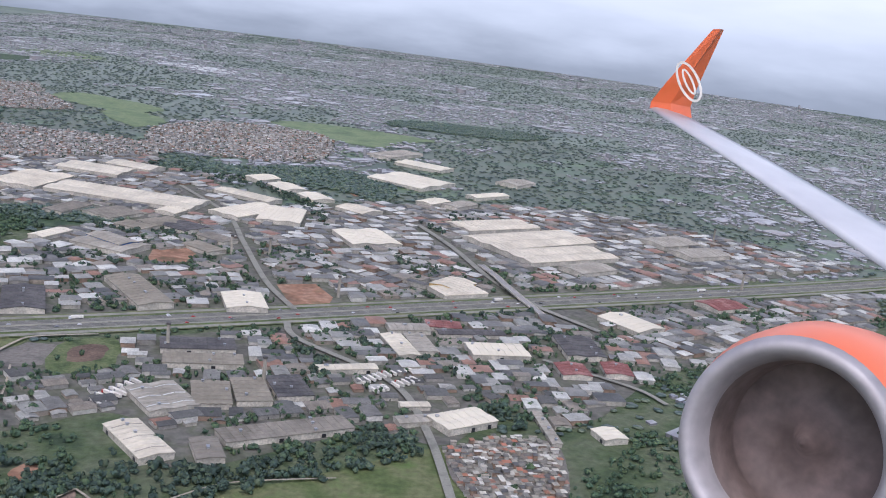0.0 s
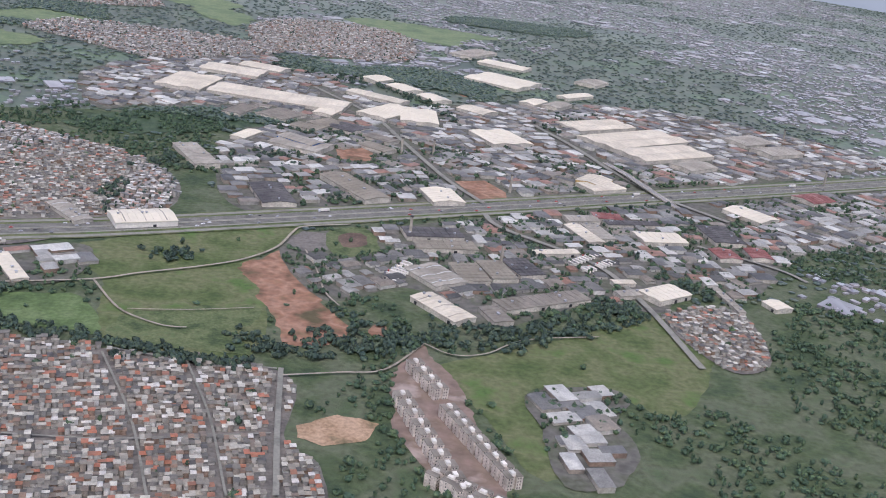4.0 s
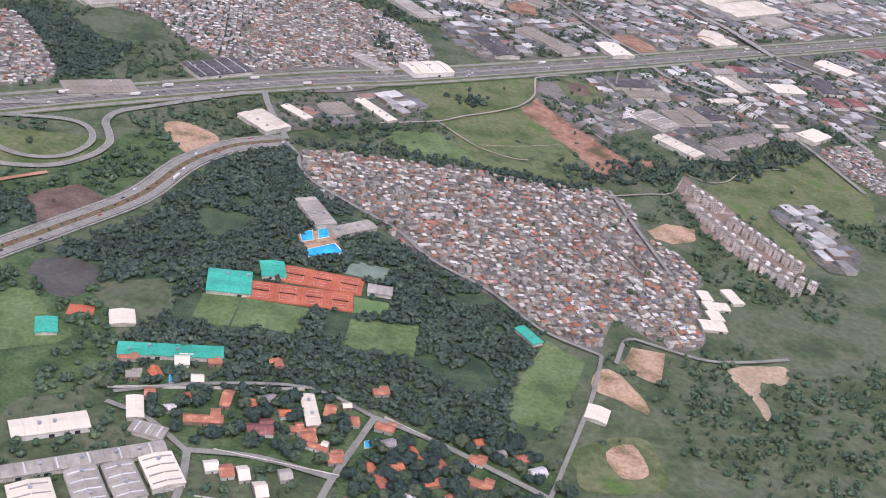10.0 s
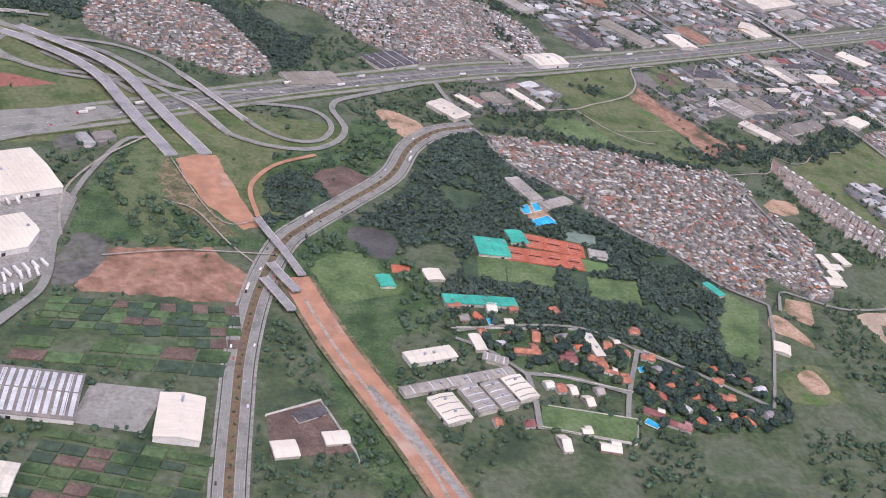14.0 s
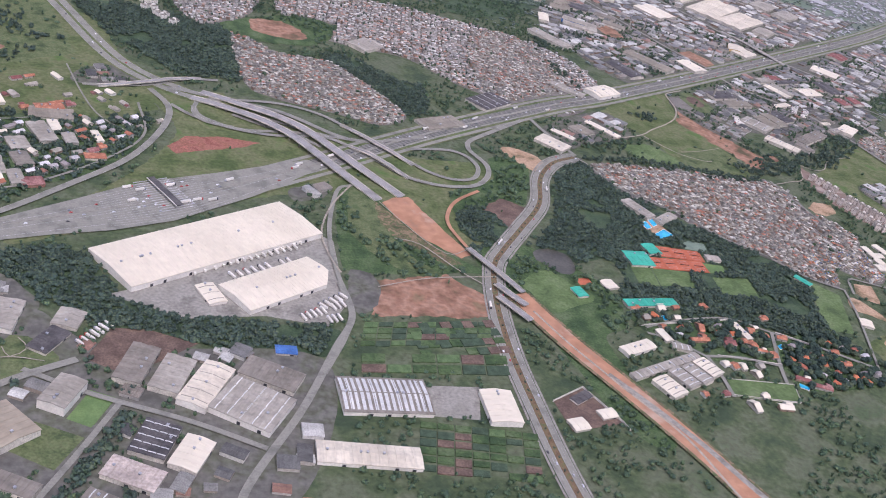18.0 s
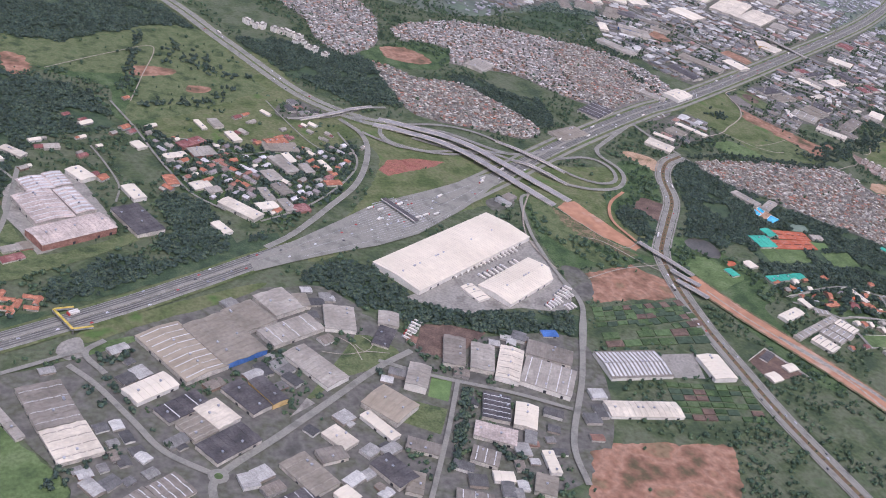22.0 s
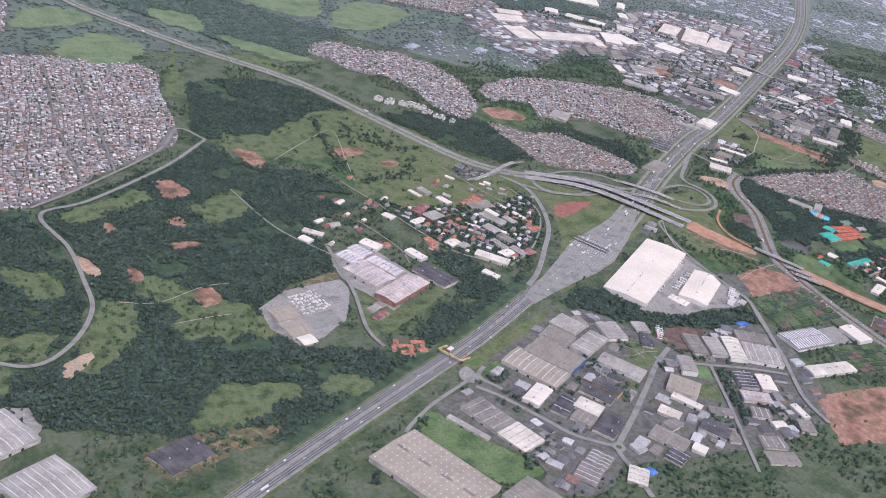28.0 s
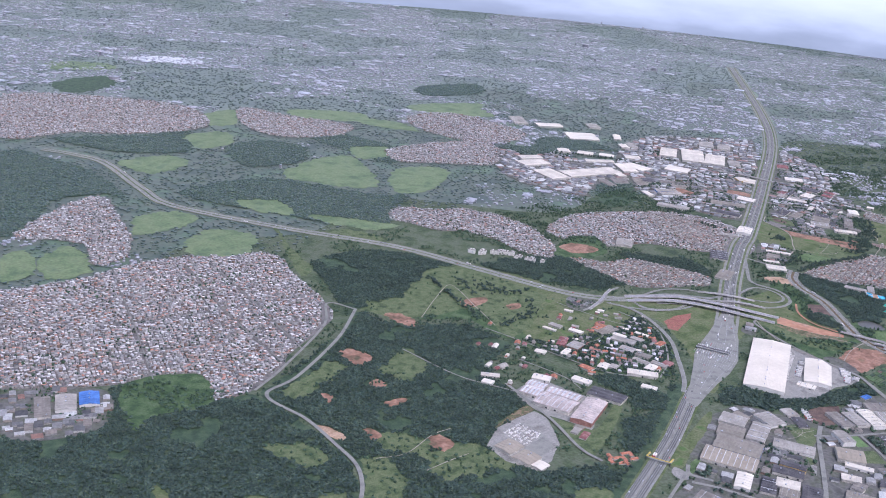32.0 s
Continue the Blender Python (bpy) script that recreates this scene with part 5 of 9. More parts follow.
# smaller streets
for pts, wd in (([(-632.1, 399.3), (-658.9, 315.5), (-682.3, 246.4)], .6), ([(-586.3, 387.8), (-604.9, 298.6), (-613.6, 231.2)], .7), ([(-569.3, 383.5), (-583.3, 300.5), (-594.4, 239.1)], .9), ([(-675.9, 320.8), (-631.8, 313.7), (-582.7, 309.2), (-537.6, 303.0)], .9), ([(-688.2, 282.7), (-647.9, 272.6), (-600.1, 272.2), (-566.7, 269.5)], .9), ([(-127.9, 159.6), (-115.3, 132.5), (-106.0, 105.4)], .5), ([(-109.5, 159.7), (-100.4, 135.6), (-92.7, 107.7)], .5), ([(-136.5, 121.6), (-116.3, 123.4), (-87.5, 131.3)], .5), ([(-496.4, -57.4), (-491.8, -39.5), (-488.3, -29.7), (-467.8, -16.4), (-448.3, -3.5), (-426.7, 11.0), (-410.9, 19.2)], 2.4), ([(-520.7, 23.1), (-514.2, 13.1), (-506.6, -4.0), (-500.4, -17.9), (-488.3, -29.7)], 2.0), ([(-424.4, 15.1), (-408.0, 4.9), (-384.4, -6.5), (-366.7, -17.4)], 1.8), ([(-441.3, -62.7), (-416.5, -24.1), (-400.8, 2.1)], 1.6), ([(-508.5, 34.2), (-515.2, 28.4), (-510.8, 17.9)], 2.0), ([(-513.2, 30.8), (-524.5, 26.6), (-532.9, 23.5), (-543.3, 19.6), (-550.5, 16.1), (-560.4, 10.6), (-565.2, 7.2)], 1.6),
                ([(-344.7, 13.0), (-334.2, 30.7), (-328.6, 44.7), (-328.4, 65.9), (-324.7, 93.4), (-315.0, 121.7), (-307.8, 126.9)], 1.6),
                ([(-380.2, -51.1), (-375.0, -32.5), (-354.6, -2.6), (-339.1, 24.2), (-329.6, 41.0), (-328.9, 59.6)], 2.2),
                ([(-211.4, 0.2), (-209.4, 13.4), (-209.2, 21.2)], 1.5), ([(-209.7, 21.7), (-196.3, 21.0), (-181.5, 16.3)], 1.4), ([(-185.9, 6.2), (-181.8, 16.6), (-172.6, 35.6)], 1.4), ([(-172.6, 35.6), (-160.6, 29.3), (-139.4, 14.4)], 1.4), ([(-225.8, 34.7), (-217.4, 30.2), (-209.2, 21.2)], 1.2), ([(-224.8, 37.8), (-207.8, 42.5), (-186.0, 43.9), (-172.6, 35.6)], 1.0),
                ([(-193.6, 169.6), (-188.6, 160.6), (-185.9, 145.4), (-173.2, 130.5), (-161.1, 118.1), (-153.2, 103.9), (-139.4, 90.6), (-128.8, 74.8), (-115.6, 65.7)], 1.0),
                ([(-115.6, 65.7), (-122.6, 48.1), (-133.5, 26.0), (-139.4, 14.4)], 1.0),
                ([(-112.8, 63.0), (-106.8, 74.0), (-100.1, 72.3), (-88.1, 67.8), (-76.5, 68.7), (-64.2, 71.6)], 1.1),
                ([(-84.1, 109.2), (-86.6, 133.8), (-88.8, 160.3)], 1.2),
                ([(-127.2, 161.8), (-113.2, 160.0), (-89.6, 159.8)], .6),
                ([(13.7, 183.9), (7.0, 226.1), (-2.7, 255.4), (-28.6, 280.1), (-34.2, 294.7)], 2.0),
                ([(-33.5, 307.1), (-46.2, 334.3), (-62.3, 383.6), (-77.1, 427.8), (-106.6, 475.6)], 2.0),
                ([(59.0, 318.4), (39.9, 342.3), (26.2, 373.3), (14.3, 412.2), (0.2, 447.7)], 2.4),
                ([(38.5, 285.0), (61.2, 269.7), (68.1, 259.6)], 1.6),
                ([(-191.6, 169.6), (-197.3, 192.4), (-199.3, 205.5)], 2.0),
                ([(-749.9, 90.1), (-735.2, 86.5), (-703.9, 101.1), (-679.6, 87.5), (-661.4, 96.6), (-646.1, 118.3), (-641.9, 142.5), (-639.6, 169.8), (-642.2, 201.4), (-616.4, 211.3), (-567.5, 241.4), (-532.2, 271.4)], 2.0),
                ([(-532.2, 271.4), (-542.0, 287.8), (-564.3, 260.4), (-616.0, 225.0), (-644.7, 208.7)], 1.6),
                ([(-523.5, 146.1), (-532.0, 105.5), (-542.4, 74.5), (-542.6, 59.9)], 1.8),
                ([(-544.6, 210.1), (-540.0, 166.5), (-526.3, 136.6)], 1.0),
                ([(-480.1, 208.4), (-473.8, 181.2), (-470.5, 160.8), (-467.0, 143.9), (-461.8, 125.7), (-451.6, 112.6)], 1.0), ([(-467.2, 172.7), (-451.8, 172.0), (-435.2, 159.9), (-419.3, 163.2)], .7), ([(-407.4, 215.7), (-402.2, 186.2), (-396.9, 168.6), (-387.5, 156.7)], .7), ([(-494.6, 164.6), (-491.2, 150.2), (-488.7, 132.0), (-491.8, 119.0)], .8),
                ([(-440.2, 104.3), (-418.6, 115.2), (-394.8, 136.4), (-381.6, 157.0), (-381.7, 183.9)], 1.0)):
    road("street", pts, wd, label="narrow grey street between buildings")
cx, cy = -488.3, -29.7
for r, mt, z, lab in ((2.9, "asphalt", .64, "round grey junction of streets"), (1.2, "lawn", .66, "green island of a roundabout")):
    patch("roundabout", [(cx + r * math.cos(k * .2618), cy + r * math.sin(k * .2618)) for k in range(24)], mt, "road", z=z, soft=False, label=lab)
for pts, wd in (([(-441.9, 21.6), (-434.7, 19.4), (-426.5, 20.0), (-419.0, 18.3)], .35), ([(-433.6, 28.6), (-430.3, 23.5), (-430.0, 15.8)], .35), ([(-425.5, 28.5), (-423.1, 23.8), (-427.5, 20.1), (-429.4, 24.4)], .3), ([(-140.6, 199.8), (-132.1, 186.0), (-126.8, 180.5), (-117.9, 176.1), (-112.7, 176.5)], 0.6), ([(-160.9, 191.7), (-140.6, 199.8), (-130.3, 207.4), (-117.2, 216.1), (-106.4, 225.4), (-98.5, 238.4), (-95.1, 254.0), (-92.2, 259.4), (-78.5, 266.5)], 0.8), ([(-128.2, 183.6), (-114.6, 186.6), (-98.9, 192.4)], 0.35),
                ([(-90.3, 238.6), (-85.9, 223.7), (-82.4, 207.8), (-78.1, 199.3)], 0.5), ([(-88.0, 156.8), (-75.8, 161.0), (-65.7, 164.8), (-56.4, 181.4)], 0.6), ([(-56.4, 181.4), (-49.7, 176.6), (-41.3, 179.2), (-30.5, 189.9), (-10.4, 197.1)], 0.5),
                ([(-308.2, 127.1), (-320.3, 109.5), (-328.1, 90.8), (-328.6, 75.3), (-327.2, 65.5)], 0.7), ([(-316.5, 57.9), (-296.0, 64.0), (-270.9, 66.3)], .5), ([(-504.2, 240.6), (-473.3, 262.0), (-449.6, 273.9), (-461.9, 235.6), (-471.5, 208.5)], .5), ([(-633.9, 120.6), (-619.0, 116.7), (-597.0, 123.5), (-584.3, 123.8)], .5), ([(-620.7, 99.5), (-605.5, 100.4), (-593.5, 100.3)], .5), ([(-300.4, 115.2), (-292.4, 93.3), (-287.3, 82.9), (-282.8, 79.8), (-275.7, 83.5)], .4), ([(-302.0, 89.2), (-293.2, 85.7), (-284.1, 70.0), (-277.6, 61.2)], .5)):
    road("dirt_track", pts, wd, "track", label="pale dirt track through grass")
road("dirt_road", [(-275.2, 85.3), (-277.0, 100.6), (-273.4, 111.4), (-266.5, 120.4), (-254.5, 129.1)], 1.5, "haul", label="reddish haul road beside a ramp")
road("dirt_verge", [(-266.8, 55.8), (-262.2, 39.5), (-257.6, 25.7), (-248.9, 4.2), (-243.9, -8.7), (-237.6, -26.4), (-231.7, -45.7), (-224.3, -61.6)], 10.5, "soil_grass", label="worn brown verge of a construction strip")
road("dirt_road", [(-266.8, 55.8), (-262.2, 39.5), (-257.6, 25.7), (-248.9, 4.2), (-243.9, -8.7), (-237.6, -26.4), (-231.7, -45.7), (-224.3, -61.6)], 8.0, "haul", label="wide orange dirt strip of a road under construction")
road("slab_road", [(-252.6, 12.0), (-248.4, 3.7), (-244.0, -5.4), (-239.6, -15.0), (-236.0, -23.4), (-230.2, -41.0), (-223.0, -60.0)], 2.3, "pale_yard", label="grey concrete slabs laid on a road under construction")
road("dirt_road", [(-264.8, 45.9), (-259.2, 27.4), (-250.4, 5.1), (-240.8, -18.1), (-236.7, -45.3), (-230.2, -62.9)], 0.9, "track", label="pale gravel track along a construction strip")


# ---- things: builders ----
def gable(bm, w, d, h, rise, over=0.0, mi=0, thick=0.12):
    """A pitched roof with eaves, ridge along x."""
    a, b = w / 2 + over, d / 2 + over
    drop = rise * over / (d / 2 + 1e-6)
    lo = [bm.verts.new(p) for p in ((-a, -b, h - drop), (a, -b, h - drop), (a, 0, h + rise), (-a, 0, h + rise), (a, b, h - drop), (-a, b, h - drop))]
    up = [bm.verts.new((v.co.x, v.co.y, v.co.z + thick)) for v in lo]
    for f in ((0, 1, 2, 3), (3, 2, 4, 5)):
        bm.faces.new([up[i] for i in f]).material_index = mi
        bm.faces.new([lo[i] for i in reversed(f)]).material_index = mi
    for i, j in ((0, 1), (1, 2), (2, 4), (4, 5), (5, 3), (3, 0)):
        bm.faces.new((lo[i], lo[j], up[j], up[i])).material_index = mi


warehouses = []


def warehouse(x, y, w, d, rot, h, roof="grey_roof", bays=1, lights=0, wall="wall", ribs=True, label="", vents=True, ridge=0, seam=2.2, strip=.17, cut=0.0, domes=(0, 0)):
    """A shed: walls, a low roof in bays with seams, skylights, vents and loading doors."""
    if d > w:
        w, d, rot = d, w, rot + 90
    h *= 0.68
    kind = {"white_roof": "white", "cream_roof": "cream", "grey_roof": "grey", "pale_roof": "pale grey", "brown_roof": "brown-grey", "dark_roof": "dark", "blue_roof": "blue", "green_roof": "green", "pink_roof": "pinkish", "tan_roof": "tan", "tile_roof": "orange", "red_roof": "red"}[roof]
    size = "large" if w * d > 500 else "low"
    th = empty("warehouse", x, y, 0, rot, label or f"{size} industrial shed with a {kind} metal roof", "warehouse")
    c, s = math.cos(radians(rot)), math.sin(radians(rot))
    paint([(x + c * u - s * v, y + s * u + c * v) for u, v in ((-w / 2 - .6, -d / 2 - .6), (w / 2 + .6, -d / 2 - .6), (w / 2 + .6, d / 2 + .6), (-w / 2 - .6, d / 2 + .6))], "built")
    bm = bmesh.new()
    bd = d / bays
    rise = min(0.06 * bd, 0.8)
    for k in range(bays):
        y0 = -d / 2 + k * bd
        prof = [(y0, 0), (y0 + bd, 0), (y0 + bd, h), (y0 + bd / 2, h + rise), (y0, h)]
        e0, e1 = [bm.verts.new((-w / 2, a, b)) for a, b in prof], [bm.verts.new((w / 2, a, b)) for a, b in prof]
        bm.faces.new(e0[::-1]), bm.faces.new(e1)
        for i in (0, 1, 4) if bays == 1 else ((0, 4) if k == 0 else ((0, 1) if k == bays - 1 else (0,))):
            bm.faces.new((e0[i], e1[i], e1[(i + 1) % 5], e0[(i + 1) % 5]))
    bmesh.ops.remove_doubles(bm, verts=bm.verts, dist=0.001)
    part("wall", bm, M[wall], th)
    bm = bmesh.new()
    over = 0.15
    cols = [(-w / 2 - over, 0.0)]
    n = max(3, int(w / seam)) if ribs else 1
    for q in range(1, n):
        xx = -w / 2 + w * q / n
        cols += [(xx - .1, 0.0), (xx - .06, .09), (xx + .06, .09), (xx + .1, 0.0)]
    cols.append((w / 2 + over, 0.0))
    ys = [(-d / 2 - over, h + .1)]
    for k in range(bays):
        y0 = -d / 2 + k * bd
        ys.append((y0 + bd / 2, h + rise + .12))
        ys.append((y0 + bd, h + .12) if k < bays - 1 else (d / 2 + over, h + .1))
    grid = [[bm.verts.new((xx, yy, zz + dz)) for xx, dz in cols] for yy, zz in ys]
    for ra, rb in zip(grid, grid[1:]):
        for q in range(len(cols) - 1):
            bm.faces.new((ra[q], ra[q + 1], rb[q + 1], rb[q]))
    rim = grid[0] + [r[-1] for r in grid[1:]] + grid[-1][-2::-1] + [r[0] for r in grid[-2:0:-1]]
    low = [bm.verts.new((v.co.x, v.co.y, v.co.z - .16)) for v in rim]
    for q in range(len(rim)):
        bm.faces.new((rim[q], low[q], low[(q + 1) % len(rim)], rim[(q + 1) % len(rim)]))
    part("roof", bm, M[roof], th)
    if lights:
        lm = bpy.data.meshes.new("skylight")
        bm = bmesh.new()
        L, pitch = bd * 0.43, rise / (bd / 2)
        for sgn in (-1, 1):
            ya, yb = sgn * bd * .015, sgn * (bd * .015 + L)
            v = [bm.verts.new((xx, yy, zz + rise - pitch * abs(yy))) for zz, dx in ((0.13, strip), (.19, strip - .03)) for xx, yy in ((-dx, ya), (dx, ya), (dx, yb), (-dx, yb))]
            for f in ((4, 5, 6, 7), (0, 1, 5, 4), (1, 2, 6, 5), (2, 3, 7, 6), (3, 0, 4, 7)):
                bm.faces.new([v[q] for q in f])
        bmesh.ops.recalc_face_normals(bm, faces=bm.faces)
        bm.to_mesh(lm)
        bm.free()
        lm.materials.append(M["pale_roof" if roof in ("white_roof", "brown_roof", "cream_roof") else "sky_sheet"])
        for k in range(bays):
            for q in range(lights):
                share("skylight", lm, th, pose(-w / 2 + w * (q + 0.5) / lights, -d / 2 + (k + 0.5) * bd, h))
    if domes[0]:
        dm_ = bpy.data.meshes.new("roof_dome")
        b_ = bmesh.new()
        box(b_, -.3, -.16, 0, .3, .16, .14)
        b_.to_mesh(dm_)
        b_.free()
        dm_.materials.append(M["sky_sheet"])
        for i in range(domes[0]):
            for k in range(domes[1]):
                v_ = -d / 2 + d * (k + .5) / domes[1]
                share("roof_dome", dm_, th, pose(-w / 2 + w * (i + .5) / domes[0], v_, h + .1 + rise * (1 - abs(v_) / (d / 2)) - .02))
    for k in range(ridge):
        bm = bmesh.new()
        x0 = -w / 2 + w * (k + .25) / ridge
        box(bm, x0, -.45, h + rise - .1, x0 + w / ridge * .5, .45, h + rise + .32)
        part("ridge_vent", bm, M["grey_roof"], th)
    if vents and w > 8 and y < 330:
        bm = bmesh.new()
        box(bm, -.25, -.25, 0, .25, .25, .4)
        box(bm, -.35, -.35, .4, .35, .35, .5)
        vm = bpy.data.meshes.new("roof_vent")
        bm.to_mesh(vm)
        bm.free()
        vm.materials.append(M["steel"])
        for i in range(int(w / 9) + 1):
            share("roof_vent", vm, th, pose(rnd.uniform(-.45, .45) * w, (rnd.randrange(bays) + .5) * bd - d / 2, h + rise + .1))
    dm = bpy.data.meshes.new("loading_door")
    bm = bmesh.new()
    dh = min(1.1, h * .6)
    box(bm, -.5, -.05, 0, .5, .05, dh)
    bm.to_mesh(dm)
    bm.free()
    dm.materials.append(M["dark"])
    for i in range(max(2, int(w / 4.5)) if y < 300 else 0):
        if rnd.random() < 0.75:
            share("loading_door", dm, th, pose(-w / 2 + w * (i + .5) / max(2, int(w / 4.5)), (-1 if i % 3 else 1) * (d / 2 + .02), 0.02))
    if cut:
        for ob in th.children:
            if ob.name.split(".")[0] in ("wall", "roof"):
                bm = bmesh.new()
                bm.from_mesh(ob.data)
                nrm = Vector((1, -1, 0)).normalized()
                got = bmesh.ops.bisect_plane(bm, geom=bm.verts[:] + bm.edges[:] + bm.faces[:], plane_co=(w / 2 - cut, -d / 2, 0), plane_no=nrm, clear_outer=True)
                rim = [e for e in got["geom_cut"] if isinstance(e, bmesh.types.BMEdge)]
                bmesh.ops.contextual_create(bm, geom=rim)
                bm.to_mesh(ob.data)
                bm.free()
    warehouses.append(th)
    return th


def mesh_from(name, verts, quads, tris, mats, qmat, tmat):
    me = bpy.data.meshes.new(name)
    nq, nt = len(quads), len(tris)
    me.vertices.add(len(verts))
    me.vertices.foreach_set("co", np.asarray(verts, np.float32).ravel())
    me.loops.add(nq * 4 + nt * 3)
    me.loops.foreach_set("vertex_index", np.concatenate([np.asarray(quads, np.int32).ravel(), np.asarray(tris, np.int32).ravel()]))
    me.polygons.add(nq + nt)
    me.polygons.foreach_set("loop_start", np.concatenate([np.arange(nq) * 4, nq * 4 + np.arange(nt) * 3]).astype(np.int32))
    me.polygons.foreach_set("material_index", np.concatenate([qmat, tmat]).astype(np.int32))
    for m in mats:
        me.materials.append(m)
    me.update(calc_edges=True)
    me.validate()
    return me


def many_houses(name, x, y, w, d, rot, h, rise, roofmat, wallmat, label, category):
    """Many small buildings with walls and pitched or flat roofs, in one mesh."""
    n = len(x)
    a, b, o = w / 2, d / 2, 0.12
    z = np.zeros(n)
    e = h * 0 + 0.03
    local = [(-a, -b, z), (a, -b, z), (a, b, z), (-a, b, z), (-a, -b, h), (a, -b, h), (a, b, h), (-a, b, h),
             (-a - o, -b - o, h + e), (a + o, -b - o, h + e), (a + o, b + o, h + e), (-a - o, b + o, h + e), (-a, z, h + e + rise), (a, z, h + e + rise)]
    V = np.stack([np.stack(np.broadcast_arrays(*p), 1) for p in local], 1)
    c, s = np.cos(rot)[:, None], np.sin(rot)[:, None]
    X, Y = V[..., 0] * c - V[..., 1] * s + x[:, None], V[..., 0] * s + V[..., 1] * c + y[:, None]
    V = np.stack([X, Y, V[..., 2]], -1).reshape(-1, 3)
    q = np.array([(0, 1, 5, 4), (1, 2, 6, 5), (2, 3, 7, 6), (3, 0, 4, 7), (8, 9, 13, 12), (10, 11, 12, 13)])
    t = np.array([(9, 10, 13), (11, 8, 12)])
    base = np.arange(n)[:, None, None] * 14
    me = mesh_from(name, V, (base + q).reshape(-1, 4), (base + t).reshape(-1, 3), [wallmat, roofmat], np.tile([0, 0, 0, 0, 1, 1], n), np.ones(2 * n))
    return tagged(new(name, me), label, category, kind="stuff")


# ---- trees ----
def crown_arrays(seed, blobs, leaves, sub, leaf=0.1):
    """Vertices and triangles of a crown about 1 across: dark inner clumps under many sprays of leaves that stand every way."""
    r = np.random.default_rng(seed)
    bm = bmesh.new()
    bmesh.ops.create_icosphere(bm, subdivisions=sub, radius=1.0)
    v0 = np.array([v.co[:] for v in bm.verts])
    f0 = np.array([[v.index for v in f.verts] for f in bm.faces])
    bm.free()
    vs, fs, k = [], [], 0
    lobes = []
    for i in range(blobs):
        ang, rad = 2.4 * i + r.uniform(0, 1), (0.0 if blobs == 1 else r.uniform(0.12, 0.3))
        size = r.uniform(0.34, 0.42) if blobs == 1 else r.uniform(0.2, 0.31)
        mid = np.array((rad * math.cos(ang), rad * math.sin(ang), r.uniform(0.45, 0.68) - 0.3 * rad))
        lobes.append((mid, size))
        v = v0 * size * r.uniform(0.85, 1.15, (1, 3)) * (1 + r.normal(0, 0.14, (len(v0), 1)))
        vs.append(v * (1, 1, .85) + mid)
        fs.append(f0 + k)
        k += len(v0)
    for i in range(leaves):
        mid, size = lobes[i % len(lobes)]
        d = r.normal(0, 1, 3)
        d[2] = abs(d[2]) * .9 + .1
        d /= np.linalg.norm(d)
        p = mid + d * size * r.uniform(.85, 1.3) * (1, 1, .9)
        # a spray lies roughly along the crown's skin
        u = np.cross(d, r.normal(0, 1, 3))
        u /= np.linalg.norm(u) + 1e-6
        w = np.cross(d, u) + d * r.normal(0, .45)
        q = leaf * r.uniform(.7, 1.5)
        vs.append(np.array([p + u * q, p - u * q * .6 + w * q, p - u * q * .5 - w * q]))
        fs.append(np.array([[k, k + 1, k + 2]]))
        k += 3
    return np.vstack(vs), np.vstack(fs)


CROWNS = [crown_arrays(s, 2, 26, 1, .13) for s in range(10)]
SMALL = [crown_arrays(20 + s, 1, 24, 1, .14) for s in range(10)]
FAINT = [crown_arrays(40 + s, 1, 0, 1) for s in range(8)]
FINE = [crown_arrays(50 + s, 9, 420, 1, .06) for s in range(6)]


def many_trees(name, x, y, size, tall, label, kinds=CROWNS, leaves="leaf_many"):
    vs, fs, k = [], [], 0
    pick = rng.integers(0, len(kinds), len(x))
    for i, (v, f) in enumerate(kinds):
        sel = np.where(pick == i)[0]
        if not len(sel):
            continue
        a = rng.uniform(0, 6.28, len(sel))
        c, s = np.cos(a)[:, None], np.sin(a)[:, None]
        X = (v[:, 0] * c - v[:, 1] * s) * size[sel, None] + x[sel, None]
        Y = (v[:, 0] * s + v[:, 1] * c) * size[sel, None] + y[sel, None]
        Z = (v[:, 2] - 0.12) * tall[sel, None]
        vs.append(np.stack([X, Y, Z], -1).reshape(-1, 3))
        fs.append((np.arange(len(sel))[:, None, None] * len(v) + f + k).reshape(-1, 3))
        k += len(sel) * len(v)
    me = mesh_from(name, np.vstack(vs), np.zeros((0, 4), int), np.vstack(fs), [M[leaves]], np.zeros(0), np.zeros(sum(len(f) for f in fs)))
    return tagged(new(name, me), label, "trees", kind="stuff")


# ---- sheds and halls ----
warehouse(-367.3, 79.7, 75.0, 23.0, 28.7, 3.0, "white_roof", wall="white_wall", label="very large white logistics hall with a ribbed roof", seam=1.3)
warehouse(-349.3, 56.9, 36.2, 15.3, 29.8, 2.5, "white_roof", wall="white_wall", seam=1.3, cut=5.0, label="white logistics hall with one cut corner")
warehouse(-330.1, 2.0, 25.8, 15.2, -4.0, 2.0, "grey_roof", lights=15, strip=.5, wall="white_wall", label="long grey shed with broad white roof strips")
warehouse(-296.3, -3.8, 9.7, 14.2, -4.9, 2.5, "white_roof", wall='white_wall')
warehouse(-340.8, -21.6, 27.7, 8.0, -8.9, 1.8, "cream_roof", wall='white_wall')
warehouse(-353.9, 23.4, 6.1, 3.8, -6.2, 1.2, "blue_roof")
warehouse(-274.0, -11.3, 5.5, 5.0, 10.5, 1.2, "white_roof")
warehouse(-262.2, -6.9, 5.8, 4.0, 10.7, 1.2, "white_roof")
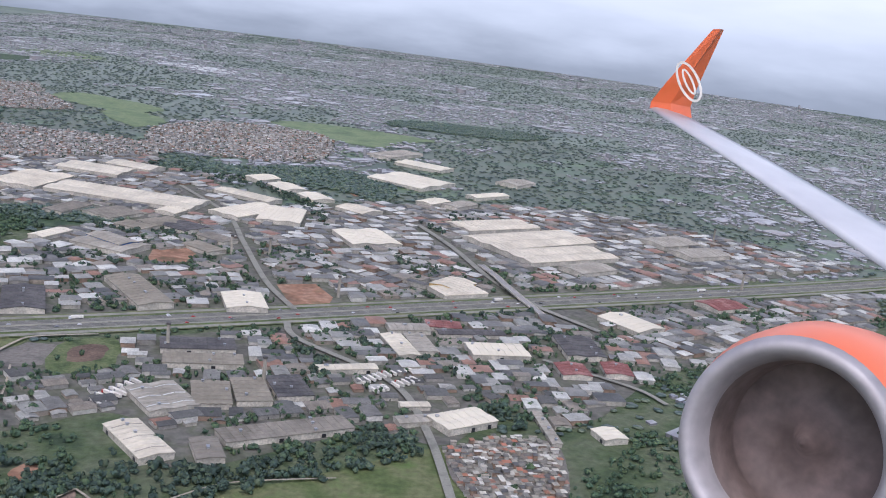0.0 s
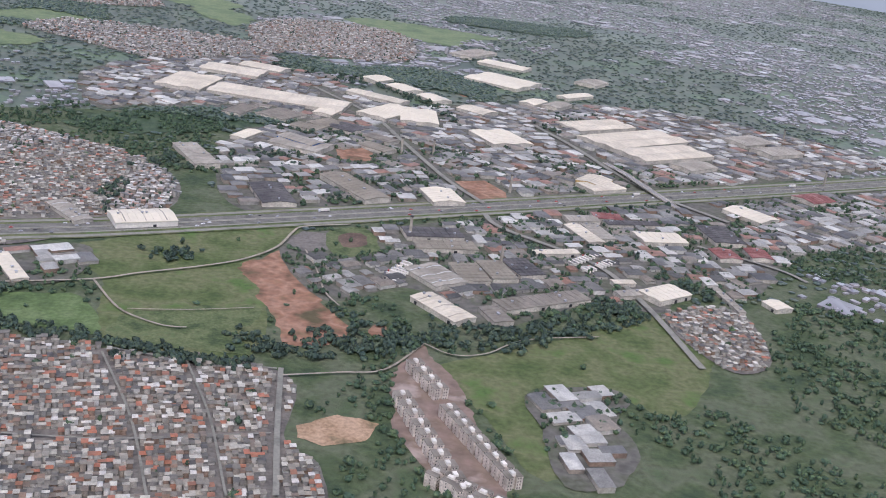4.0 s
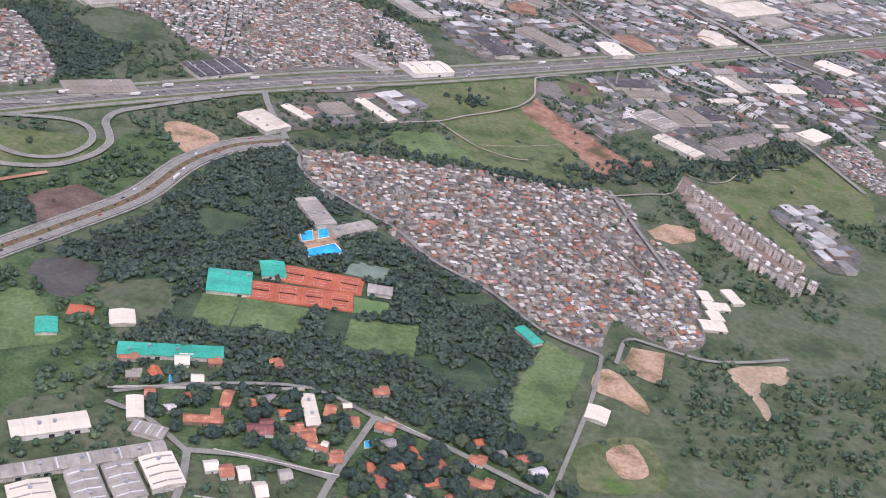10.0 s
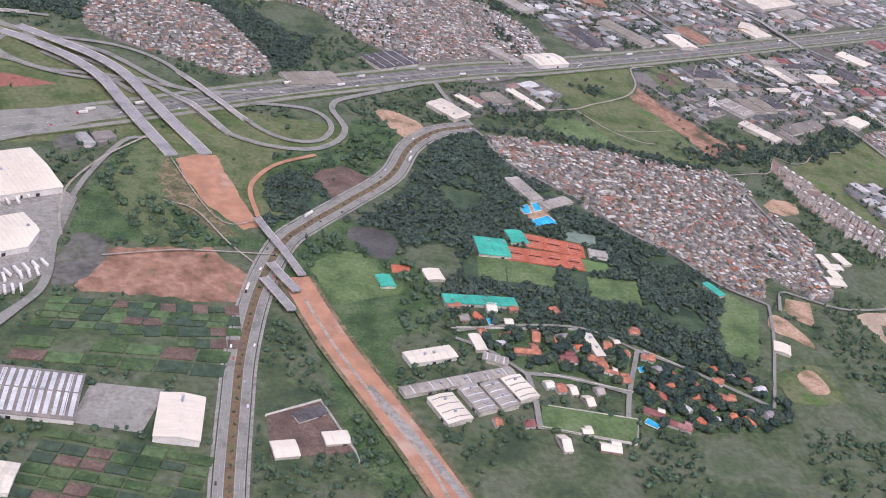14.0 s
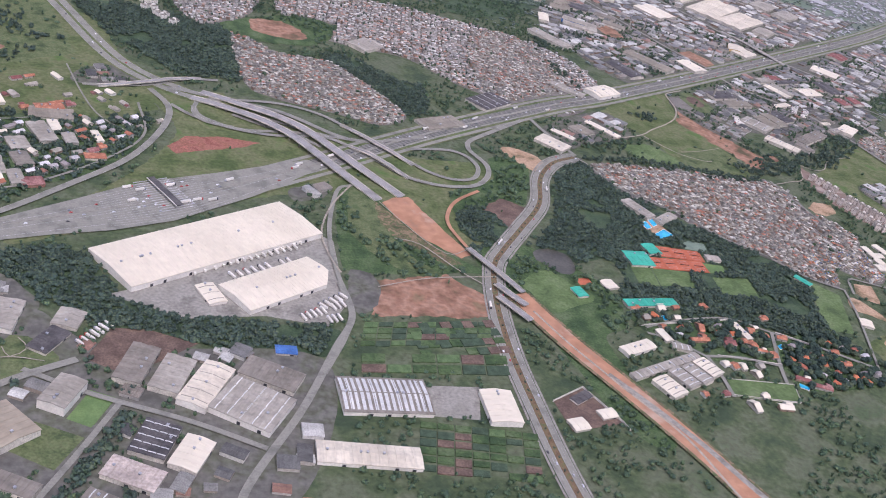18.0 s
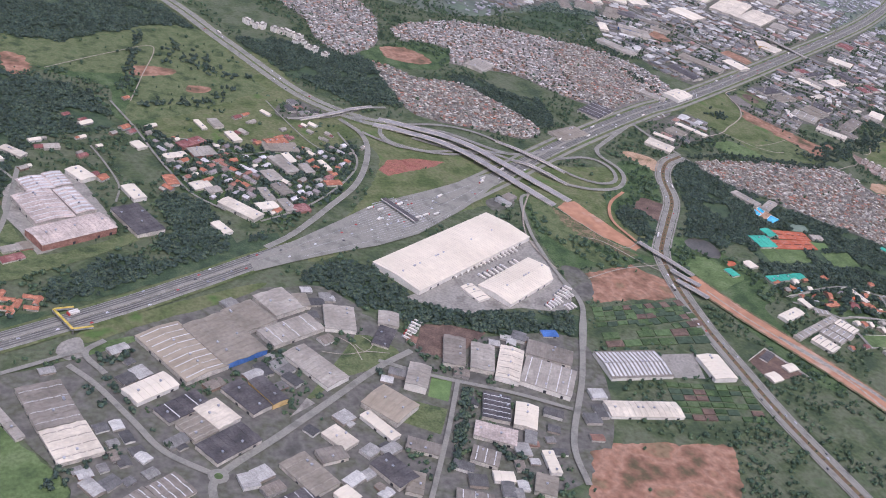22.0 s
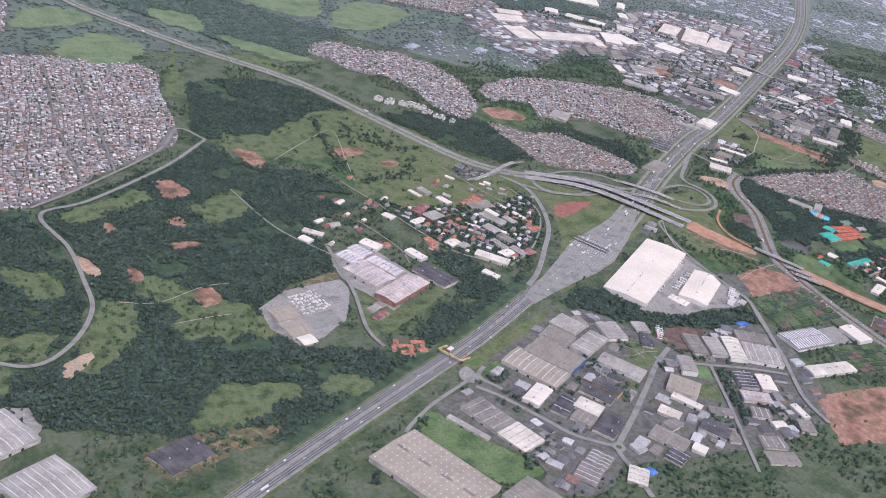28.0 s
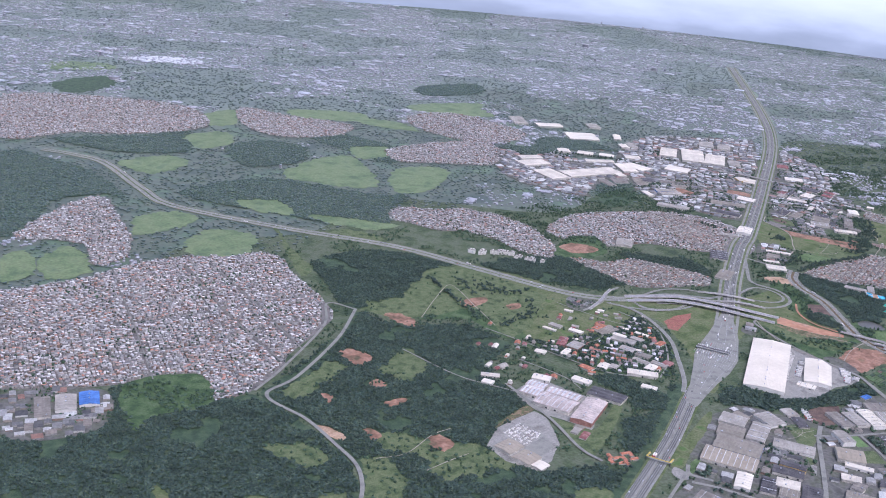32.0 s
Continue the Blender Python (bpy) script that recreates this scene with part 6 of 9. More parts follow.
warehouse(-371.5, 51.1, 5.8, 10.2, 17.8, 1.3, "white_roof", wall='white_wall', lights=3)
warehouse(-234.6, 25.5, 13.8, 4.8, 19.3, 1.8, "white_roof", wall='white_wall')
warehouse(-228.8, 16.0, 33.2, 3.3, 20.0, 1.5, "pale_roof", lights=6)
warehouse(-233.5, 5.0, 7.2, 9.6, 21.5, 2.0, "white_roof", lights=4)
warehouse(-225.5, 9.4, 5.6, 9.7, 22.7, 2.0, "pale_roof", lights=4)
warehouse(-219.3, 11.4, 5.5, 9.8, 23.5, 2.0, "pale_roof", lights=4)
warehouse(-213.1, 14.7, 6.0, 8.7, 22.7, 2.0, "white_roof", lights=4)
warehouse(-215.1, 52.4, 21.7, 4.2, 3.3, 1.6, "green_roof", bays=5)
warehouse(-241.4, 58.1, 4.3, 5.7, 10.2, 1.2, "green_roof")
warehouse(-226.6, 63.7, 5.3, 5.4, 10.4, 1.2, "white_roof")
warehouse(-204.5, 82.3, 10.2, 9.9, -0.3, 1.6, "green_roof", bays=2)
warehouse(-194.4, 90.0, 5.8, 7.1, 5.8, 1.4, "green_roof")
warehouse(-183.4, 122.5, 5.9, 15.2, 21.9, 1.8, "pale_roof", bays=2)
warehouse(-173.7, 115.4, 13.3, 4.6, 32.2, 1.6, "pale_roof")
warehouse(-185.9, 35.8, 2.8, 10.0, 8.0, 1.6, "white_roof")
warehouse(-220.1, 32.9, 3.1, 6.7, 8.0, 1.4, "white_roof")
warehouse(-216.8, 26.3, 6.7, 3.4, -17.9, 1.4, "pale_roof", lights=3)
warehouse(-419.6, -51.6, 10.9, 7.9, -25.5, 1.6, "grey_roof", bays=2, lights=3)
warehouse(-424.4, -60.6, 14.0, 7.8, -24.5, 1.6, "brown_roof", bays=2, lights=3)
warehouse(-463.5, -33.4, 15.2, 9.3, -65.6, 2.0, "brown_roof", bays=2, lights=3)
warehouse(-468.6, -43.1, 7.8, 9.6, -69.9, 1.6, "dark_roof", bays=3, lights=3)
warehouse(-511.4, -37.9, 9.4, 11.4, -58.7, 1.6, "grey_roof", bays=3, lights=4)
warehouse(-501.7, -33.0, 9.3, 9.4, -61.9, 1.6, "grey_roof", bays=2, lights=4)
warehouse(-493.6, -46.5, 7.7, 10.0, -48.3, 1.8, "cream_roof", bays=2, lights=3)
warehouse(-486.7, -46.1, 4.0, 4.2, -83.3, 1.2, "blue_roof")
warehouse(-412.4, 37.1, 7.2, 8.4, -21.7, 1.4, "pale_roof")
warehouse(-417.8, 27.2, 5.9, 11.5, -35.9, 1.4, "dark_roof", bays=2)
warehouse(-528.0, 4.8, 18.7, 12.6, -77.5, 2.2, "grey_roof", bays=3, lights=4)
warehouse(-524.0, -11.5, 13.7, 12.7, -76.3, 2.2, "cream_roof", bays=3, lights=4)
warehouse(-540.2, 1.1, 18.8, 2.7, -67.1, 1.4, "pale_roof")
warehouse(-414.3, 167.2, 8.7, 15.6, -90.9, 1.2, "brown_roof", bays=2)
warehouse(-526.5, 89.2, 4.7, 4.3, -75.3, 1.0, "brown_roof", wall="brick")
warehouse(-568.6, -17.5, 26.0, 40.6, 17.6, 3.0, "tan_roof", ridge=4, domes=(16, 8), ribs=False, label="very large tan logistics hall with dark ridge vents")
warehouse(-541.7, -41.4, 16.2, 16.4, -72.5, 2.2, "brown_roof", lights=6, bays=2)
warehouse(-706.0, 49.4, 32.0, 20.6, 19.0, 2.6, "pale_roof", bays=2, lights=8)
warehouse(-692.7, 21.6, 22.1, 21.3, 19.7, 2.6, "pale_roof", lights=8)
warehouse(-647.3, 22.7, 18.2, 12.9, 18.7, 1.0, "dark_roof")
warehouse(-148.3, 488.8, 30.4, 18.9, -10.8, 2.5, "cream_roof", bays=2)
warehouse(-135.1, 506.0, 23.8, 13.4, -19.3, 2.5, "cream_roof")
warehouse(-163.4, 449.0, 21.6, 32.7, -9.9, 2.5, "cream_roof", bays=2)
warehouse(-119.7, 438.3, 63.1, 21.7, -10.1, 2.5, "cream_roof", bays=2)
warehouse(-75.1, 465.5, 30.4, 9.9, -29.8, 2.5, "cream_roof")
warehouse(-69.6, 434.2, 15.7, 29.9, -30.3, 2.5, "white_roof", bays=2)
warehouse(-55.3, 432.1, 17.3, 27.4, 1.5, 2.5, "white_roof", bays=2)
warehouse(-77.0, 512.5, 12.4, 14.2, -37.1, 2.2, "white_roof")
warehouse(-62.0, 495.5, 16.3, 12.2, -53.9, 2.2, "white_roof")
warehouse(-47.0, 479.2, 15.3, 11.0, -54.2, 2.2, "white_roof")
warehouse(-26.1, 462.0, 16.0, 13.2, -39.3, 2.2, "cream_roof")
warehouse(-19.0, 408.1, 23.3, 20.1, -65.0, 2.5, "white_roof", bays=2)
warehouse(-102.4, 356.4, 21.4, 15.2, -22.4, 2.5, "pale_roof", bays=2)
warehouse(-124.8, 362.9, 6.2, 15.0, -20.5, 2.0, "white_roof")
warehouse(-137.5, 324.3, 27.8, 9.0, -62.3, 2.5, "pale_roof", bays=2)
warehouse(-79.2, 306.1, 30.6, 10.5, -56.0, 2.5, "brown_roof")
warehouse(-48.2, 306.7, 15.8, 11.8, -72.5, 2.5, "white_roof")
warehouse(-105.7, 287.4, 21.7, 11.2, -70.2, 2.2, "dark_roof")
warehouse(-95.7, 397.7, 10.7, 14.8, -36.9, 2.0, "brown_roof", bays=2)
warehouse(-72.9, 366.4, 14.5, 8.0, -38.6, 2.0, "brown_roof", bays=2)
warehouse(-71.6, 382.2, 13.9, 7.6, -34.9, 2.0, "grey_roof", bays=2)
warehouse(-97.0, 419.3, 9.1, 11.1, -16.4, 2.0, "white_roof")
warehouse(-115.6, 404.5, 14.7, 17.1, -31.5, 2.0, "grey_roof", bays=2)
warehouse(-102.4, 387.6, 12.9, 8.9, -23.7, 2.0, "brown_roof", bays=2)
warehouse(-133.0, 404.8, 8.7, 19.4, -16.6, 2.0, "grey_roof", bays=2)
warehouse(-85.9, 394.3, 12.9, 12.7, -32.6, 2.0, "dark_roof", bays=2)
warehouse(-23.1, 216.6, 29.1, 7.2, 30.3, 2.2, "grey_roof", bays=6)
warehouse(-37.1, 202.9, 10.0, 5.6, -68.5, 2.0, "grey_roof")
warehouse(15.0, 232.6, 8.7, 14.2, -53.1, 2.5, "white_roof", bays=2)
warehouse(5.9, 231.1, 4.1, 12.6, -65.8, 1.8, "pale_roof")
warehouse(3.9, 239.3, 2.9, 7.1, -74.4, 1.8, "cream_roof")
warehouse(-13.8, 259.7, 3.8, 15.5, -68.6, 2.0, "cream_roof")
warehouse(-1.2, 281.9, 17.9, 6.0, -70.0, 2.2, "cream_roof")
warehouse(4.4, 285.5, 15.3, 5.9, -73.0, 2.2, "pale_roof", bays=2)
warehouse(25.7, 286.4, 10.3, 16.4, -76.3, 2.4, "white_roof", bays=2)
warehouse(-48.9, 254.1, 7.3, 19.3, -77.3, 2.2, "brown_roof", bays=3)
warehouse(-52.6, 264.9, 8.8, 18.7, -75.4, 2.2, "dark_roof", bays=2)
warehouse(0.5, 299.1, 6.4, 12.0, -74.5, 2.0, "pale_roof")
warehouse(10.7, 305.6, 6.8, 10.3, -82.9, 2.0, "red_roof", bays=2)
warehouse(18.7, 300.9, 4.7, 20.4, -73.4, 1.8, "dark_roof")
warehouse(50.1, 298.0, 18.2, 11.5, -81.5, 2.2, "dark_roof", bays=2)
warehouse(45.9, 276.9, 9.6, 8.2, -80.0, 2.0, "red_roof")
warehouse(58.5, 281.2, 9.6, 7.6, -88.0, 2.0, "red_roof")
warehouse(49.3, 233.5, 6.5, 6.2, -67.3, 2.0, "white_roof")
warehouse(34.8, 234.3, 18.4, 2.3, -80.1, 1.4, "pale_roof")
warehouse(-42.5, 232.8, 14.0, 8.7, -76.2, 2.0, "brown_roof", bays=5)
warehouse(-34.2, 237.3, 14.7, 8.0, -72.9, 2.0, "brown_roof", bays=5)
warehouse(-26.0, 242.2, 13.5, 8.5, -67.3, 2.0, "dark_roof", bays=5)
warehouse(-51.2, 203.9, 7.4, 18.4, 38.0, 2.2, "cream_roof", lights=3)
warehouse(-52.4, 227.6, 11.6, 15.5, 35.7, 2.0, "pale_roof", lights=3, bays=2)
warehouse(-139.3, 248.3, 18.0, 11.4, 26.1, 3.0, "white_roof", wall='white_wall', lights=3)
warehouse(-5.6, 551.4, 31.5, 33.8, 56.5, 2.5, "white_roof", bays=2)
warehouse(32.5, 459.3, 38.8, 17.6, 35.6, 2.5, "cream_roof", bays=2)
warehouse(47.4, 438.0, 54.7, 23.4, 38.3, 2.5, "cream_roof", bays=2)
warehouse(57.0, 416.1, 44.9, 20.4, 34.0, 2.5, "cream_roof", bays=2)
warehouse(110.8, 465.8, 23.5, 15.7, 37.8, 2.5, "pale_roof")
warehouse(120.7, 448.8, 24.2, 14.2, 33.6, 2.5, "pale_roof")
warehouse(15.5, 345.6, 16.6, 11.3, 31.0, 2.2, "cream_roof", bays=3)
warehouse(70.7, 329.3, 12.5, 17.5, 38.3, 2.2, "white_roof")
warehouse(108.8, 365.5, 14.8, 11.5, 32.9, 2.0, "red_roof")
warehouse(-103.0, 361.0, 17.5, 8.5, -35.0, 3.2, "pale_roof", wall="blue_roof", label="long pale hall with blue walls")
warehouse(14.0, 353.0, 13.5, 10.5, 58.0, 2.4, "cream_roof", wall="yellow_wall", label="hall with bright yellow walls")
warehouse(6.0, 499.8, 16.0, 9.0, 57.0, 2.4, "white_roof")
warehouse(18.5, 499.2, 18.0, 9.5, 57.0, 2.4, "pale_roof")
warehouse(33.0, 532.0, 24.0, 8.0, 45.0, 2.4, "white_roof")
warehouse(0.0, 607.0, 30.0, 16.0, -28.0, 2.4, "white_roof", bays=2)
warehouse(-17.8, 639.0, 36.0, 16.0, 58.0, 2.4, "pale_roof", bays=2)
warehouse(50.6, 582.6, 20.0, 14.0, 56.0, 2.4, "pale_roof")
warehouse(66.0, 398.0, 20.0, 12.0, 40.0, 2.2, "pale_roof")
warehouse(-168.2, 85.2, 6.0, 4.0, -8.0, 1.4, "pale_roof", label="low pale club house beside courts")
warehouse(-519.0, 130.3, 10.7, 10.2, -69.5, 2.6, "pink_roof", lights=5, strip=.5)
warehouse(-511.0, 134.2, 10.9, 7.3, -71.5, 2.6, "pink_roof", lights=5, strip=.5)
warehouse(-518.0, 113.5, 20.7, 14.5, -71.3, 3.0, "pink_roof", lights=7, label="broad factory hall with a pinkish sheet roof and dark vents")
warehouse(-506.8, 118.2, 18.5, 7.8, -70.1, 2.8, "pink_roof", lights=7, strip=.55)
warehouse(-510.4, 96.9, 28.6, 11.5, 23.4, 4.0, "pink_roof", label="large factory hall with a plain pinkish roof and brick base", wall="brick")
warehouse(-486.4, 104.8, 19.8, 11.1, -70.4, 2.6, "dark_roof", bays=3)
warehouse(-501.8, 139.6, 10.0, 6.6, -60.0, 2.2, "white_roof", label="white vaulted store among trees", wall="white_wall")
warehouse(-484.2, 125.4, 10.7, 5.3, -73.0, 2.2, "white_roof", label="white vaulted store beside a dark hall", wall="white_wall")
warehouse(-572.9, 93.8, 11.2, 10.1, 6.0, 2.2, "tan_roof")
warehouse(-573.1, 81.5, 10.7, 10.2, 8.5, 2.2, "tan_roof")
warehouse(-572.2, 73.4, 6.9, 6.4, 7.8, 1.4, "white_roof")
warehouse(-531.1, 87.4, 6.6, 3.6, 20.0, 1.4, "pale_roof")
warehouse(-531.2, 81.5, 7.9, 3.5, 22.5, 1.4, "red_roof")
warehouse(-445.1, 186.8, 8.8, 2.4, -74.9, 1.4, "white_roof")
warehouse(-438.0, 188.4, 8.0, 4.5, -77.0, 1.8, "pale_roof", bays=2)
warehouse(-433.2, 175.5, 8.9, 4.2, -75.2, 1.8, "white_roof")
warehouse(-453.3, 168.4, 12.7, 5.3, 31.5, 2.2, "red_roof", bays=2, wall="brick")
warehouse(-450.4, 160.4, 10.4, 7.8, 14.7, 2.0, "pale_roof", bays=4, wall="brick")
warehouse(-462.4, 157.2, 10.1, 4.1, 16.9, 1.4, "white_roof")
warehouse(-475.4, 165.6, 6.2, 4.5, -65.6, 1.4, "white_roof")
warehouse(-417.6, 150.4, 15.3, 6.5, -70.6, 2.0, "pale_roof", bays=2)
warehouse(-413.3, 156.5, 8.6, 3.6, -77.3, 1.6, "white_roof", wall="white_wall")
warehouse(-408.4, 146.8, 8.1, 4.3, -79.4, 1.8, "pale_roof")
warehouse(-398.8, 150.9, 8.6, 2.6, -76.5, 1.2, "white_roof", wall="white_wall")
warehouse(-445.9, 112.6, 17.4, 6.6, -51.8, 2.4, "cream_roof", label="long curved pale hall beside a lane")
warehouse(-434.7, 115.3, 8.4, 5.4, 12.6, 1.8, "white_roof", wall="white_wall")
warehouse(-426.2, 115.7, 9.7, 4.5, -78.5, 1.8, "pale_roof")
warehouse(-421.2, 113.7, 6.9, 5.5, 13.5, 1.6, "red_roof", wall="brick")
warehouse(-456.5, 99.3, 8.6, 4.0, -66.1, 1.6, "white_roof", wall="white_wall")
warehouse(-425.7, 140.3, 9.1, 6.7, -74.2, 1.8, "pale_roof", bays=2)
warehouse(-424.4, 128.8, 9.4, 5.7, -72.8, 1.8, "grey_roof")
warehouse(-432.1, 124.6, 10.6, 3.9, -80.7, 1.6, "pale_roof", wall="white_wall")
warehouse(-414.9, 172.4, 10.3, 5.3, 13.0, 1.4, "tile_roof")
warehouse(-400.4, 135.0, 7.2, 3.9, 7.1, 1.4, "tile_roof")
warehouse(-468.1, 135.9, 7.8, 4.7, -82.0, 1.4, "tile_roof")
warehouse(-457.3, 132.2, 8.1, 5.8, 20.2, 1.4, "cream_roof")
warehouse(-453.0, 128.4, 6.2, 4.7, 14.5, 1.4, "pale_roof")
warehouse(-524.3, 157.8, 10.3, 4.1, -45.3, 1.6, "cream_roof")
warehouse(-531.4, 152.1, 6.1, 4.6, -65.5, 1.8, "white_roof", wall="white_wall")
warehouse(-486.9, 25.1, 26.5, 15.8, -65.7, 2.6, "tan_roof", lights=9)
warehouse(-472.4, 29.9, 23.3, 16.4, -66.9, 3.2, "brown_roof", bays=2, label="broad brown hall with a blue band under its roof", wall="blue_roof")
warehouse(-461.2, 41.9, 13.6, 13.0, -63.7, 2.6, "brown_roof", bays=3)
warehouse(-448.8, 49.0, 13.3, 12.3, -68.6, 2.6, "pale_roof", bays=2)
warehouse(-440.7, 49.5, 7.7, 5.0, 86.7, 2.4, "brown_roof")
warehouse(-449.4, 33.0, 21.3, 9.5, 22.5, 2.6, "pale_roof", bays=2, lights=3)
warehouse(-430.4, 38.2, 14.1, 10.6, 75.3, 2.4, "pale_roof", bays=2, wall="white_wall")
warehouse(-499.5, 8.7, 14.9, 7.5, 27.0, 2.6, "white_roof", wall="white_wall")
warehouse(-446.9, 13.5, 20.6, 9.6, -62.7, 2.4, "pale_roof", wall="white_wall")
warehouse(-492.1, -0.6, 15.3, 7.3, 27.6, 2.2, "dark_roof", bays=5, lights=2)
warehouse(-483.0, -5.3, 10.9, 8.5, -61.9, 2.4, "cream_roof", bays=2, wall="white_wall")
warehouse(-472.5, 1.1, 14.7, 7.8, -62.9, 2.4, "dark_roof")
warehouse(-465.6, 2.6, 12.6, 5.6, -68.1, 3.4, "dark_roof", label="dark-roofed block with yellow walls", wall="yellow_wall")
warehouse(-490.0, -10.4, 9.3, 8.1, -63.8, 2.2, "brown_roof", bays=2, lights=4)
warehouse(-482.6, -17.9, 16.6, 9.3, 27.7, 2.4, "dark_roof", bays=2)
warehouse(-396.1, 16.2, 16.5, 7.5, 65.6, 2.6, "grey_roof", bays=2)
warehouse(-387.2, 11.8, 15.3, 8.1, 64.3, 2.4, "pale_roof", bays=2)
warehouse(-379.0, 6.9, 19.1, 8.3, 58.0, 2.8, "cream_roof", lights=5, wall="white_wall")
warehouse(-360.3, 11.7, 16.5, 9.1, -33.0, 2.2, "grey_roof", bays=4)
warehouse(-367.9, -1.3, 17.9, 15.9, -36.6, 2.8, "pale_roof", bays=4, lights=5, wall="white_wall")
warehouse(-415.1, 3.6, 11.9, 7.2, 60.0, 4.0, "pale_roof", label="tall pale block beside a green court", wall="white_wall")
warehouse(-429.4, -8.2, 13.7, 12.6, -54.6, 3.0, "tan_roof", label="broad tan hall with a low hipped roof")
warehouse(-435.9, -16.7, 13.5, 4.0, -64.6, 2.0, "white_roof", wall="white_wall")
warehouse(-394.1, -13.6, 12.8, 9.1, 63.8, 2.2, "dark_roof", bays=4, lights=5)
warehouse(-385.9, -19.2, 12.0, 7.4, 59.3, 2.2, "white_roof")
warehouse(-400.2, -25.5, 13.5, 7.4, -30.7, 2.2, "pink_roof", bays=3, label="low shed with faded red and white roof bays")
warehouse(-408.3, -34.9, 8.6, 6.9, -33.7, 2.4, "grey_roof", bays=2, lights=3)
warehouse(-406.3, -43.8, 6.4, 4.2, -14.9, 1.8, "white_roof", wall="white_wall")
warehouse(-387.8, -40.5, 9.8, 3.6, 79.3, 2.0, "white_roof", wall="white_wall")
warehouse(-394.7, -49.5, 8.4, 6.7, 57.7, 2.2, "brown_roof", bays=3)
warehouse(-450.0, -20.1, 9.3, 6.3, -60.5, 2.0, "cream_roof", bays=4)
warehouse(-454.7, -26.7, 8.3, 5.7, 8.6, 2.0, "grey_roof", bays=2)
warehouse(-455.6, -43.2, 5.7, 5.3, -62.2, 2.0, "white_roof", wall="white_wall")
warehouse(-438.9, -36.2, 12.2, 8.1, -64.5, 2.4, "dark_roof")
warehouse(-425.9, -27.6, 10.2, 5.1, -31.7, 2.0, "grey_roof", bays=2)
warehouse(-434.3, -41.9, 8.9, 4.9, 61.4, 2.0, "brown_roof", bays=2)
warehouse(-198.8, 179.9, 9.9, 14.5, 39.5, 2.0, "cream_roof", bays=2)
warehouse(-188.5, 190.8, 3.6, 11.8, 41.5, 1.6, "white_roof")
warehouse(-175.2, 197.8, 9.6, 9.7, 26.0, 1.6, "brown_roof", bays=2)
warehouse(-161.9, 201.4, 4.1, 18.9, 33.7, 1.6, "white_roof")
warehouse(-160.4, 247.7, 5.7, 18.8, 41.2, 2.0, "pale_roof", lights=3)
warehouse(-216.0, 220.4, 20.8, 13.1, 33.7, 2.2, "dark_roof", lights=4, bays=4)
warehouse(-77.6, 98.9, 3.3, 4.7, 3.3, 1.2, "white_roof")
warehouse(-77.7, 93.7, 3.3, 4.4, 11.1, 1.2, "white_roof")
warehouse(-78.2, 88.8, 3.8, 4.5, 4.3, 1.2, "white_roof")
warehouse(-80.6, 84.0, 6.7, 4.7, -0.2, 1.2, "white_roof")
warehouse(-69.1, 99.8, 3.6, 7.1, 11.5, 1.2, "white_roof")
warehouse(-74.4, 94.0, 3.8, 3.5, 1.0, 1.2, "white_roof")
warehouse(-132.8, 71.3, 3.0, 7.4, 28.6, 1.2, "green_roof")
warehouse(-122.7, 42.4, 4.9, 5.2, -25.0, 1.2, "white_roof")
warehouse(-263.3, 276.8, 16.0, 12.6, 37.5, 1.9, "pale_roof")
warehouse(-250.7, 191.1, 21.9, 10.4, 22.3, 1.4, "brown_roof", bays=2)
warehouse(-719.1, 241.3, 9.4, 13.6, -23.4, 2.5, "blue_roof", wall='white_wall')
warehouse(-730.3, 242.9, 9.7, 16.3, -23.9, 2.5, "pale_roof", wall='white_wall')
warehouse(-741.4, 244.3, 7.3, 20.7, -21.6, 2.2, "grey_roof", bays=2)

# ---- bridges, toll station ----
def bridge(name, pts, width, top, label, ends=0.35, piers=6.0):
    """A raised deck on piers, with parapets; the deck climbs at both ends."""
    line = smooth_line(pts, 2.0)
    n = len(line)
    u = np.linspace(0, 1, n)
    lift = 0.35 + (top - 0.35) * np.clip(np.minimum(u / ends, (1 - u) / ends), 0, 1) if ends else np.full(n, top)
    stamp(line, width / 2 + 0.5)
    th = empty(name, line[n // 2][0], line[n // 2][1], 0, 0, label, "bridge")
    org = line[n // 2]
    loc = line - org
    bm = bmesh.new()
    ribbon_mesh(bm, loc, 0, width, 0, lift)
    ribbon_mesh(bm, loc[::-1], 0, width, -0.3, lift[::-1])
    part("deck", bm, M["bridge_deck"], th)
    for sgn in (-1, 1):
        bm = bmesh.new()
        a = shifted(loc, sgn * width / 2)
        b = shifted(loc, sgn * (width / 2 + 0.12))
        rows = [[bm.verts.new((*p, h + z)) for p, h in zip(q, lift)] for q, z in ((a, -.32), (a, .25), (b, .25), (b, -.32))]
        for i in range(n - 1):
            for r in range(3):
                bm.faces.new((rows[r][i], rows[r][i + 1], rows[r + 1][i + 1], rows[r + 1][i]))
        part("parapet", bm, M["wall"], th)
    if piers:
        bm = bmesh.new()
        box(bm, -.25, -.25, 0, .25, .25, 1.0)
        me = bpy.data.meshes.new("pier")
        bm.to_mesh(me)
        bm.free()
        me.materials.append(M["concrete"])
        for i in range(2, n - 2, max(1, int(piers / 2))):
            if lift[i] > 0.9:
                for off in (-.3, .3):
                    p = shifted(loc, off * width)[i]
                    share("pier", me, th, Matrix.Translation((*p, 0)) @ Matrix.Diagonal((1, 1, lift[i] - .3, 1)))
    return line


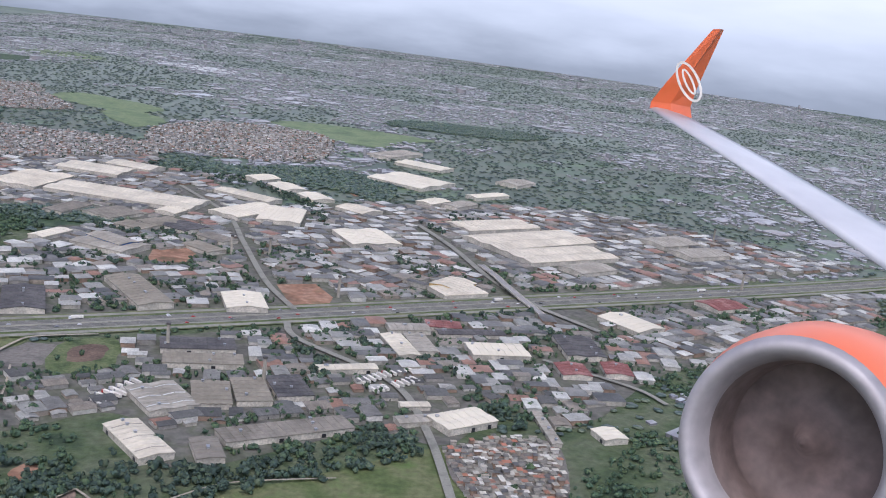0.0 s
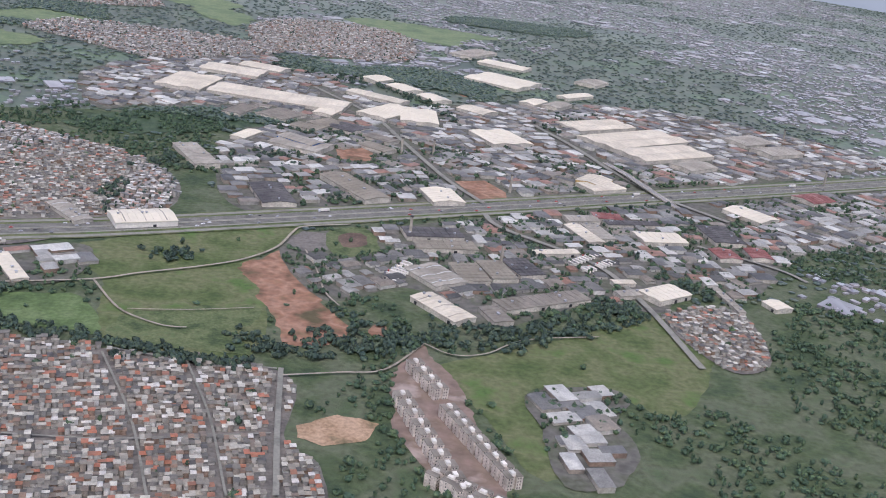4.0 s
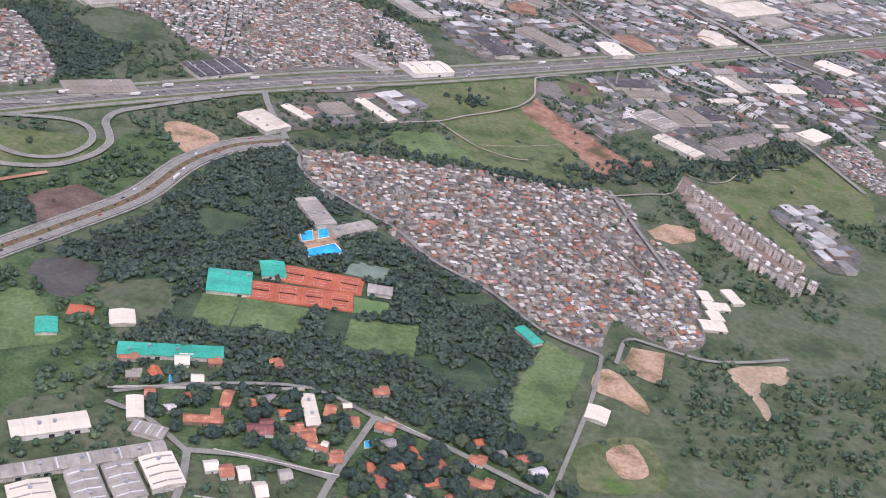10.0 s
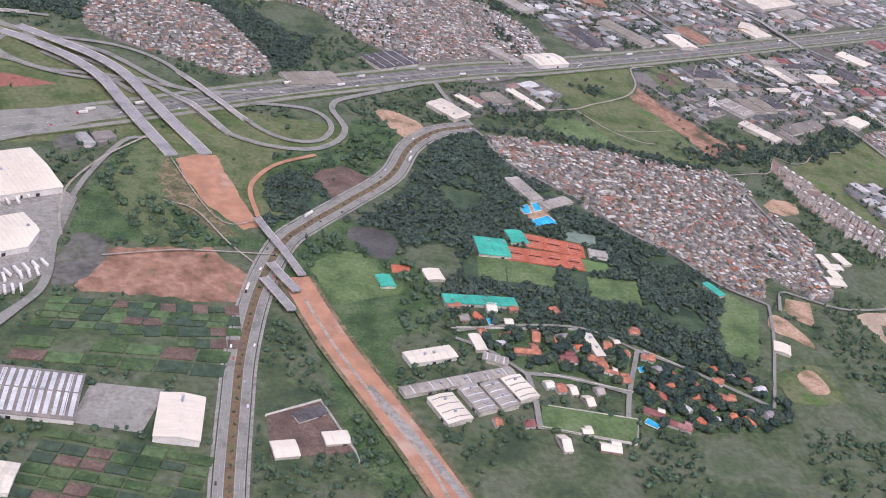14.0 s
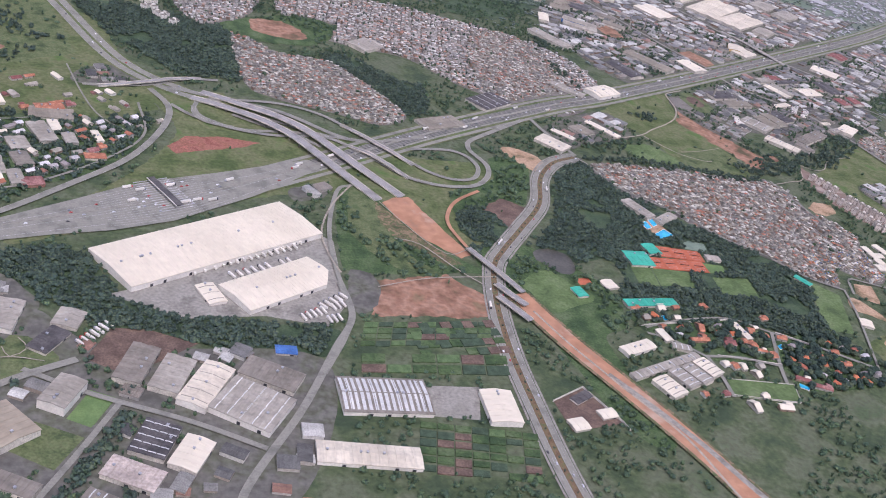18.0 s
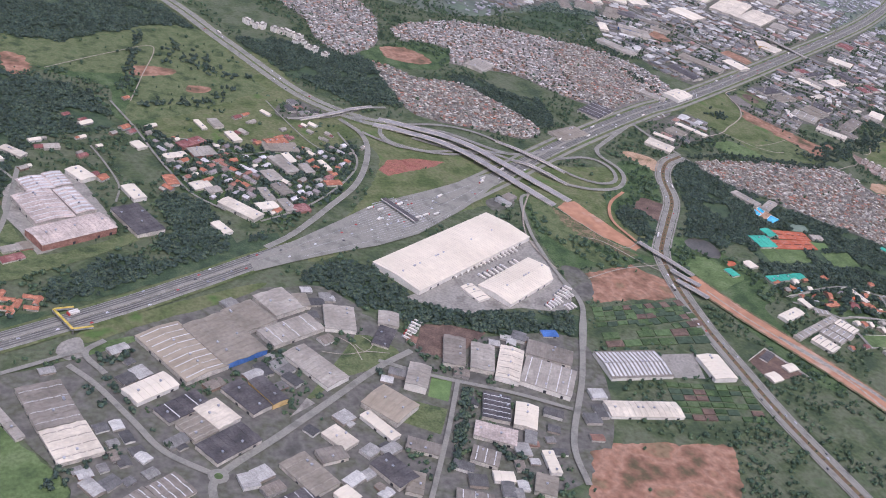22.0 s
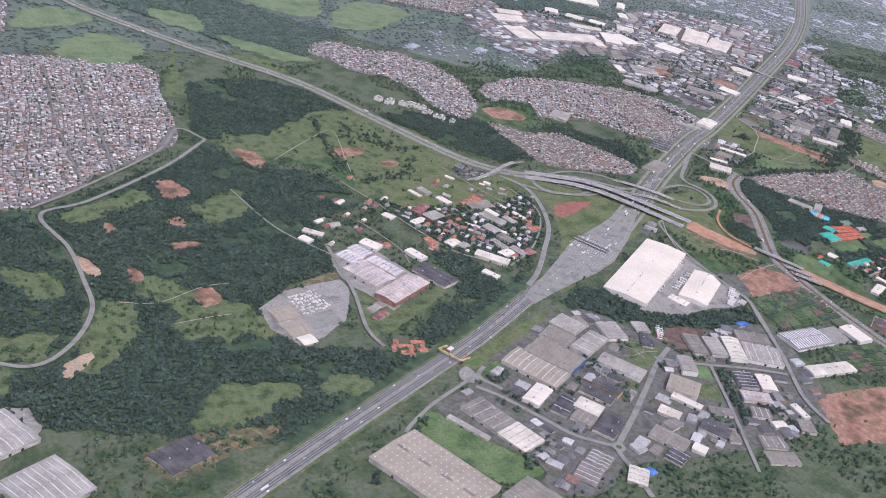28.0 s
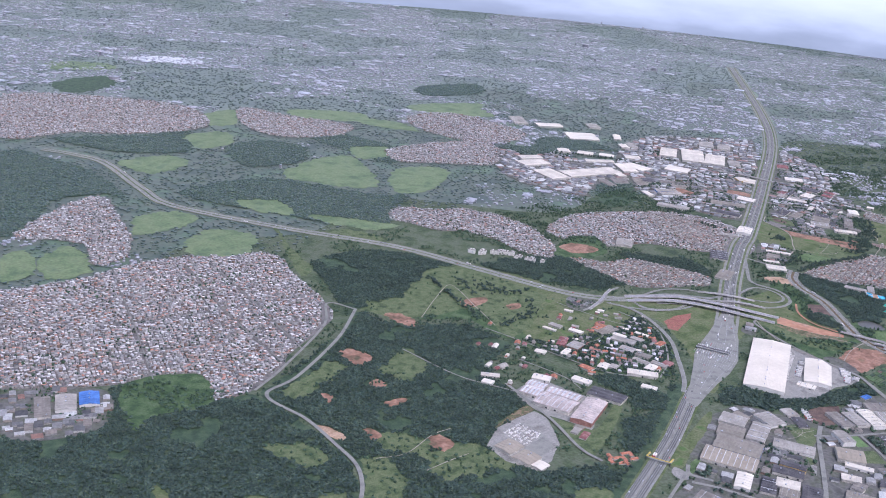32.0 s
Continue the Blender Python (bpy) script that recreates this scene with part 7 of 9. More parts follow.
deck_a = bridge("motorway_bridge", [(-355.1, 200.7), (-341.5, 190.7), (-319.7, 172.3), (-305.0, 145.8), (-289.7, 120.8)], 3.8, 2.2, "long grey concrete bridge carrying a motorway", ends=0.3)
deck_b = bridge("motorway_bridge", [(-359.9, 194.2), (-346.3, 185.0), (-326.4, 166.2), (-313.2, 140.2), (-300.0, 117.1)], 3.8, 2.2, "long grey concrete bridge carrying a motorway", ends=0.3)
bridge("ramp_bridge", [(-300.4, 160.5), (-293.7, 152.3), (-288.0, 143.7), (-282.0, 136.2)], 2.0, 1.6, "narrow grey concrete ramp bridge", ends=0.3)
bridge("ramp_bridge", [(-299.0, 180.3), (-293.2, 170.3), (-287.3, 161.4), (-281.0, 153.5), (-276.5, 148.5)], 1.9, 1.6, "narrow grey concrete ramp bridge", ends=0.3)
bridge("unfinished_bridge", [(-275.8, 83.0), (-273.1, 76.0), (-269.2, 66.9), (-265.0, 55.5)], 2.0, 1.8, "unfinished pale concrete bridge over a parkway", ends=0, piers=4)
bridge("unfinished_bridge", [(-273.4, 60.3), (-269.9, 53.2), (-266.9, 47.7)], 2.3, 1.8, "unfinished concrete bridge deck with open girders", ends=0, piers=4)
bridge("unfinished_bridge", [(-275.6, 52.8), (-271.9, 45.5), (-268.9, 39.0)], 2.3, 1.8, "unfinished concrete bridge deck with open girders", ends=0, piers=4)
bridge("flyover", [(-396.1, 196.9), (-379.5, 201.6), (-364.2, 209.4), (-352.7, 214.6)], 1.8, 1.7, "small grey concrete flyover", ends=0.35)
bridge("flyover", [(24.7, 389.4), (33.1, 353.5), (42.6, 330.4)], 2.2, 2.0, "grey concrete flyover across a motorway", ends=0.35)

th = empty("toll_station", -378.7, 112.6, 0, 0, "long dark toll canopy on posts over booths", "toll station")
a, b = Vector((-382.9, 120.5, 0)), Vector((-374.9, 101.9, 0))
th.matrix_basis = Matrix.Translation((a + b) / 2) @ pose(0, 0, 0, 0, 0, math.degrees(math.atan2(b.y - a.y, b.x - a.x)))
half = (b - a).length / 2
bm = bmesh.new()
box(bm, -half, -1.3, 1.55, half, 1.3, 1.8)
part("roof", bm, M["dark_roof"], th)
bm = bmesh.new()
box(bm, -half - .1, -1.45, 1.5, half + .1, -1.3, 1.9)
part("fascia", bm, M["white_wall"], th)
for i in range(14):
    x = -half + (i + .5) * half / 7
    bm = bmesh.new()
    box(bm, x - .12, -.5, 0.3, x + .12, .5, 1.0)
    part("booth", bm, M["white_wall"], th)
    bm = bmesh.new()
    box(bm, x - .08, -1.0, 0.3, x + .08, -.85, 1.55)
    part("post", bm, M["steel"], th)
bm = bmesh.new()
for i in range(15):
    x = -half + i * half / 7
    box(bm, x - .1, -6.5, .3, x + .1, 6.5, .52)
part("lane_kerb", bm, M["paint"], th)

top = smooth_line([(-436.4, 86.7), (-407.9, 104.4), (-379.3, 121.2), (-357.2, 129.6), (-322.0, 144.3)], 1.0)
low_ = smooth_line([(-439.9, 74.8), (-415.5, 82.0), (-377.3, 94.2), (-347.6, 114.0), (-318.6, 139.1)], 1.0)
bm = bmesh.new()
ua, ub = np.linspace(0, len(top) - 1, 60).astype(int), np.linspace(0, len(low_) - 1, 60).astype(int)
for k in range(1, 17):
    ln = top[ua] * (1 - k / 17) + low_[ub] * (k / 17)
    lo_, hi_ = (4, 54) if k % 5 == 0 else (18 + k % 3, 40 - k % 4)
    ribbon_mesh(bm, ln[lo_:hi_], 0, .09, .47)
tagged(obj("lane_lines", bm, M["paint"]), "white lines and kerbs of the toll lanes", "road marking", kind="structure")

th = empty("footbridge", -517.2, 45.8, 0, 0, "yellow steel footbridge over a motorway", "footbridge")
for nm, z0, z1, mt in (("deck", 1.5, 1.65, "steel"), ("roof", 2.1, 2.2, "yellow")):
    bm = bmesh.new()
    box(bm, -.4, -6, z0, .4, 6, z1)
    part(nm, bm, M[mt], th)
for k in (-5.8, 0, 5.8):
    bm = bmesh.new()
    box(bm, -.2, k - .2, 0, .2, k + .2, 2.1)
    part("pillar", bm, M["concrete"], th)
for k in (-5.9, 5.9):
    for nm, up, th_, mt in (("ramp", 0.0, .15, "steel"), ("ramp_roof", .6, .1, "yellow")):
        bm = bmesh.new()
        q = [bm.verts.new((xx, k + yy, zz + dz)) for dz in (0, th_) for xx, yy, zz in ((-.4, -.4, 1.5 + up), (-7, -.4, .2 + up), (-7, .4, .2 + up), (-.4, .4, 1.5 + up))]
        for f in ((3, 2, 1, 0), (4, 5, 6, 7), (0, 1, 5, 4), (1, 2, 6, 5), (2, 3, 7, 6), (3, 0, 4, 7)):
            bm.faces.new([q[n_] for n_ in f])
        part(nm, bm, M[mt], th)
i = int(np.argmin(np.linalg.norm(h1 - np.array([-519.6, 45.5]), axis=1)))
d = h1[i + 1] - h1[i]
th.matrix_basis = pose(h1[i][0], h1[i][1], 0, 0, 0, math.degrees(math.atan2(d[1], d[0])))


# ---- apartment blocks ----
def apartment_mesh(w, d, floors, fh=0.7):
    th = new("apartment_block")
    bm = bmesh.new()
    # an H-shaped plan with a stair recess
    ring = [(-w / 2, -d / 2), (-w * .1, -d / 2), (-w * .1, -d * .3), (w * .1, -d * .3), (w * .1, -d / 2), (w / 2, -d / 2), (w / 2, d / 2), (w * .1, d / 2), (w * .1, d * .3), (-w * .1, d * .3), (-w * .1, d / 2), (-w / 2, d / 2)]
    prism(bm, ring, 0, floors * fh)
    part("wall", bm, M["cream_wall"], th)
    bm = bmesh.new()
    for sx in (-1, 1):
        box(bm, sx * w * .3 - w * .19, -d / 2 - .06, floors * fh, sx * w * .3 + w * .19, d / 2 + .06, floors * fh + .1)
    part("roof", bm, M["grey_roof"], th)
    bm = bmesh.new()
    box(bm, -w * .12, -d * .25, floors * fh, w * .12, d * .25, floors * fh + .55)
    part("water_tank", bm, M["white_wall"], th)
    bm = bmesh.new()
    box(bm, -.11, -.02, 0, .11, .02, .3)
    wm = bpy.data.meshes.new("window")
    bm.to_mesh(wm)
    bm.free()
    wm.materials.append(M["glazing"])
    for f in range(floors):
        if floors > 6:
            for s in (-1, 1):
                bm = bmesh.new()
                box(bm, -w * .45, s * d / 2 - .02, f * fh + .22, w * .45, s * d / 2 + .02, f * fh + .5)
                part("window_band", bm, M["glazing"], th)
            continue
        for x in (-.35, -.2, .2, .35):
            share("window", wm, th, pose(x * w, -d / 2 - .005, f * fh + .22))
        for s in (-1, 1):
            share("window", wm, th, pose(s * (w / 2 + .005), 0, f * fh + .22, 0, 0, 90))
    return th


M["cream_wall"] = mat("cream_render", [(0.56, 0.5, 0.42), (0.64, 0.58, 0.5)], 3, 0.9)
blocks = []
for pa, pb, n in (((-58.8, 166.1), (-53.7, 154.7), 4), ((-61.8, 149.4), (-48.0, 106.4), 12), ((-51.8, 145.5), (-40.7, 120.6), 9), ((-55.4, 118.8), (-41.1, 109.0), 6)):
    for i in range(n):
        u = i / max(1, n - 1)
        blocks.append((pa[0] + (pb[0] - pa[0]) * u, pa[1] + (pb[1] - pa[1]) * u, math.degrees(math.atan2(pb[1] - pa[1], pb[0] - pa[0])) + 90))
proto = apartment_mesh(3.6, 2.6, 4)
tagged(proto, "cream five-storey apartment block with a grey roof", "apartment block", "apartment blocks on the building site")
for i, (x, y, r) in enumerate(blocks):
    if i == 0:
        proto.matrix_basis = pose(x, y, 0, 0, 0, r)
    else:
        copy_thing(proto, pose(x, y, 0, 0, 0, r))
M["cream_wall"] = M["white_wall"]
tower = apartment_mesh(3.8, 3.0, 4)
tagged(tower, "white apartment block of several storeys among trees", "apartment block", "white blocks on the hill")
towers = []
for k in range(18):
    u = k / 17 * 2
    (ax, ay), (bx, by) = ((-387, 320), (-371, 304)) if u < 1 else ((-371, 304), (-360, 274))
    towers.append((ax + (bx - ax) * (u % 1) + rnd.uniform(-5, 5), ay + (by - ay) * (u % 1) + rnd.uniform(-4, 4)))
for i, (x, y) in enumerate(towers):
    m = pose(x, y, 0, 0, 0, 30 + 90 * (i % 2))
    if i == 0:
        tower.matrix_basis = m
    else:
        copy_thing(tower, m)


# ---- courts and pools ----
def court(x, y, rot, w, d, material):
    paint([(x - 3.6, y - 4.6), (x + 3.6, y - 4.6), (x + 3.6, y + 4.6), (x - 3.6, y + 4.6)], "built")
    th = empty("tennis_court", x, y, 0, rot, "orange clay tennis court with white lines", "tennis court", "clay courts of the club")
    bm = bmesh.new()
    box(bm, -w / 2, -d / 2, 0.0, w / 2, d / 2, 0.34)
    part("surface", bm, M[material], th)
    for nm, x0, y0, x1, y1 in (("line", -.3 * w, -.36 * d, -.293 * w, .36 * d), ("line", .293 * w, -.36 * d, .3 * w, .36 * d), ("line", -.3 * w, -.36 * d, .3 * w, -.352 * d), ("line", -.3 * w, .352 * d, .3 * w, .36 * d), ("line", -.22 * w, -.2 * d, .22 * w, -.19 * d), ("line", -.22 * w, .19 * d, .22 * w, .2 * d)):
        bm = bmesh.new()
        box(bm, x0, y0, .342, x1, y1, .35)
        part(nm, bm, M["paint"], th)
    bm = bmesh.new()
    box(bm, -.33 * w, -.03, .34, .33 * w, .03, .6)
    part("net", bm, M["dark"], th)


for q, n in (((-191.5, 93.9, -171.6, 90.6, -173.6, 82.9), 3), ((-199.8, 85.0, -174.7, 83.2, -176.2, 75.2), 4)):
    ax, ay, bx, by, cx, cy = q
    ux, uy = bx - ax, by - ay
    L = math.hypot(ux, uy)
    rot = math.degrees(math.atan2(uy, ux))
    nx, ny = uy / L, -ux / L
    dep = abs((cx - bx) * nx + (cy - by) * ny)
    for i in range(n):
        u = (i + .5) / n
        court(ax + ux * u + nx * dep / 2, ay + uy * u + ny * dep / 2, rot, L / n - .06, dep - .1, "clay")


def pool(pts, label):
    paint(np.array(pts) + 0.0, "built")
    o = np.mean(pts, axis=0)
    th = empty("swimming_pool", o[0], o[1], 0, 0, label, "swimming pool")
    bm = bmesh.new()
    prism(bm, [tuple(p - o) for p in np.array(pts)], 0, 0.36)
    part("water", bm, M["pool"], th)
    bm = bmesh.new()
    prism(bm, [tuple((p - o) * 1.08) for p in np.array(pts)], 0, 0.33)
    part("coping", bm, M["white_wall"], th)


pool([(-186.4, 102.3), (-178.8, 107.2), (-176.7, 103.1), (-179.4, 100.6), (-185.8, 99.1)], "bright blue swimming pool on a pale deck")
pool([(-187.7, 111.1), (-184.4, 113.2), (-184.3, 108.1), (-187.1, 106.8)], "bright blue swimming pool on a pale deck")
pool([(-182.8, 113.9), (-180.0, 115.3), (-180.1, 110.7), (-182.8, 109.1)], "small bright blue swimming pool on a deck")
pool([(-181.7, 5.3), (-180.0, 7.1), (-177.5, 4.5), (-178.8, 3.4)], "turquoise garden swimming pool behind a house")
pool([(-214.7, 45.0), (-212.8, 45.5), (-212.7, 42.8), (-214.5, 42.3)], "blue garden swimming pool behind a house")
pool([(-175.1, 28.0), (-172.7, 29.1), (-172.8, 26.8), (-175.1, 26.1)], "blue garden swimming pool behind a house")


# ---- small houses ----
def street_grid(what, angle, block_w, block_d, street, lot_w, lot_d, jitter, keep):
    """House places on lots in blocks between straight lanes, wherever the plan says so."""
    j, i = np.nonzero(use == USE[what])
    cx, cy = (i.min() + i.max()) / 2 + X0, (j.min() + j.max()) / 2 + Y0
    R = math.hypot(np.ptp(i), np.ptp(j)) / 2 + 10
    c, s = math.cos(angle), math.sin(angle)
    us, vs = [], []
    u = -R
    while u < R:
        k = 0
        for a in np.arange(0, block_w - 0.1, lot_w):
            us.append(u + a + lot_w / 2)
        u += block_w + street
    v = -R
    while v < R:
        for a in np.arange(0, block_d - 0.1, lot_d):
            vs.append(v + a + lot_d / 2)
        v += block_d + street
    U, V = np.meshgrid(us, vs)
    U, V = U.ravel() + rng.normal(0, jitter, U.size), V.ravel() + rng.normal(0, jitter, V.size)
    # lanes bend a little
    U, V = U + 1.6 * np.sin(V / 17.0), V + 1.6 * np.sin(U / 21.0)
    x, y = cx + U * c - V * s, cy + U * s + V * c
    ok = (used(x, y) == USE[what]) & (used(x + .9, y) == USE[what]) & (used(x, y - .9) == USE[what]) & (rng.random(len(x)) < keep)
    return x[ok], y[ok]


def house_kind(w, d, h, rise, roof, wall, tank):
    th = new("house")
    bm = bmesh.new()
    box(bm, -w / 2, -d / 2, 0, w / 2, d / 2, h)
    part("wall", bm, M[wall], th)
    bm = bmesh.new()
    gable(bm, w, d, h + .01, rise, 0.1, thick=.06)
    part("roof", bm, M[roof], th)
    bm = bmesh.new()
    box(bm, -.14, -d / 2 - .02, 0, .14, -d / 2 + .02, .5)
    part("door", bm, M["dark"], th)
    if tank:
        bm = bmesh.new()
        bmesh.ops.create_cone(bm, segments=8, radius1=.16, radius2=.2, depth=.3, cap_ends=True)
        bmesh.ops.translate(bm, verts=bm.verts, vec=(w * .25, 0, h + rise * .5 + .25))
        part("water_tank", bm, M["blue_roof"], th)
    return th


KINDS = [house_kind(1.35, 1.15, .7, .18, "roof_one", "wall_one", False), house_kind(1.2, 1.1, 1.3, .06, "roof_one", "wall_one", True), house_kind(1.7, 1.2, .7, .24, "tile_one", "wall_one", False),
         house_kind(1.3, 1.3, 1.3, .16, "roof_one", "wall_one", False), house_kind(1.5, 1.05, 1.15, .05, "roof_one", "wall_one", False)]
for k in KINDS:
    tagged(k, "small rendered house with a sheet or tile roof", "house", "houses of the settlement")
free = list(KINDS)


def put_house(x, y, rot):
    k = rnd.randrange(len(KINDS))
    m = pose(x, y, 0.1, 0, 0, rot)
    if KINDS[k] in free:
        free.remove(KINDS[k])
        KINDS[k].matrix_basis = m
    else:
        copy_thing(KINDS[k], m)


hx, hy = street_grid("slum", radians(14), 24, 3.3, 0.75, 1.12, 1.65, 0.1, 0.98)
near = (hx > -122) & (hx < -84) & (hy > 66) & (hy < 100)
near &= np.cumsum(near) <= 290
for x, y in zip(hx[near], hy[near]):
    put_house(x, y, 14 + rnd.choice((0, 90, 180, 270)) + rnd.uniform(-5, 5))


def scatter_houses(name, x, y, angle, wide, deep, hh, label, roof="roof_many", cat="houses"):
    """Terraced houses: party walls along the lane, uneven heights and yards; now and then one lies across."""
    n = len(x)
    across = rng.random(n) < .14
    w, d = wide * rng.uniform(.8, 1.12, n), deep * rng.uniform(.6, 1.0, n)
    many_houses(name, x, y, np.where(across, w * 1.5, w), np.where(across, d * .6, d), angle + np.where(rng.random(n) < .5, 0, math.pi) + rng.normal(0, .035, n),
                rng.choice(hh, n) * rng.uniform(.85, 1.15, n), np.where(rng.random(n) < .35, .2, .03) * rng.uniform(.6, 1.3, n), M[roof], M["wall_many"], label, cat)


scatter_houses("small_houses", hx[~near], hy[~near], radians(14), 1.1, 1.6, [.5, .6, .7, .75, 1.0, 1.2, 1.5], "dense small houses with grey and terracotta roofs")
for turn_, side in ((-104, 1), (-88, -1)):
    hx, hy = street_grid("far_slum", radians(turn_), 19 if side > 0 else 15, 5.1, 0.55, 1.3, 1.7, 0.27, 0.9)
    mine = side * (np.sin(hx / 23 + hy / 41) + np.sin(hy / 31 - hx / 57) + .25) > 0
    hx, hy = hx[mine], hy[mine]
    scatter_houses("small_houses", hx, hy, radians(turn_), 1.25, 1.7, [.5, .6, .7, .8, 1.0, 1.3, 1.8], "dense small houses on a far hillside", "hill_roof")

# sheds and workshops between the large halls
west = [street_grid("works", radians(a_), 32, 13, 1.8, 5.6, 6.2, 0.5, 0.93) for a_ in (16, 35)]
wx = np.concatenate([west[0][0][west[0][0] < -330], west[1][0][west[1][0] >= -330]])
wy = np.concatenate([west[0][1][west[0][0] < -330], west[1][1][west[1][0] >= -330]])
far_enough = np.ones(len(wx), bool)
for dx, dy in ((2.2, 0), (-2.2, 0), (0, 2.2), (0, -2.2)):
    far_enough &= np.isin(used(wx + dx, wy + dy), (USE["works"],))
wx, wy = wx[far_enough], wy[far_enough]
hall_at = np.array([w_.matrix_basis.translation[:2] for w_ in warehouses])
hall_rot = np.array([w_.matrix_basis.to_euler().z for w_ in warehouses])
turn = np.array([hall_rot[np.argmin((hall_at[:, 0] - x) ** 2 + (hall_at[:, 1] - y) ** 2)] for x, y in zip(wx, wy)])
SHED_KINDS = []
for w, d, h, r in ((5.2, 4.2, 1.0, .3), (6.4, 3.8, 1.2, .25), (4.0, 3.4, .8, .35), (5.6, 5.0, 1.1, .12), (4.6, 3.0, .8, .3), (3.2, 2.6, .7, .2)):
    k = house_kind(w, d, h, r, "shed_one", "wall_one", False)
    k.name = "workshop"
    SHED_KINDS.append(tagged(k, "small workshop with a weathered sheet roof in a yard", "workshop", "workshops of the works quarters"))
near = (wx < -330) | ((wx > -110) & (wx < 40) & (wy > 200) & (wy < 262))
near &= np.cumsum(near) <= 270
for q, (x, y, a_) in enumerate(zip(wx[near], wy[near], turn[near])):
    m = pose(x, y, .1, 0, 0, math.degrees(a_) + rnd.choice((0, 90, 180, 270)) + rnd.uniform(-3, 3))
    if q < len(SHED_KINDS):
        SHED_KINDS[q].matrix_basis = m
    else:
        copy_thing(SHED_KINDS[rnd.randrange(len(SHED_KINDS))], m)
wx, wy, turn = wx[~near], wy[~near], turn[~near]
n = len(wx)
many_houses("workshops", wx, wy, rng.uniform(3.4, 7.4, n), rng.uniform(2.8, 6.0, n), turn + rng.choice([0, 1.5708], n), rng.uniform(.7, 1.5, n), rng.uniform(.05, .35, n), M["shed_many"], M["wall_many"], "grey workshops and small sheds in yards", "sheds")

# garden houses in two quarters: orange tiles near the club, grey and white roofs by the junction
def garden_houses(what, roof, count, spacing, turn, label, group):
    kinds = []
    for w, d, h, r in ((3.4, 2.4, .9, .55), (2.6, 2.2, 1.5, .5), (4.4, 2.0, .9, .4), (2.2, 1.8, .9, .4)):
        k = house_kind(w, d, h, r, roof, "wall_one", False)
        k.name = "villa"
        kinds.append(tagged(k, label, "house", group))
    j, i = np.nonzero(use == USE[what])
    placed = []
    for q in rng.permutation(len(i)):
        x, y = i[q] + X0 + .5, j[q] + Y0 + .5
        if len(placed) >= count:
            break
        if all((x - a) ** 2 + (y - b) ** 2 > spacing ** 2 for a, b in placed) and all(used(x + dx, y + dy) == USE[what] for dx in (-2, 0, 2) for dy in (-2, 0, 2)):
            placed.append((x, y))
    for q, (x, y) in enumerate(placed):
        m = pose(x, y, 0.1, 0, 0, turn + rnd.choice((0, 90, 180, 270)) + rnd.uniform(-6, 6))
        if q < len(kinds):
            kinds[q].matrix_basis = m
        else:
            copy_thing(kinds[q % len(kinds)], m)
        paint([(x - 1.5, y - 1.5), (x + 1.5, y - 1.5), (x + 1.5, y + 1.5), (x - 1.5, y + 1.5)], "built")


def villa(x, y, w, d, rot, roof, h=.9):
    th = house_kind(w, d, h, .22 * d, roof, "wall_one", False)
    th.name = "villa"
    th.matrix_basis = pose(x, y, .1, 0, 0, rot)
    tint = {"tile_roof": "bright orange tile", "white_roof": "white sheet", "pale_roof": "pale grey sheet", "red_roof": "dark red sheet"}[roof]
    tagged(th, f"garden house with a {tint} roof among trees", "house", "houses along the club street")
    r = max(w, d) / 2 + .4
    paint([(x - r, y - r), (x + r, y - r), (x + r, y + r), (x - r, y + r)], "built")


def garden_wall(p, q):
    """A low white wall along a plot."""
    v = np.array(q) - np.array(p)
    L = float(np.linalg.norm(v))
    th = empty("garden_wall", p[0], p[1], 0, math.degrees(math.atan2(v[1], v[0])), "long white rendered garden wall along a street", "wall", "garden walls")
    bm = bmesh.new()
    box(bm, 0, -.06, 0, L, .06, .62)
    part("wall_body", bm, M["white_wall"], th)
    bm = bmesh.new()
    box(bm, -.04, -.1, .62, L + .04, .1, .68)
    part("coping", bm, M["wall"], th)


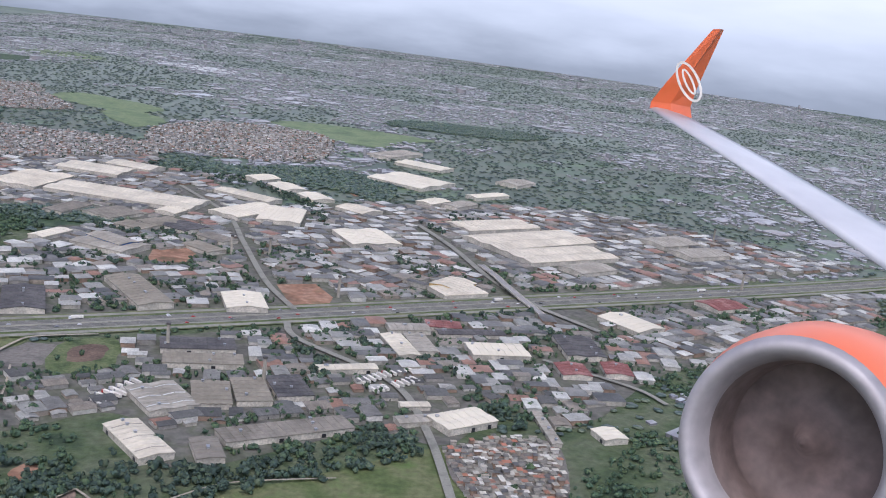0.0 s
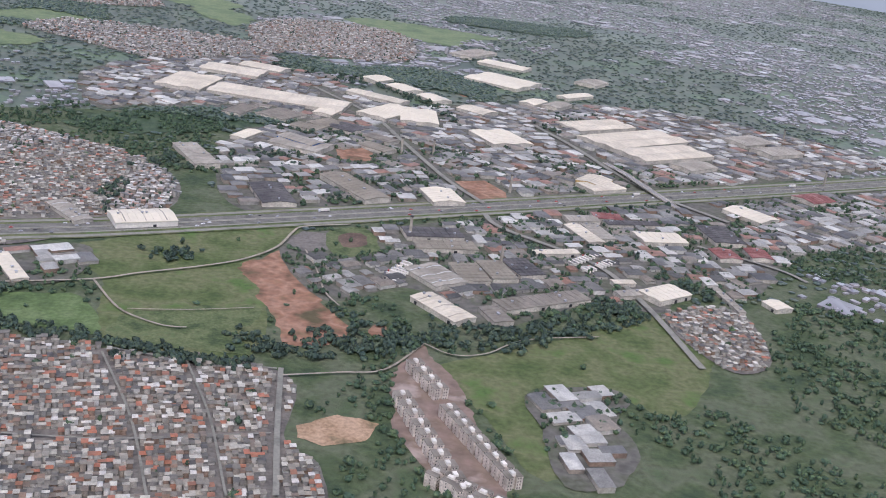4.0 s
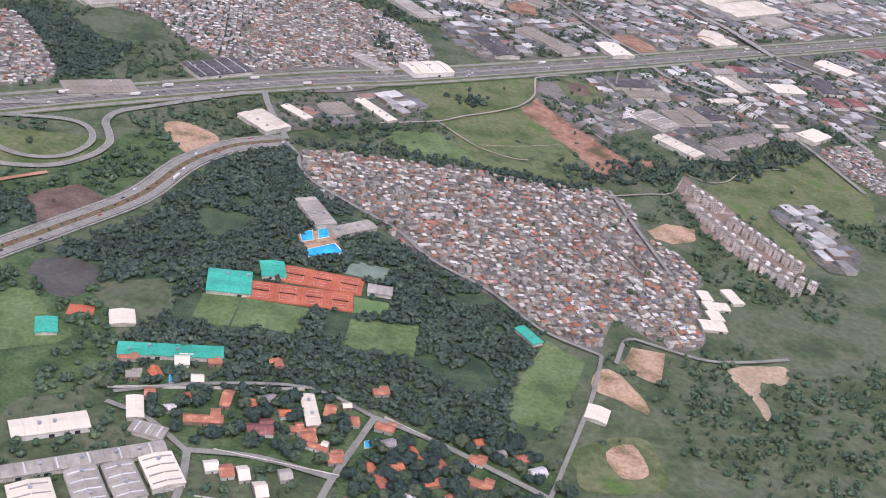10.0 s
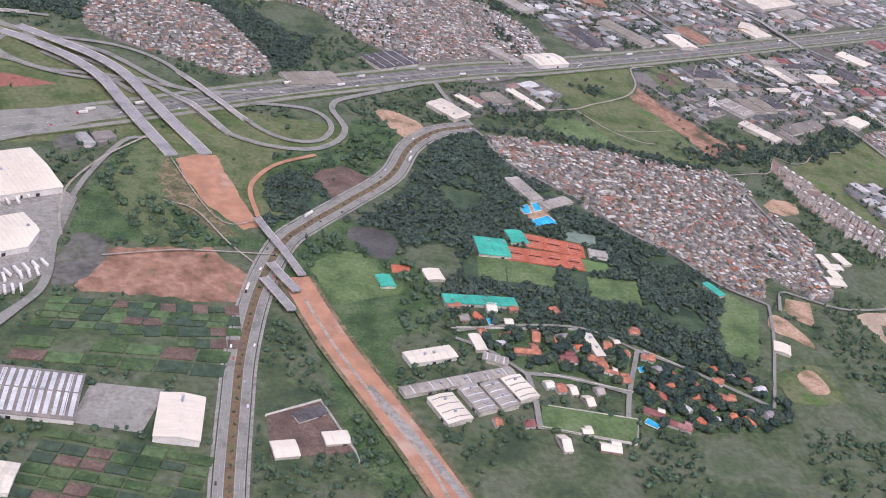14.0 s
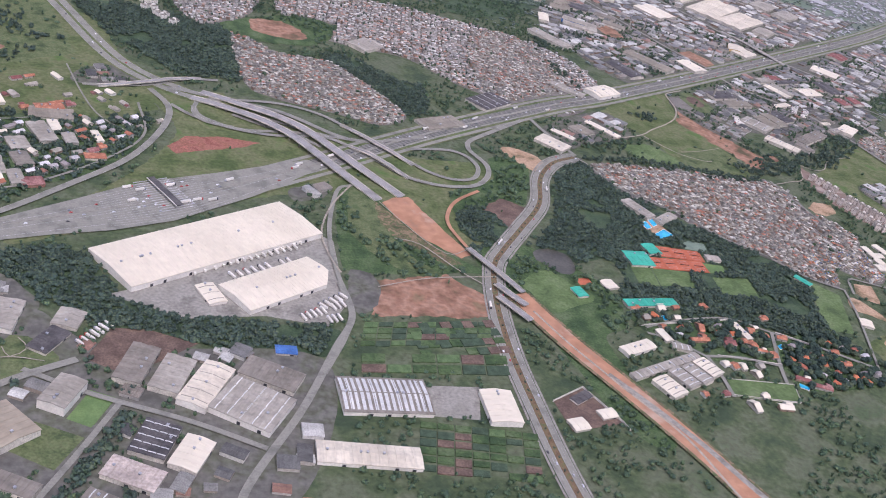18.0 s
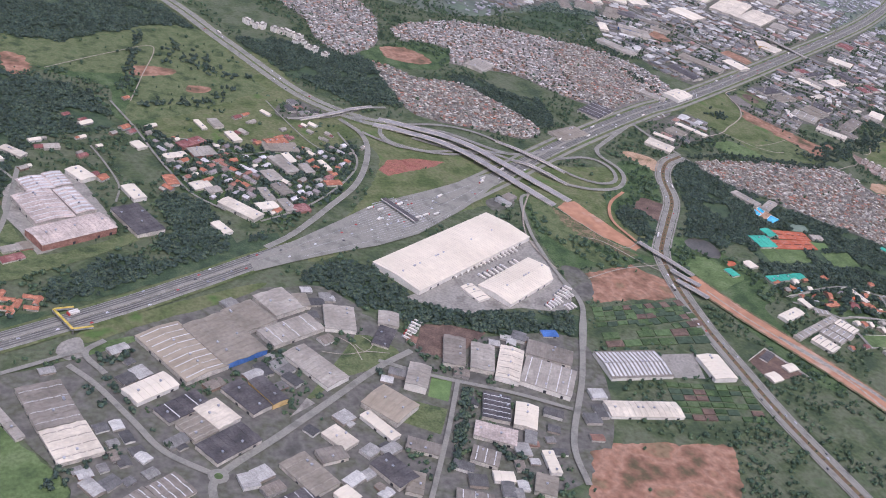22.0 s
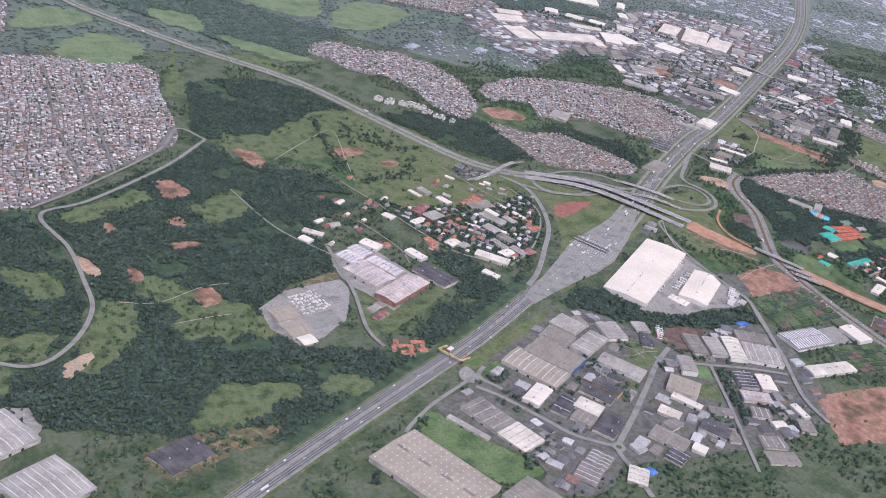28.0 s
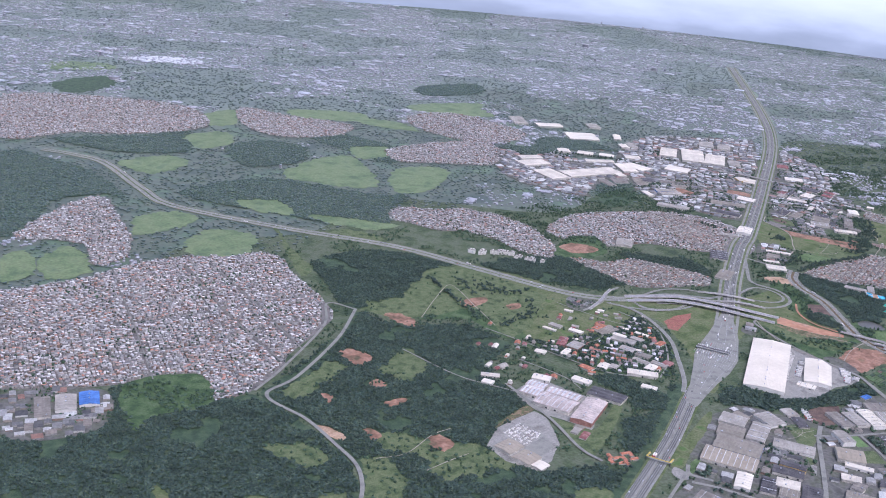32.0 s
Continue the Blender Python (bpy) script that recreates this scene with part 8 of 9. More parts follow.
patch("lawn", [(-208.6, 9.6), (-210.7, 0.8), (-186.8, -3.1), (-183.2, 6.2)], "lawn", soft=False, label="green walled plot of mown grass")
for x, y, w, d, r, roof in ((-192.5, 51.1, 2.4, 1.6, 100, "tile_roof"), (-217.9, 37.9, 1.8, 2.4, 10, "tile_roof"), (-205.9, 50.1, 2.4, 1.8, 12, "tile_roof"), (-223.4, 49.1, 3.4, 1.2, 6, "tile_roof"), (-202.6, 37.7, 1.8, 4.6, -10, "tile_roof"), (-206.9, 30.7, 6.6, 2.0, 2, "tile_roof"),
                         (-195.9, 28.7, 4.4, 3.0, 8, "red_roof"), (-181.8, 36.2, 2.0, 3.4, -12, "tile_roof"), (-177.6, 32.9, 2.6, 1.8, 10, "tile_roof"), (-186.6, 27.4, 2.6, 3.0, 20, "tile_roof"), (-189.0, 29.6, 3.0, 1.6, 8, "tile_roof"), (-181.5, 21.7, 2.4, 2.6, 8, "tile_roof"), (-185.0, 24.8, 4.4, 1.4, -20, "tile_roof"),
                         (-201.7, 16.1, 2.2, 3.0, 14, "tile_roof"), (-204.5, 17.3, 2.2, 2.4, 14, "white_roof"), (-198.6, 15.7, 1.8, 3.4, 14, "white_roof"), (-195.3, 11.6, 2.0, 3.6, 14, "white_roof"), (-190.8, 16.0, 2.0, 2.6, 14, "pale_roof"), (-199.4, 0.1, 2.4, 1.8, 6, "white_roof"),
                         (-170.8, 44.0, 3.0, 1.8, 10, "tile_roof"), (-170.8, 32.1, 3.4, 2.0, -18, "tile_roof"), (-177.8, 8.7, 4.8, 2.0, -25, "red_roof"), (-172.2, 4.2, 5.4, 2.0, -25, "red_roof"), (-152.7, 23.9, 2.6, 2.0, -20, "tile_roof"), (-153.2, 16.8, 4.4, 2.0, -24, "tile_roof"), (-178.3, 38.3, 1.6, 1.4, 10, "white_roof"),
                         (-222.2, 1.5, 1.6, 2.4, 8, "tile_roof"), (-214.0, 1.4, 2.4, 1.6, 8, "red_roof"), (-206.8, -4.8, 2.0, 5.0, 6, "white_roof"), (-195.0, -5.5, 4.6, 2.6, -8, "white_roof"), (-212.6, 49.5, 2.6, 3.0, 5, "white_roof"), (-209.0, 43.6, 2.2, 2.2, 5, "white_roof"), (-221.8, 43.3, 2.4, 2.0, 8, "pale_roof")):
    villa(x, y, w * 1.15, d * 1.15, r, roof)
    if w > 2.2:
        c_, s_ = math.cos(radians(r)), math.sin(radians(r))
        villa(x + c_ * w * .35 - s_ * d * .6, y + s_ * w * .35 + c_ * d * .6, d * .9, w * .7, r, "white_roof" if rnd.random() < .25 else roof, .75)
for p, q in ([(-204.3, 22.4), (-180.5, 17.2)], [(-226.3, 39.3), (-186.9, 43.5)], [(-170.5, 36.1), (-159.1, 28.3)], [(-210.8, 1.3), (-186.8, -3.1)], [(-208.3, 9.6), (-183.2, 6.2)], [(-186.8, -3.1), (-183.2, 6.2)]):
    garden_wall(p, q)
garden_houses("villa", "tile_villa", 55, 4.2, 20, "garden house with an orange clay tile roof", "garden houses near the club")
for x, y, w, d, r, roof in ((-494.0, 185.1, 5, 2.4, 30, "white_roof"), (-515.6, 168.3, 4, 2, 20, "white_roof"), (-509.9, 162.8, 5, 3.4, 10, "pale_roof"), (-496.9, 171.9, 2.4, 1.6, 30, "white_roof"), (-491.3, 164.2, 2, 1.5, 30, "white_roof"), (-483.9, 176.3, 2.4, 1.8, 40, "pale_roof"), (-478.4, 182.0, 3.6, 2.6, 35, "tile_roof"), (-476.3, 177.9, 3, 2.2, 40, "red_roof"), (-466.2, 184.5, 2.6, 2, 30, "white_roof"), (-469.4, 177.3, 2.4, 1.8, 30, "pale_roof"), (-445.3, 190.4, 5, 2.6, 120, "white_roof"), (-438.0, 191.6, 5, 3.4, 120, "pale_roof"), (-434.3, 178.5, 4.6, 2.8, 120, "white_roof"), (-427.3, 181.1, 3.6, 2.2, 120, "pale_roof"), (-458.6, 171.6, 2, 1.6, 40, "white_roof"), (-462.7, 165.2, 2.2, 1.8, 40, "pale_roof"), (-462.0, 157.2, 4.2, 3, 35, "white_roof"), (-459.4, 152.9, 3, 2, 35, "tile_roof"), (-465.3, 152.2, 2.4, 2, 35, "pale_roof"), (-470.9, 137.8, 4, 2, 130, "red_roof"), (-470.2, 130.1, 3.6, 2, 130, "tile_roof"), (-467.1, 132.4, 2.4, 1.8, 130, "pale_roof"), (-457.4, 140.9, 2, 1.6, 30, "white_roof"), (-457.7, 132.5, 4, 1.4, 30, "white_roof"), (-453.9, 136.3, 3, 1.6, 30, "tile_roof"), (-453.7, 130.3, 3, 1.6, 30, "white_roof"), (-460.9, 130.2, 2.4, 1.6, 30, "tile_roof"), (-457.6, 145.2, 2.6, 1.6, 30, "pale_roof"), (-426.6, 195.9, 3.4, 2.2, 30, "red_roof"), (-422.3, 198.6, 2.4, 1.8, 30, "tile_roof"), (-411.4, 201.3, 4.6, 1.8, 120, "white_roof"), (-409.1, 199.7, 4.6, 1.8, 120, "pale_roof"), (-420.3, 191.8, 2.4, 1.8, 30, "pale_roof"), (-423.7, 170.5, 2.6, 2, 30, "tile_roof"), (-417.9, 171.9, 3, 1.6, 30, "pale_roof"), (-413.1, 176.0, 3, 1.8, 30, "tile_roof"), (-407.4, 175.8, 3, 2, 30, "red_roof"), (-408.0, 184.7, 2.4, 1.8, 30, "pale_roof"), (-442.9, 166.3, 2, 1.6, 30, "white_roof"), (-441.5, 162.2, 1.8, 1.4, 30, "pale_roof"), (-438.9, 153.7, 3, 2.2, 20, "tile_roof"), (-430.7, 149.0, 2, 1.4, 30, "white_roof"), (-419.5, 155.4, 5, 3.6, 125, "pale_roof"), (-414.4, 158.2, 4.4, 2, 125, "white_roof"), (-411.6, 150.6, 5, 3, 125, "pale_roof"), (-408.5, 148.2, 4, 1.8, 125, "white_roof"), (-420.7, 147.8, 4, 2.6, 125, "pale_roof"), (-401.8, 161.4, 3, 2, 125, "white_roof"), (-400.1, 153.6, 4.4, 1.8, 125, "white_roof"), (-402.0, 165.1, 2.4, 1.6, 125, "pale_roof"), (-401.1, 139.3, 3.4, 2.4, 30, "red_roof"), (-397.6, 142.4, 2.4, 1.8, 30, "tile_roof"), (-406.5, 136.8, 3, 2, 30, "pale_roof"), (-413.2, 137.1, 3, 2, 40, "pale_roof"), (-432.7, 128.3, 5, 2.6, 125, "red_roof"), (-425.7, 132.1, 4.4, 2.6, 125, "pale_roof"), (-421.0, 135.5, 2.4, 2, 125, "white_roof"), (-434.8, 116.5, 4.4, 3, 40, "white_roof"), (-426.6, 118.3, 4, 2.4, 125, "white_roof"), (-431.4, 112.0, 3, 2, 40, "tile_roof"), (-423.6, 114.7, 3.4, 2.4, 125, "red_roof"), (-422.7, 111.6, 2.4, 1.8, 125, "tile_roof"), (-456.0, 101.3, 4.4, 3, 120, "pale_roof"), (-395.5, 183.3, 2.4, 1.8, 125, "pale_roof"), (-391.8, 190.5, 3.4, 2, 125, "white_roof"), (-396.3, 189.6, 2.4, 1.6, 125, "white_roof"), (-387.3, 181.5, 2.4, 1.8, 125, "pale_roof"), (-390.6, 175.6, 2.4, 1.6, 125, "pale_roof"), (-522.0, 144.6, 3, 2, 30, "pale_roof"), (-500.9, 192.5, 2.6, 2, 30, "red_roof"), (-499.0, 155.6, 3.4, 2, 30, "red_roof"), (-494.2, 137.3, 3.4, 3, 40, "tile_roof"), (-473.0, 211.5, 2.6, 1.8, 30, "tile_roof"), (-375.3, 168.1, 1.8, 1.5, 40, "pale_roof"), (-383.0, 161.7, 1.8, 1.5, 40, "pale_roof")):
    if used(x, y) == USE["built"]:
        continue
    villa(x, y, w * 1.25, d * 1.25, r, roof)
    if rnd.random() < .6:
        c_, s_ = math.cos(radians(r)), math.sin(radians(r))
        u_, v_ = rnd.choice(((.95, .3), (.2, 1.3), (-.95, .2)))
        villa(x + c_ * w * u_ - s_ * d * v_, y + s_ * w * u_ + c_ * d * v_, w * .7, d * .9, r, rnd.choice(("pale_roof", "red_roof", "tile_roof", "white_roof", "pale_roof")), .7)
garden_houses("town_villa", "villa_one", 60, 3.6, 38, "garden house with a weathered sheet or tile roof", "garden houses near the junction")

# ---- trees ----
TREES = []
for k, (v, f) in enumerate(FINE):
    th = new("tree")
    bm = bmesh.new()
    bmesh.ops.create_cone(bm, segments=7, radius1=.13, radius2=.05, depth=1.0, cap_ends=True)
    bmesh.ops.translate(bm, verts=bm.verts, vec=(0, 0, .5))
    for a in range(4):
        p, q = Vector((0, 0, .7)), Vector((.5 * math.cos(a * 1.7 + k), .5 * math.sin(a * 1.7 + k), 1.3))
        side = Vector((-math.sin(a * 1.7 + k), math.cos(a * 1.7 + k), 0)) * .04
        t = [bm.verts.new(c) for c in (p + side, p - side, q, p + Vector((0, 0, .08)))]
        bm.faces.new((t[0], t[1], t[2])), bm.faces.new((t[1], t[3], t[2])), bm.faces.new((t[3], t[0], t[2]))
    part("trunk", bm, M["bark"], th)
    me = mesh_from("crown", v * (2.4, 2.4, 2.3), np.zeros((0, 4), int), f, [M["leaf"]], np.zeros(0), np.zeros(len(f)))
    share("crown", me, th, Matrix.Identity(4))
    TREES.append(tagged(th, "broad green tree with a dense uneven crown", "tree", "single trees"))


def tree_places(what, spacing, keep):
    j, i = np.nonzero(use == USE[what])
    sel = rng.random(len(i)) < keep / spacing ** 2
    x, y = i[sel] + X0 + rng.random(sel.sum()), j[sel] + Y0 + rng.random(sel.sum())
    return x, y


vx, vy = tree_places("villa", 2.2, 1.2)
wx, wy = tree_places("town_villa", 2.0, 1.1)
ok = np.zeros(len(vx), bool)
ok[:260] = True
for q, (x, y) in enumerate(zip(vx[ok], vy[ok])):
    s = rnd.uniform(.75, 1.35)
    m = Matrix.Translation((x, y, .05)) @ Matrix.Rotation(rnd.uniform(0, 6.28), 4, "Z") @ Matrix.Diagonal((s, s, s * rnd.uniform(.85, 1.2), 1))
    if q < len(TREES):
        TREES[q].matrix_basis = m
    else:
        t = copy_thing(TREES[q % len(TREES)], Matrix.Identity(4))
        t.matrix_basis = m
vx, vy, ok = np.concatenate([vx, wx]), np.concatenate([vy, wy]), np.concatenate([ok, np.zeros(len(wx), bool)])
many_trees("garden_trees", vx[~ok], vy[~ok], rng.uniform(1.6, 3.4, (~ok).sum()), rng.uniform(1.6, 3.0, (~ok).sum()), "garden trees between houses")
vx, vy = tree_places("far_slum", 4.2, 1.0)
many_trees("yard_trees", vx, vy, rng.uniform(.8, 1.9, len(vx)), rng.uniform(1.2, 2.2, len(vx)), "small trees in yards of a hillside town", FAINT)
fx, fy = tree_places("forest", 1.5, 1.35)
fx, fy = fx + rng.normal(0, .8, len(fx)), fy + rng.normal(0, .8, len(fy))
u = used(fx, fy)
dens = np.array([noise.noise((x / 22, y / 22, 5)) + .5 * noise.noise((x / 9, y / 9, 6)) for x, y in zip(fx, fy)])
ok = ((u == USE["forest"]) | (u == 0) | (u == USE["scrub"])) & (dens > -.42)
fx, fy = fx[ok], fy[ok]
many_trees("woodland_trees", fx, fy, 1.5 + 1.9 * rng.random(len(fx)) ** 1.6, rng.uniform(1.3, 2.4, len(fx)), "dense dark green woodland canopy")
# bushes and small trees in patches
sx, sy = tree_places("scrub", 2.6, 1.0)
dens = np.array([noise.noise((x / 26, y / 26, 3)) for x, y in zip(sx, sy)])
ok = dens > -0.05
ok &= sy < 385
sx, sy = sx[ok], sy[ok]
far_x, far_y = tree_places("scrub", 1.6, 1.0)
ok = (far_y >= 385) & (far_y < 900)
far_x, far_y = far_x[ok], far_y[ok]
many_trees("far_woods", far_x, far_y, rng.uniform(1.6, 3.3, len(far_x)), rng.uniform(1.0, 2.0, len(far_x)), "far woods with leaves paled for haze", FAINT, "far_leaf")
many_trees("scrub_trees", sx, sy, rng.uniform(1.0, 3.2, len(sx)), rng.uniform(.8, 2.8, len(sx)), "scattered green bushes and young trees", SMALL, "bush_many")
# trees on the land with no other use, along streets and between yards
gx, gy = rng.uniform(-900, 350, 110000), rng.uniform(-150, 430, 110000)
dens = np.array([noise.noise((x / 34, y / 34, 8)) for x, y in zip(gx, gy)])
u = used(gx, gy)
ok = (gx > -800) & (gx < 70 + 1.85 * np.maximum(gy - 90, 0)) & (gy > -90) & (gy < 385) & (((u == 0) & (dens > -.05)) | ((u == USE["works"]) & (dens > np.where(gx < -330, .12, -.08))) | ((u == USE["open"]) & (rng.random(len(gx)) < np.where((gx < -380) & (gy > 150), .05, .012))) | ((u == USE["glade"]) & (dens > -.02) & (rng.random(len(gx)) < .5)) | ((u == USE["slum"]) & (rng.random(len(gx)) < .06)) | ((u == USE["far_slum"]) & (dens > .1) & (rng.random(len(gx)) < .3)))
gx, gy = gx[ok], gy[ok]
many_trees("mixed_trees", gx, gy, .8 + 1.9 * rng.random(len(gx)) ** 1.5, rng.uniform(.9, 2.3, len(gx)), "green trees along streets and lots", SMALL, "bush_many")


def belt(pts, width, per):
    """Tree places along a line."""
    l = smooth_line(pts, 1.0)
    x = np.repeat(l[:, 0], per) + rng.normal(0, width / 2, len(l) * per)
    y = np.repeat(l[:, 1], per) + rng.normal(0, width / 2, len(l) * per)
    ok = np.isin(used(x, y), (0, USE["works"], USE["open"], USE["scrub"], USE["slum"]))
    return x[ok], y[ok]


belts = [belt(p, w, k) for p, w, k in (
    ([(-18.4, 298.5), (-14.6, 286.1), (-1.4, 275.8), (6.4, 271.5), (17.3, 268.4)], 3, 1), ([(-9.8, 213.5), (-2.0, 217.4), (4.7, 222.8)], 7, 2), ([(21.8, 248.4), (23.6, 237.5), (30.0, 232.2)], 4, 1), ([(-34.6, 288.9), (-26.7, 271.2), (-19.6, 255.2)], 2, 1),
    ([(-86.6, 298.9), (-77.4, 287.9), (-66.8, 283.9)], 6, 1), ([(-124.2, 325.7), (-111.9, 340.2), (-98.3, 331.5)], 7, 1), ([(-78.9, 319.1), (-69.5, 316.7), (-60.2, 314.3)], 6, 1), ([(-113.9, 384.9), (-100.7, 382.7), (-81.8, 383.8)], 5, 1), ([(-159.6, 388.3), (-146.1, 386.1), (-135.2, 372.0)], 8, 1),
    ([(-130.5, 526.1), (-111.2, 514.7), (-97.5, 499.9), (-77.7, 515.0)], 9, 1), ([(-75.8, 500.1), (-50.9, 466.4), (-38.1, 430.9)], 5, 1), ([(-50.7, 373.0), (-38.0, 370.9), (-24.6, 352.9)], 6, 1), ([(-13.4, 393.0), (-0.3, 381.6), (5.6, 359.6)], 7, 1), ([(5.1, 433.9), (16.0, 463.7), (33.1, 487.0)], 8, 1),
    ([(13.8, 321.0), (28.8, 324.2), (49.2, 336.1)], 2, 1), ([(-50.9, 201.3), (-45.9, 194.0), (-35.4, 194.1), (-24.1, 200.2), (-14.7, 208.9)], 6, 1), ([(37.5, 318.5), (51.1, 300.9)], 3, 1), ([(-148.9, 289.0), (-147.8, 319.0), (-137.8, 308.1)], 6, 1),
    ([(-152.8, 268.0), (-150.6, 288.3), (-150.1, 302.7)], 6, 1), ([(-153.4, 170.0), (-144.5, 166.0), (-133.3, 165.8)], 4, 1), ([(-126.7, 159.9), (-110.7, 159.4), (-97.1, 159.8)], 3, 1), ([(-77.8, 193.8), (-63.3, 183.6), (-49.1, 190.7), (-34.7, 190.9)], 7, 1), ([(-6.2, 221.4), (-1.0, 214.6), (5.7, 216.5)], 5, 2),
    ([(-129.3, 223.4), (-126.0, 222.2), (-122.1, 225.8)], 5, 3), ([(-82.6, 182.0), (-74.0, 174.4), (-63.3, 178.7), (-57.8, 185.0)], 6, 2), ([(-99.2, 174.5), (-93.3, 169.6), (-81.7, 170.9)], 5, 2), ([(-38.3, 181.6), (-21.2, 194.4), (1.1, 209.4)], 3, 1), ([(-127.7, 163.5), (-113.5, 161.1), (-95.8, 159.5)], 2.5, 2), ([(-512.1, 33.0), (-509.7, 10.8), (-503.3, -7.5), (-499.0, -17.6)], 1.2, 1), ([(-400.8, -2.4), (-410.1, -20.7), (-420.3, -37.0)], 2, 1), ([(-156.3, 287.7), (-149.7, 252.3), (-156.0, 238.3)], 4, 1), ([(-179.6, 185.8), (-171.6, 184.4), (-157.6, 185.0)], 6, 1), ([(-188.2, 166.9), (-158.8, 168.8), (-134.4, 165.2), (-112.9, 162.5)], 3, 1), ([(-81.3, 166.2), (-63.2, 178.8), (-45.1, 184.1), (-24.0, 198.5)], 5, 1),
    ([(-452.5, 293.8), (-471.4, 222.5)], 2.5, 1), ([(-499.4, 251.1), (-486.0, 260.6), (-461.0, 266.9)], 2.5, 1), ([(-445.0, 262.0), (-415.0, 240.0)], 9, 1), ([(-470.0, 205.0), (-440.0, 212.0), (-420.0, 226.0)], 6, 1), ([(-440.0, 280.0), (-428.0, 255.0)], 7, 1),
    ([(-413.9, 38.8), (-399.7, 33.1), (-389.5, 27.7)], 3, 1), ([(-398.8, 7.4), (-402.8, -8.7), (-414.8, -27.3)], 2, 1), ([(-438.5, 2.9), (-423.8, 11.1), (-408.0, 19.8)], 1.5, 1), ([(-408.1, -13.3), (-418.1, -26.9), (-427.8, -41.3)], 4, 1), ([(-401.3, -29.1), (-398.1, -38.9), (-399.1, -45.6)], 4, 1), ([(-458.4, 29.5), (-457.2, 18.1), (-462.7, 15.9)], 3, 1),
    ([(-434.9, 81.0), (-456.4, 70.7), (-476.4, 58.0)], 2, 1), ([(-502.8, 26.5), (-516.1, 15.6), (-507.6, -4.2)], 2, 1), ([(-512.4, -14.9), (-522.1, -18.4), (-533.3, -26.6)], 3, 1), ([(-551.1, 12.1), (-574.8, -0.9), (-592.3, -14.0)], 2, 1))]
bx, by = np.concatenate([b[0] for b in belts]), np.concatenate([b[1] for b in belts])
many_trees("tree_belts", bx, by, rng.uniform(1.6, 3.4, len(bx)), rng.uniform(1.6, 3.4, len(bx)), "belts of dark green trees between yards")
# small trees on the parkway's strip
px, py = park[::2, 0] + rng.normal(0, .12, len(park[::2])), park[::2, 1] + rng.normal(0, .12, len(park[::2]))
many_trees("strip_trees", px, py, rng.uniform(.6, 1.1, len(px)), rng.uniform(.7, 1.2, len(px)), "row of small trees on a parkway strip")

ring = [(-277.6, -0.3), (-264.5, 6.2), (-258.3, -10.5), (-257.8, -14.1)]
for p_, q_ in zip(ring, ring[1:]):
    garden_wall(p_, q_)
warehouse(-267.5, 0.9, 7.6, 3.2, 28.0, 1.0, "dark_roof", wall="white_wall", label="low dark shed inside compound walls")
# ---- vehicles ----
def tile(name, protos, x, y, z, rot, size, material, label, category):
    """Copies of small shapes joined into one mesh."""
    vs, fs, k = [], [], 0
    pick = rng.integers(0, len(protos), len(x))
    for i, (v, f) in enumerate(protos):
        sel = np.where(pick == i)[0]
        if not len(sel):
            continue
        c, s_ = np.cos(rot[sel])[:, None], np.sin(rot[sel])[:, None]
        X = (v[:, 0] * c - v[:, 1] * s_) * size[sel, None] + x[sel, None]
        Y = (v[:, 0] * s_ + v[:, 1] * c) * size[sel, None] + y[sel, None]
        Z = v[:, 2] * size[sel, None] + z
        vs.append(np.stack([X, Y, Z], -1).reshape(-1, 3))
        fs.append((np.arange(len(sel))[:, None, None] * len(v) + f + k).reshape(-1, 4))
        k += len(sel) * len(v)
    quads = np.vstack(fs)
    me = mesh_from(name, np.vstack(vs), quads, np.zeros((0, 3), int), [material], np.zeros(len(quads)), np.zeros(0))
    return tagged(new(name, me), label, category, kind="stuff")


def car_body(bm, L=1.1, W=.46):
    prof = [(-L / 2, .08), (-L / 2, .22), (-L * .3, .25), (-L * .2, .37), (L * .16, .37), (L * .3, .24), (L / 2, .2), (L / 2, .08)]
    a, b = [bm.verts.new((x, -W / 2, z)) for x, z in prof], [bm.verts.new((x, W / 2, z)) for x, z in prof]
    n = len(prof)
    for i in range(n):
        bm.faces.new((a[i], b[i], b[(i + 1) % n], a[(i + 1) % n]))
    bm.faces.new(a), bm.faces.new(b[::-1])


def running_gear(bm, xs, W, r, top):
    """Chassis and tyres as one piece: a long profile with a round bulge at each axle."""
    prof = [(min(xs) - 1.4 * r, top)]
    for x in sorted(xs):
        prof.append((x - 1.05 * r, top * .8))
        prof += [(x - r * math.cos(k * math.pi / 6), r - r * math.sin(k * math.pi / 6)) for k in range(7)]
        prof.append((x + 1.05 * r, top * .8))
    prof.append((max(xs) + 1.4 * r, top))
    a, b = [bm.verts.new((x, -W / 2, z)) for x, z in prof], [bm.verts.new((x, W / 2, z)) for x, z in prof]
    for i in range(len(prof)):
        j = (i + 1) % len(prof)
        bm.faces.new((a[i], b[i], b[j], a[j]))
    bm.faces.new(a), bm.faces.new(b[::-1])


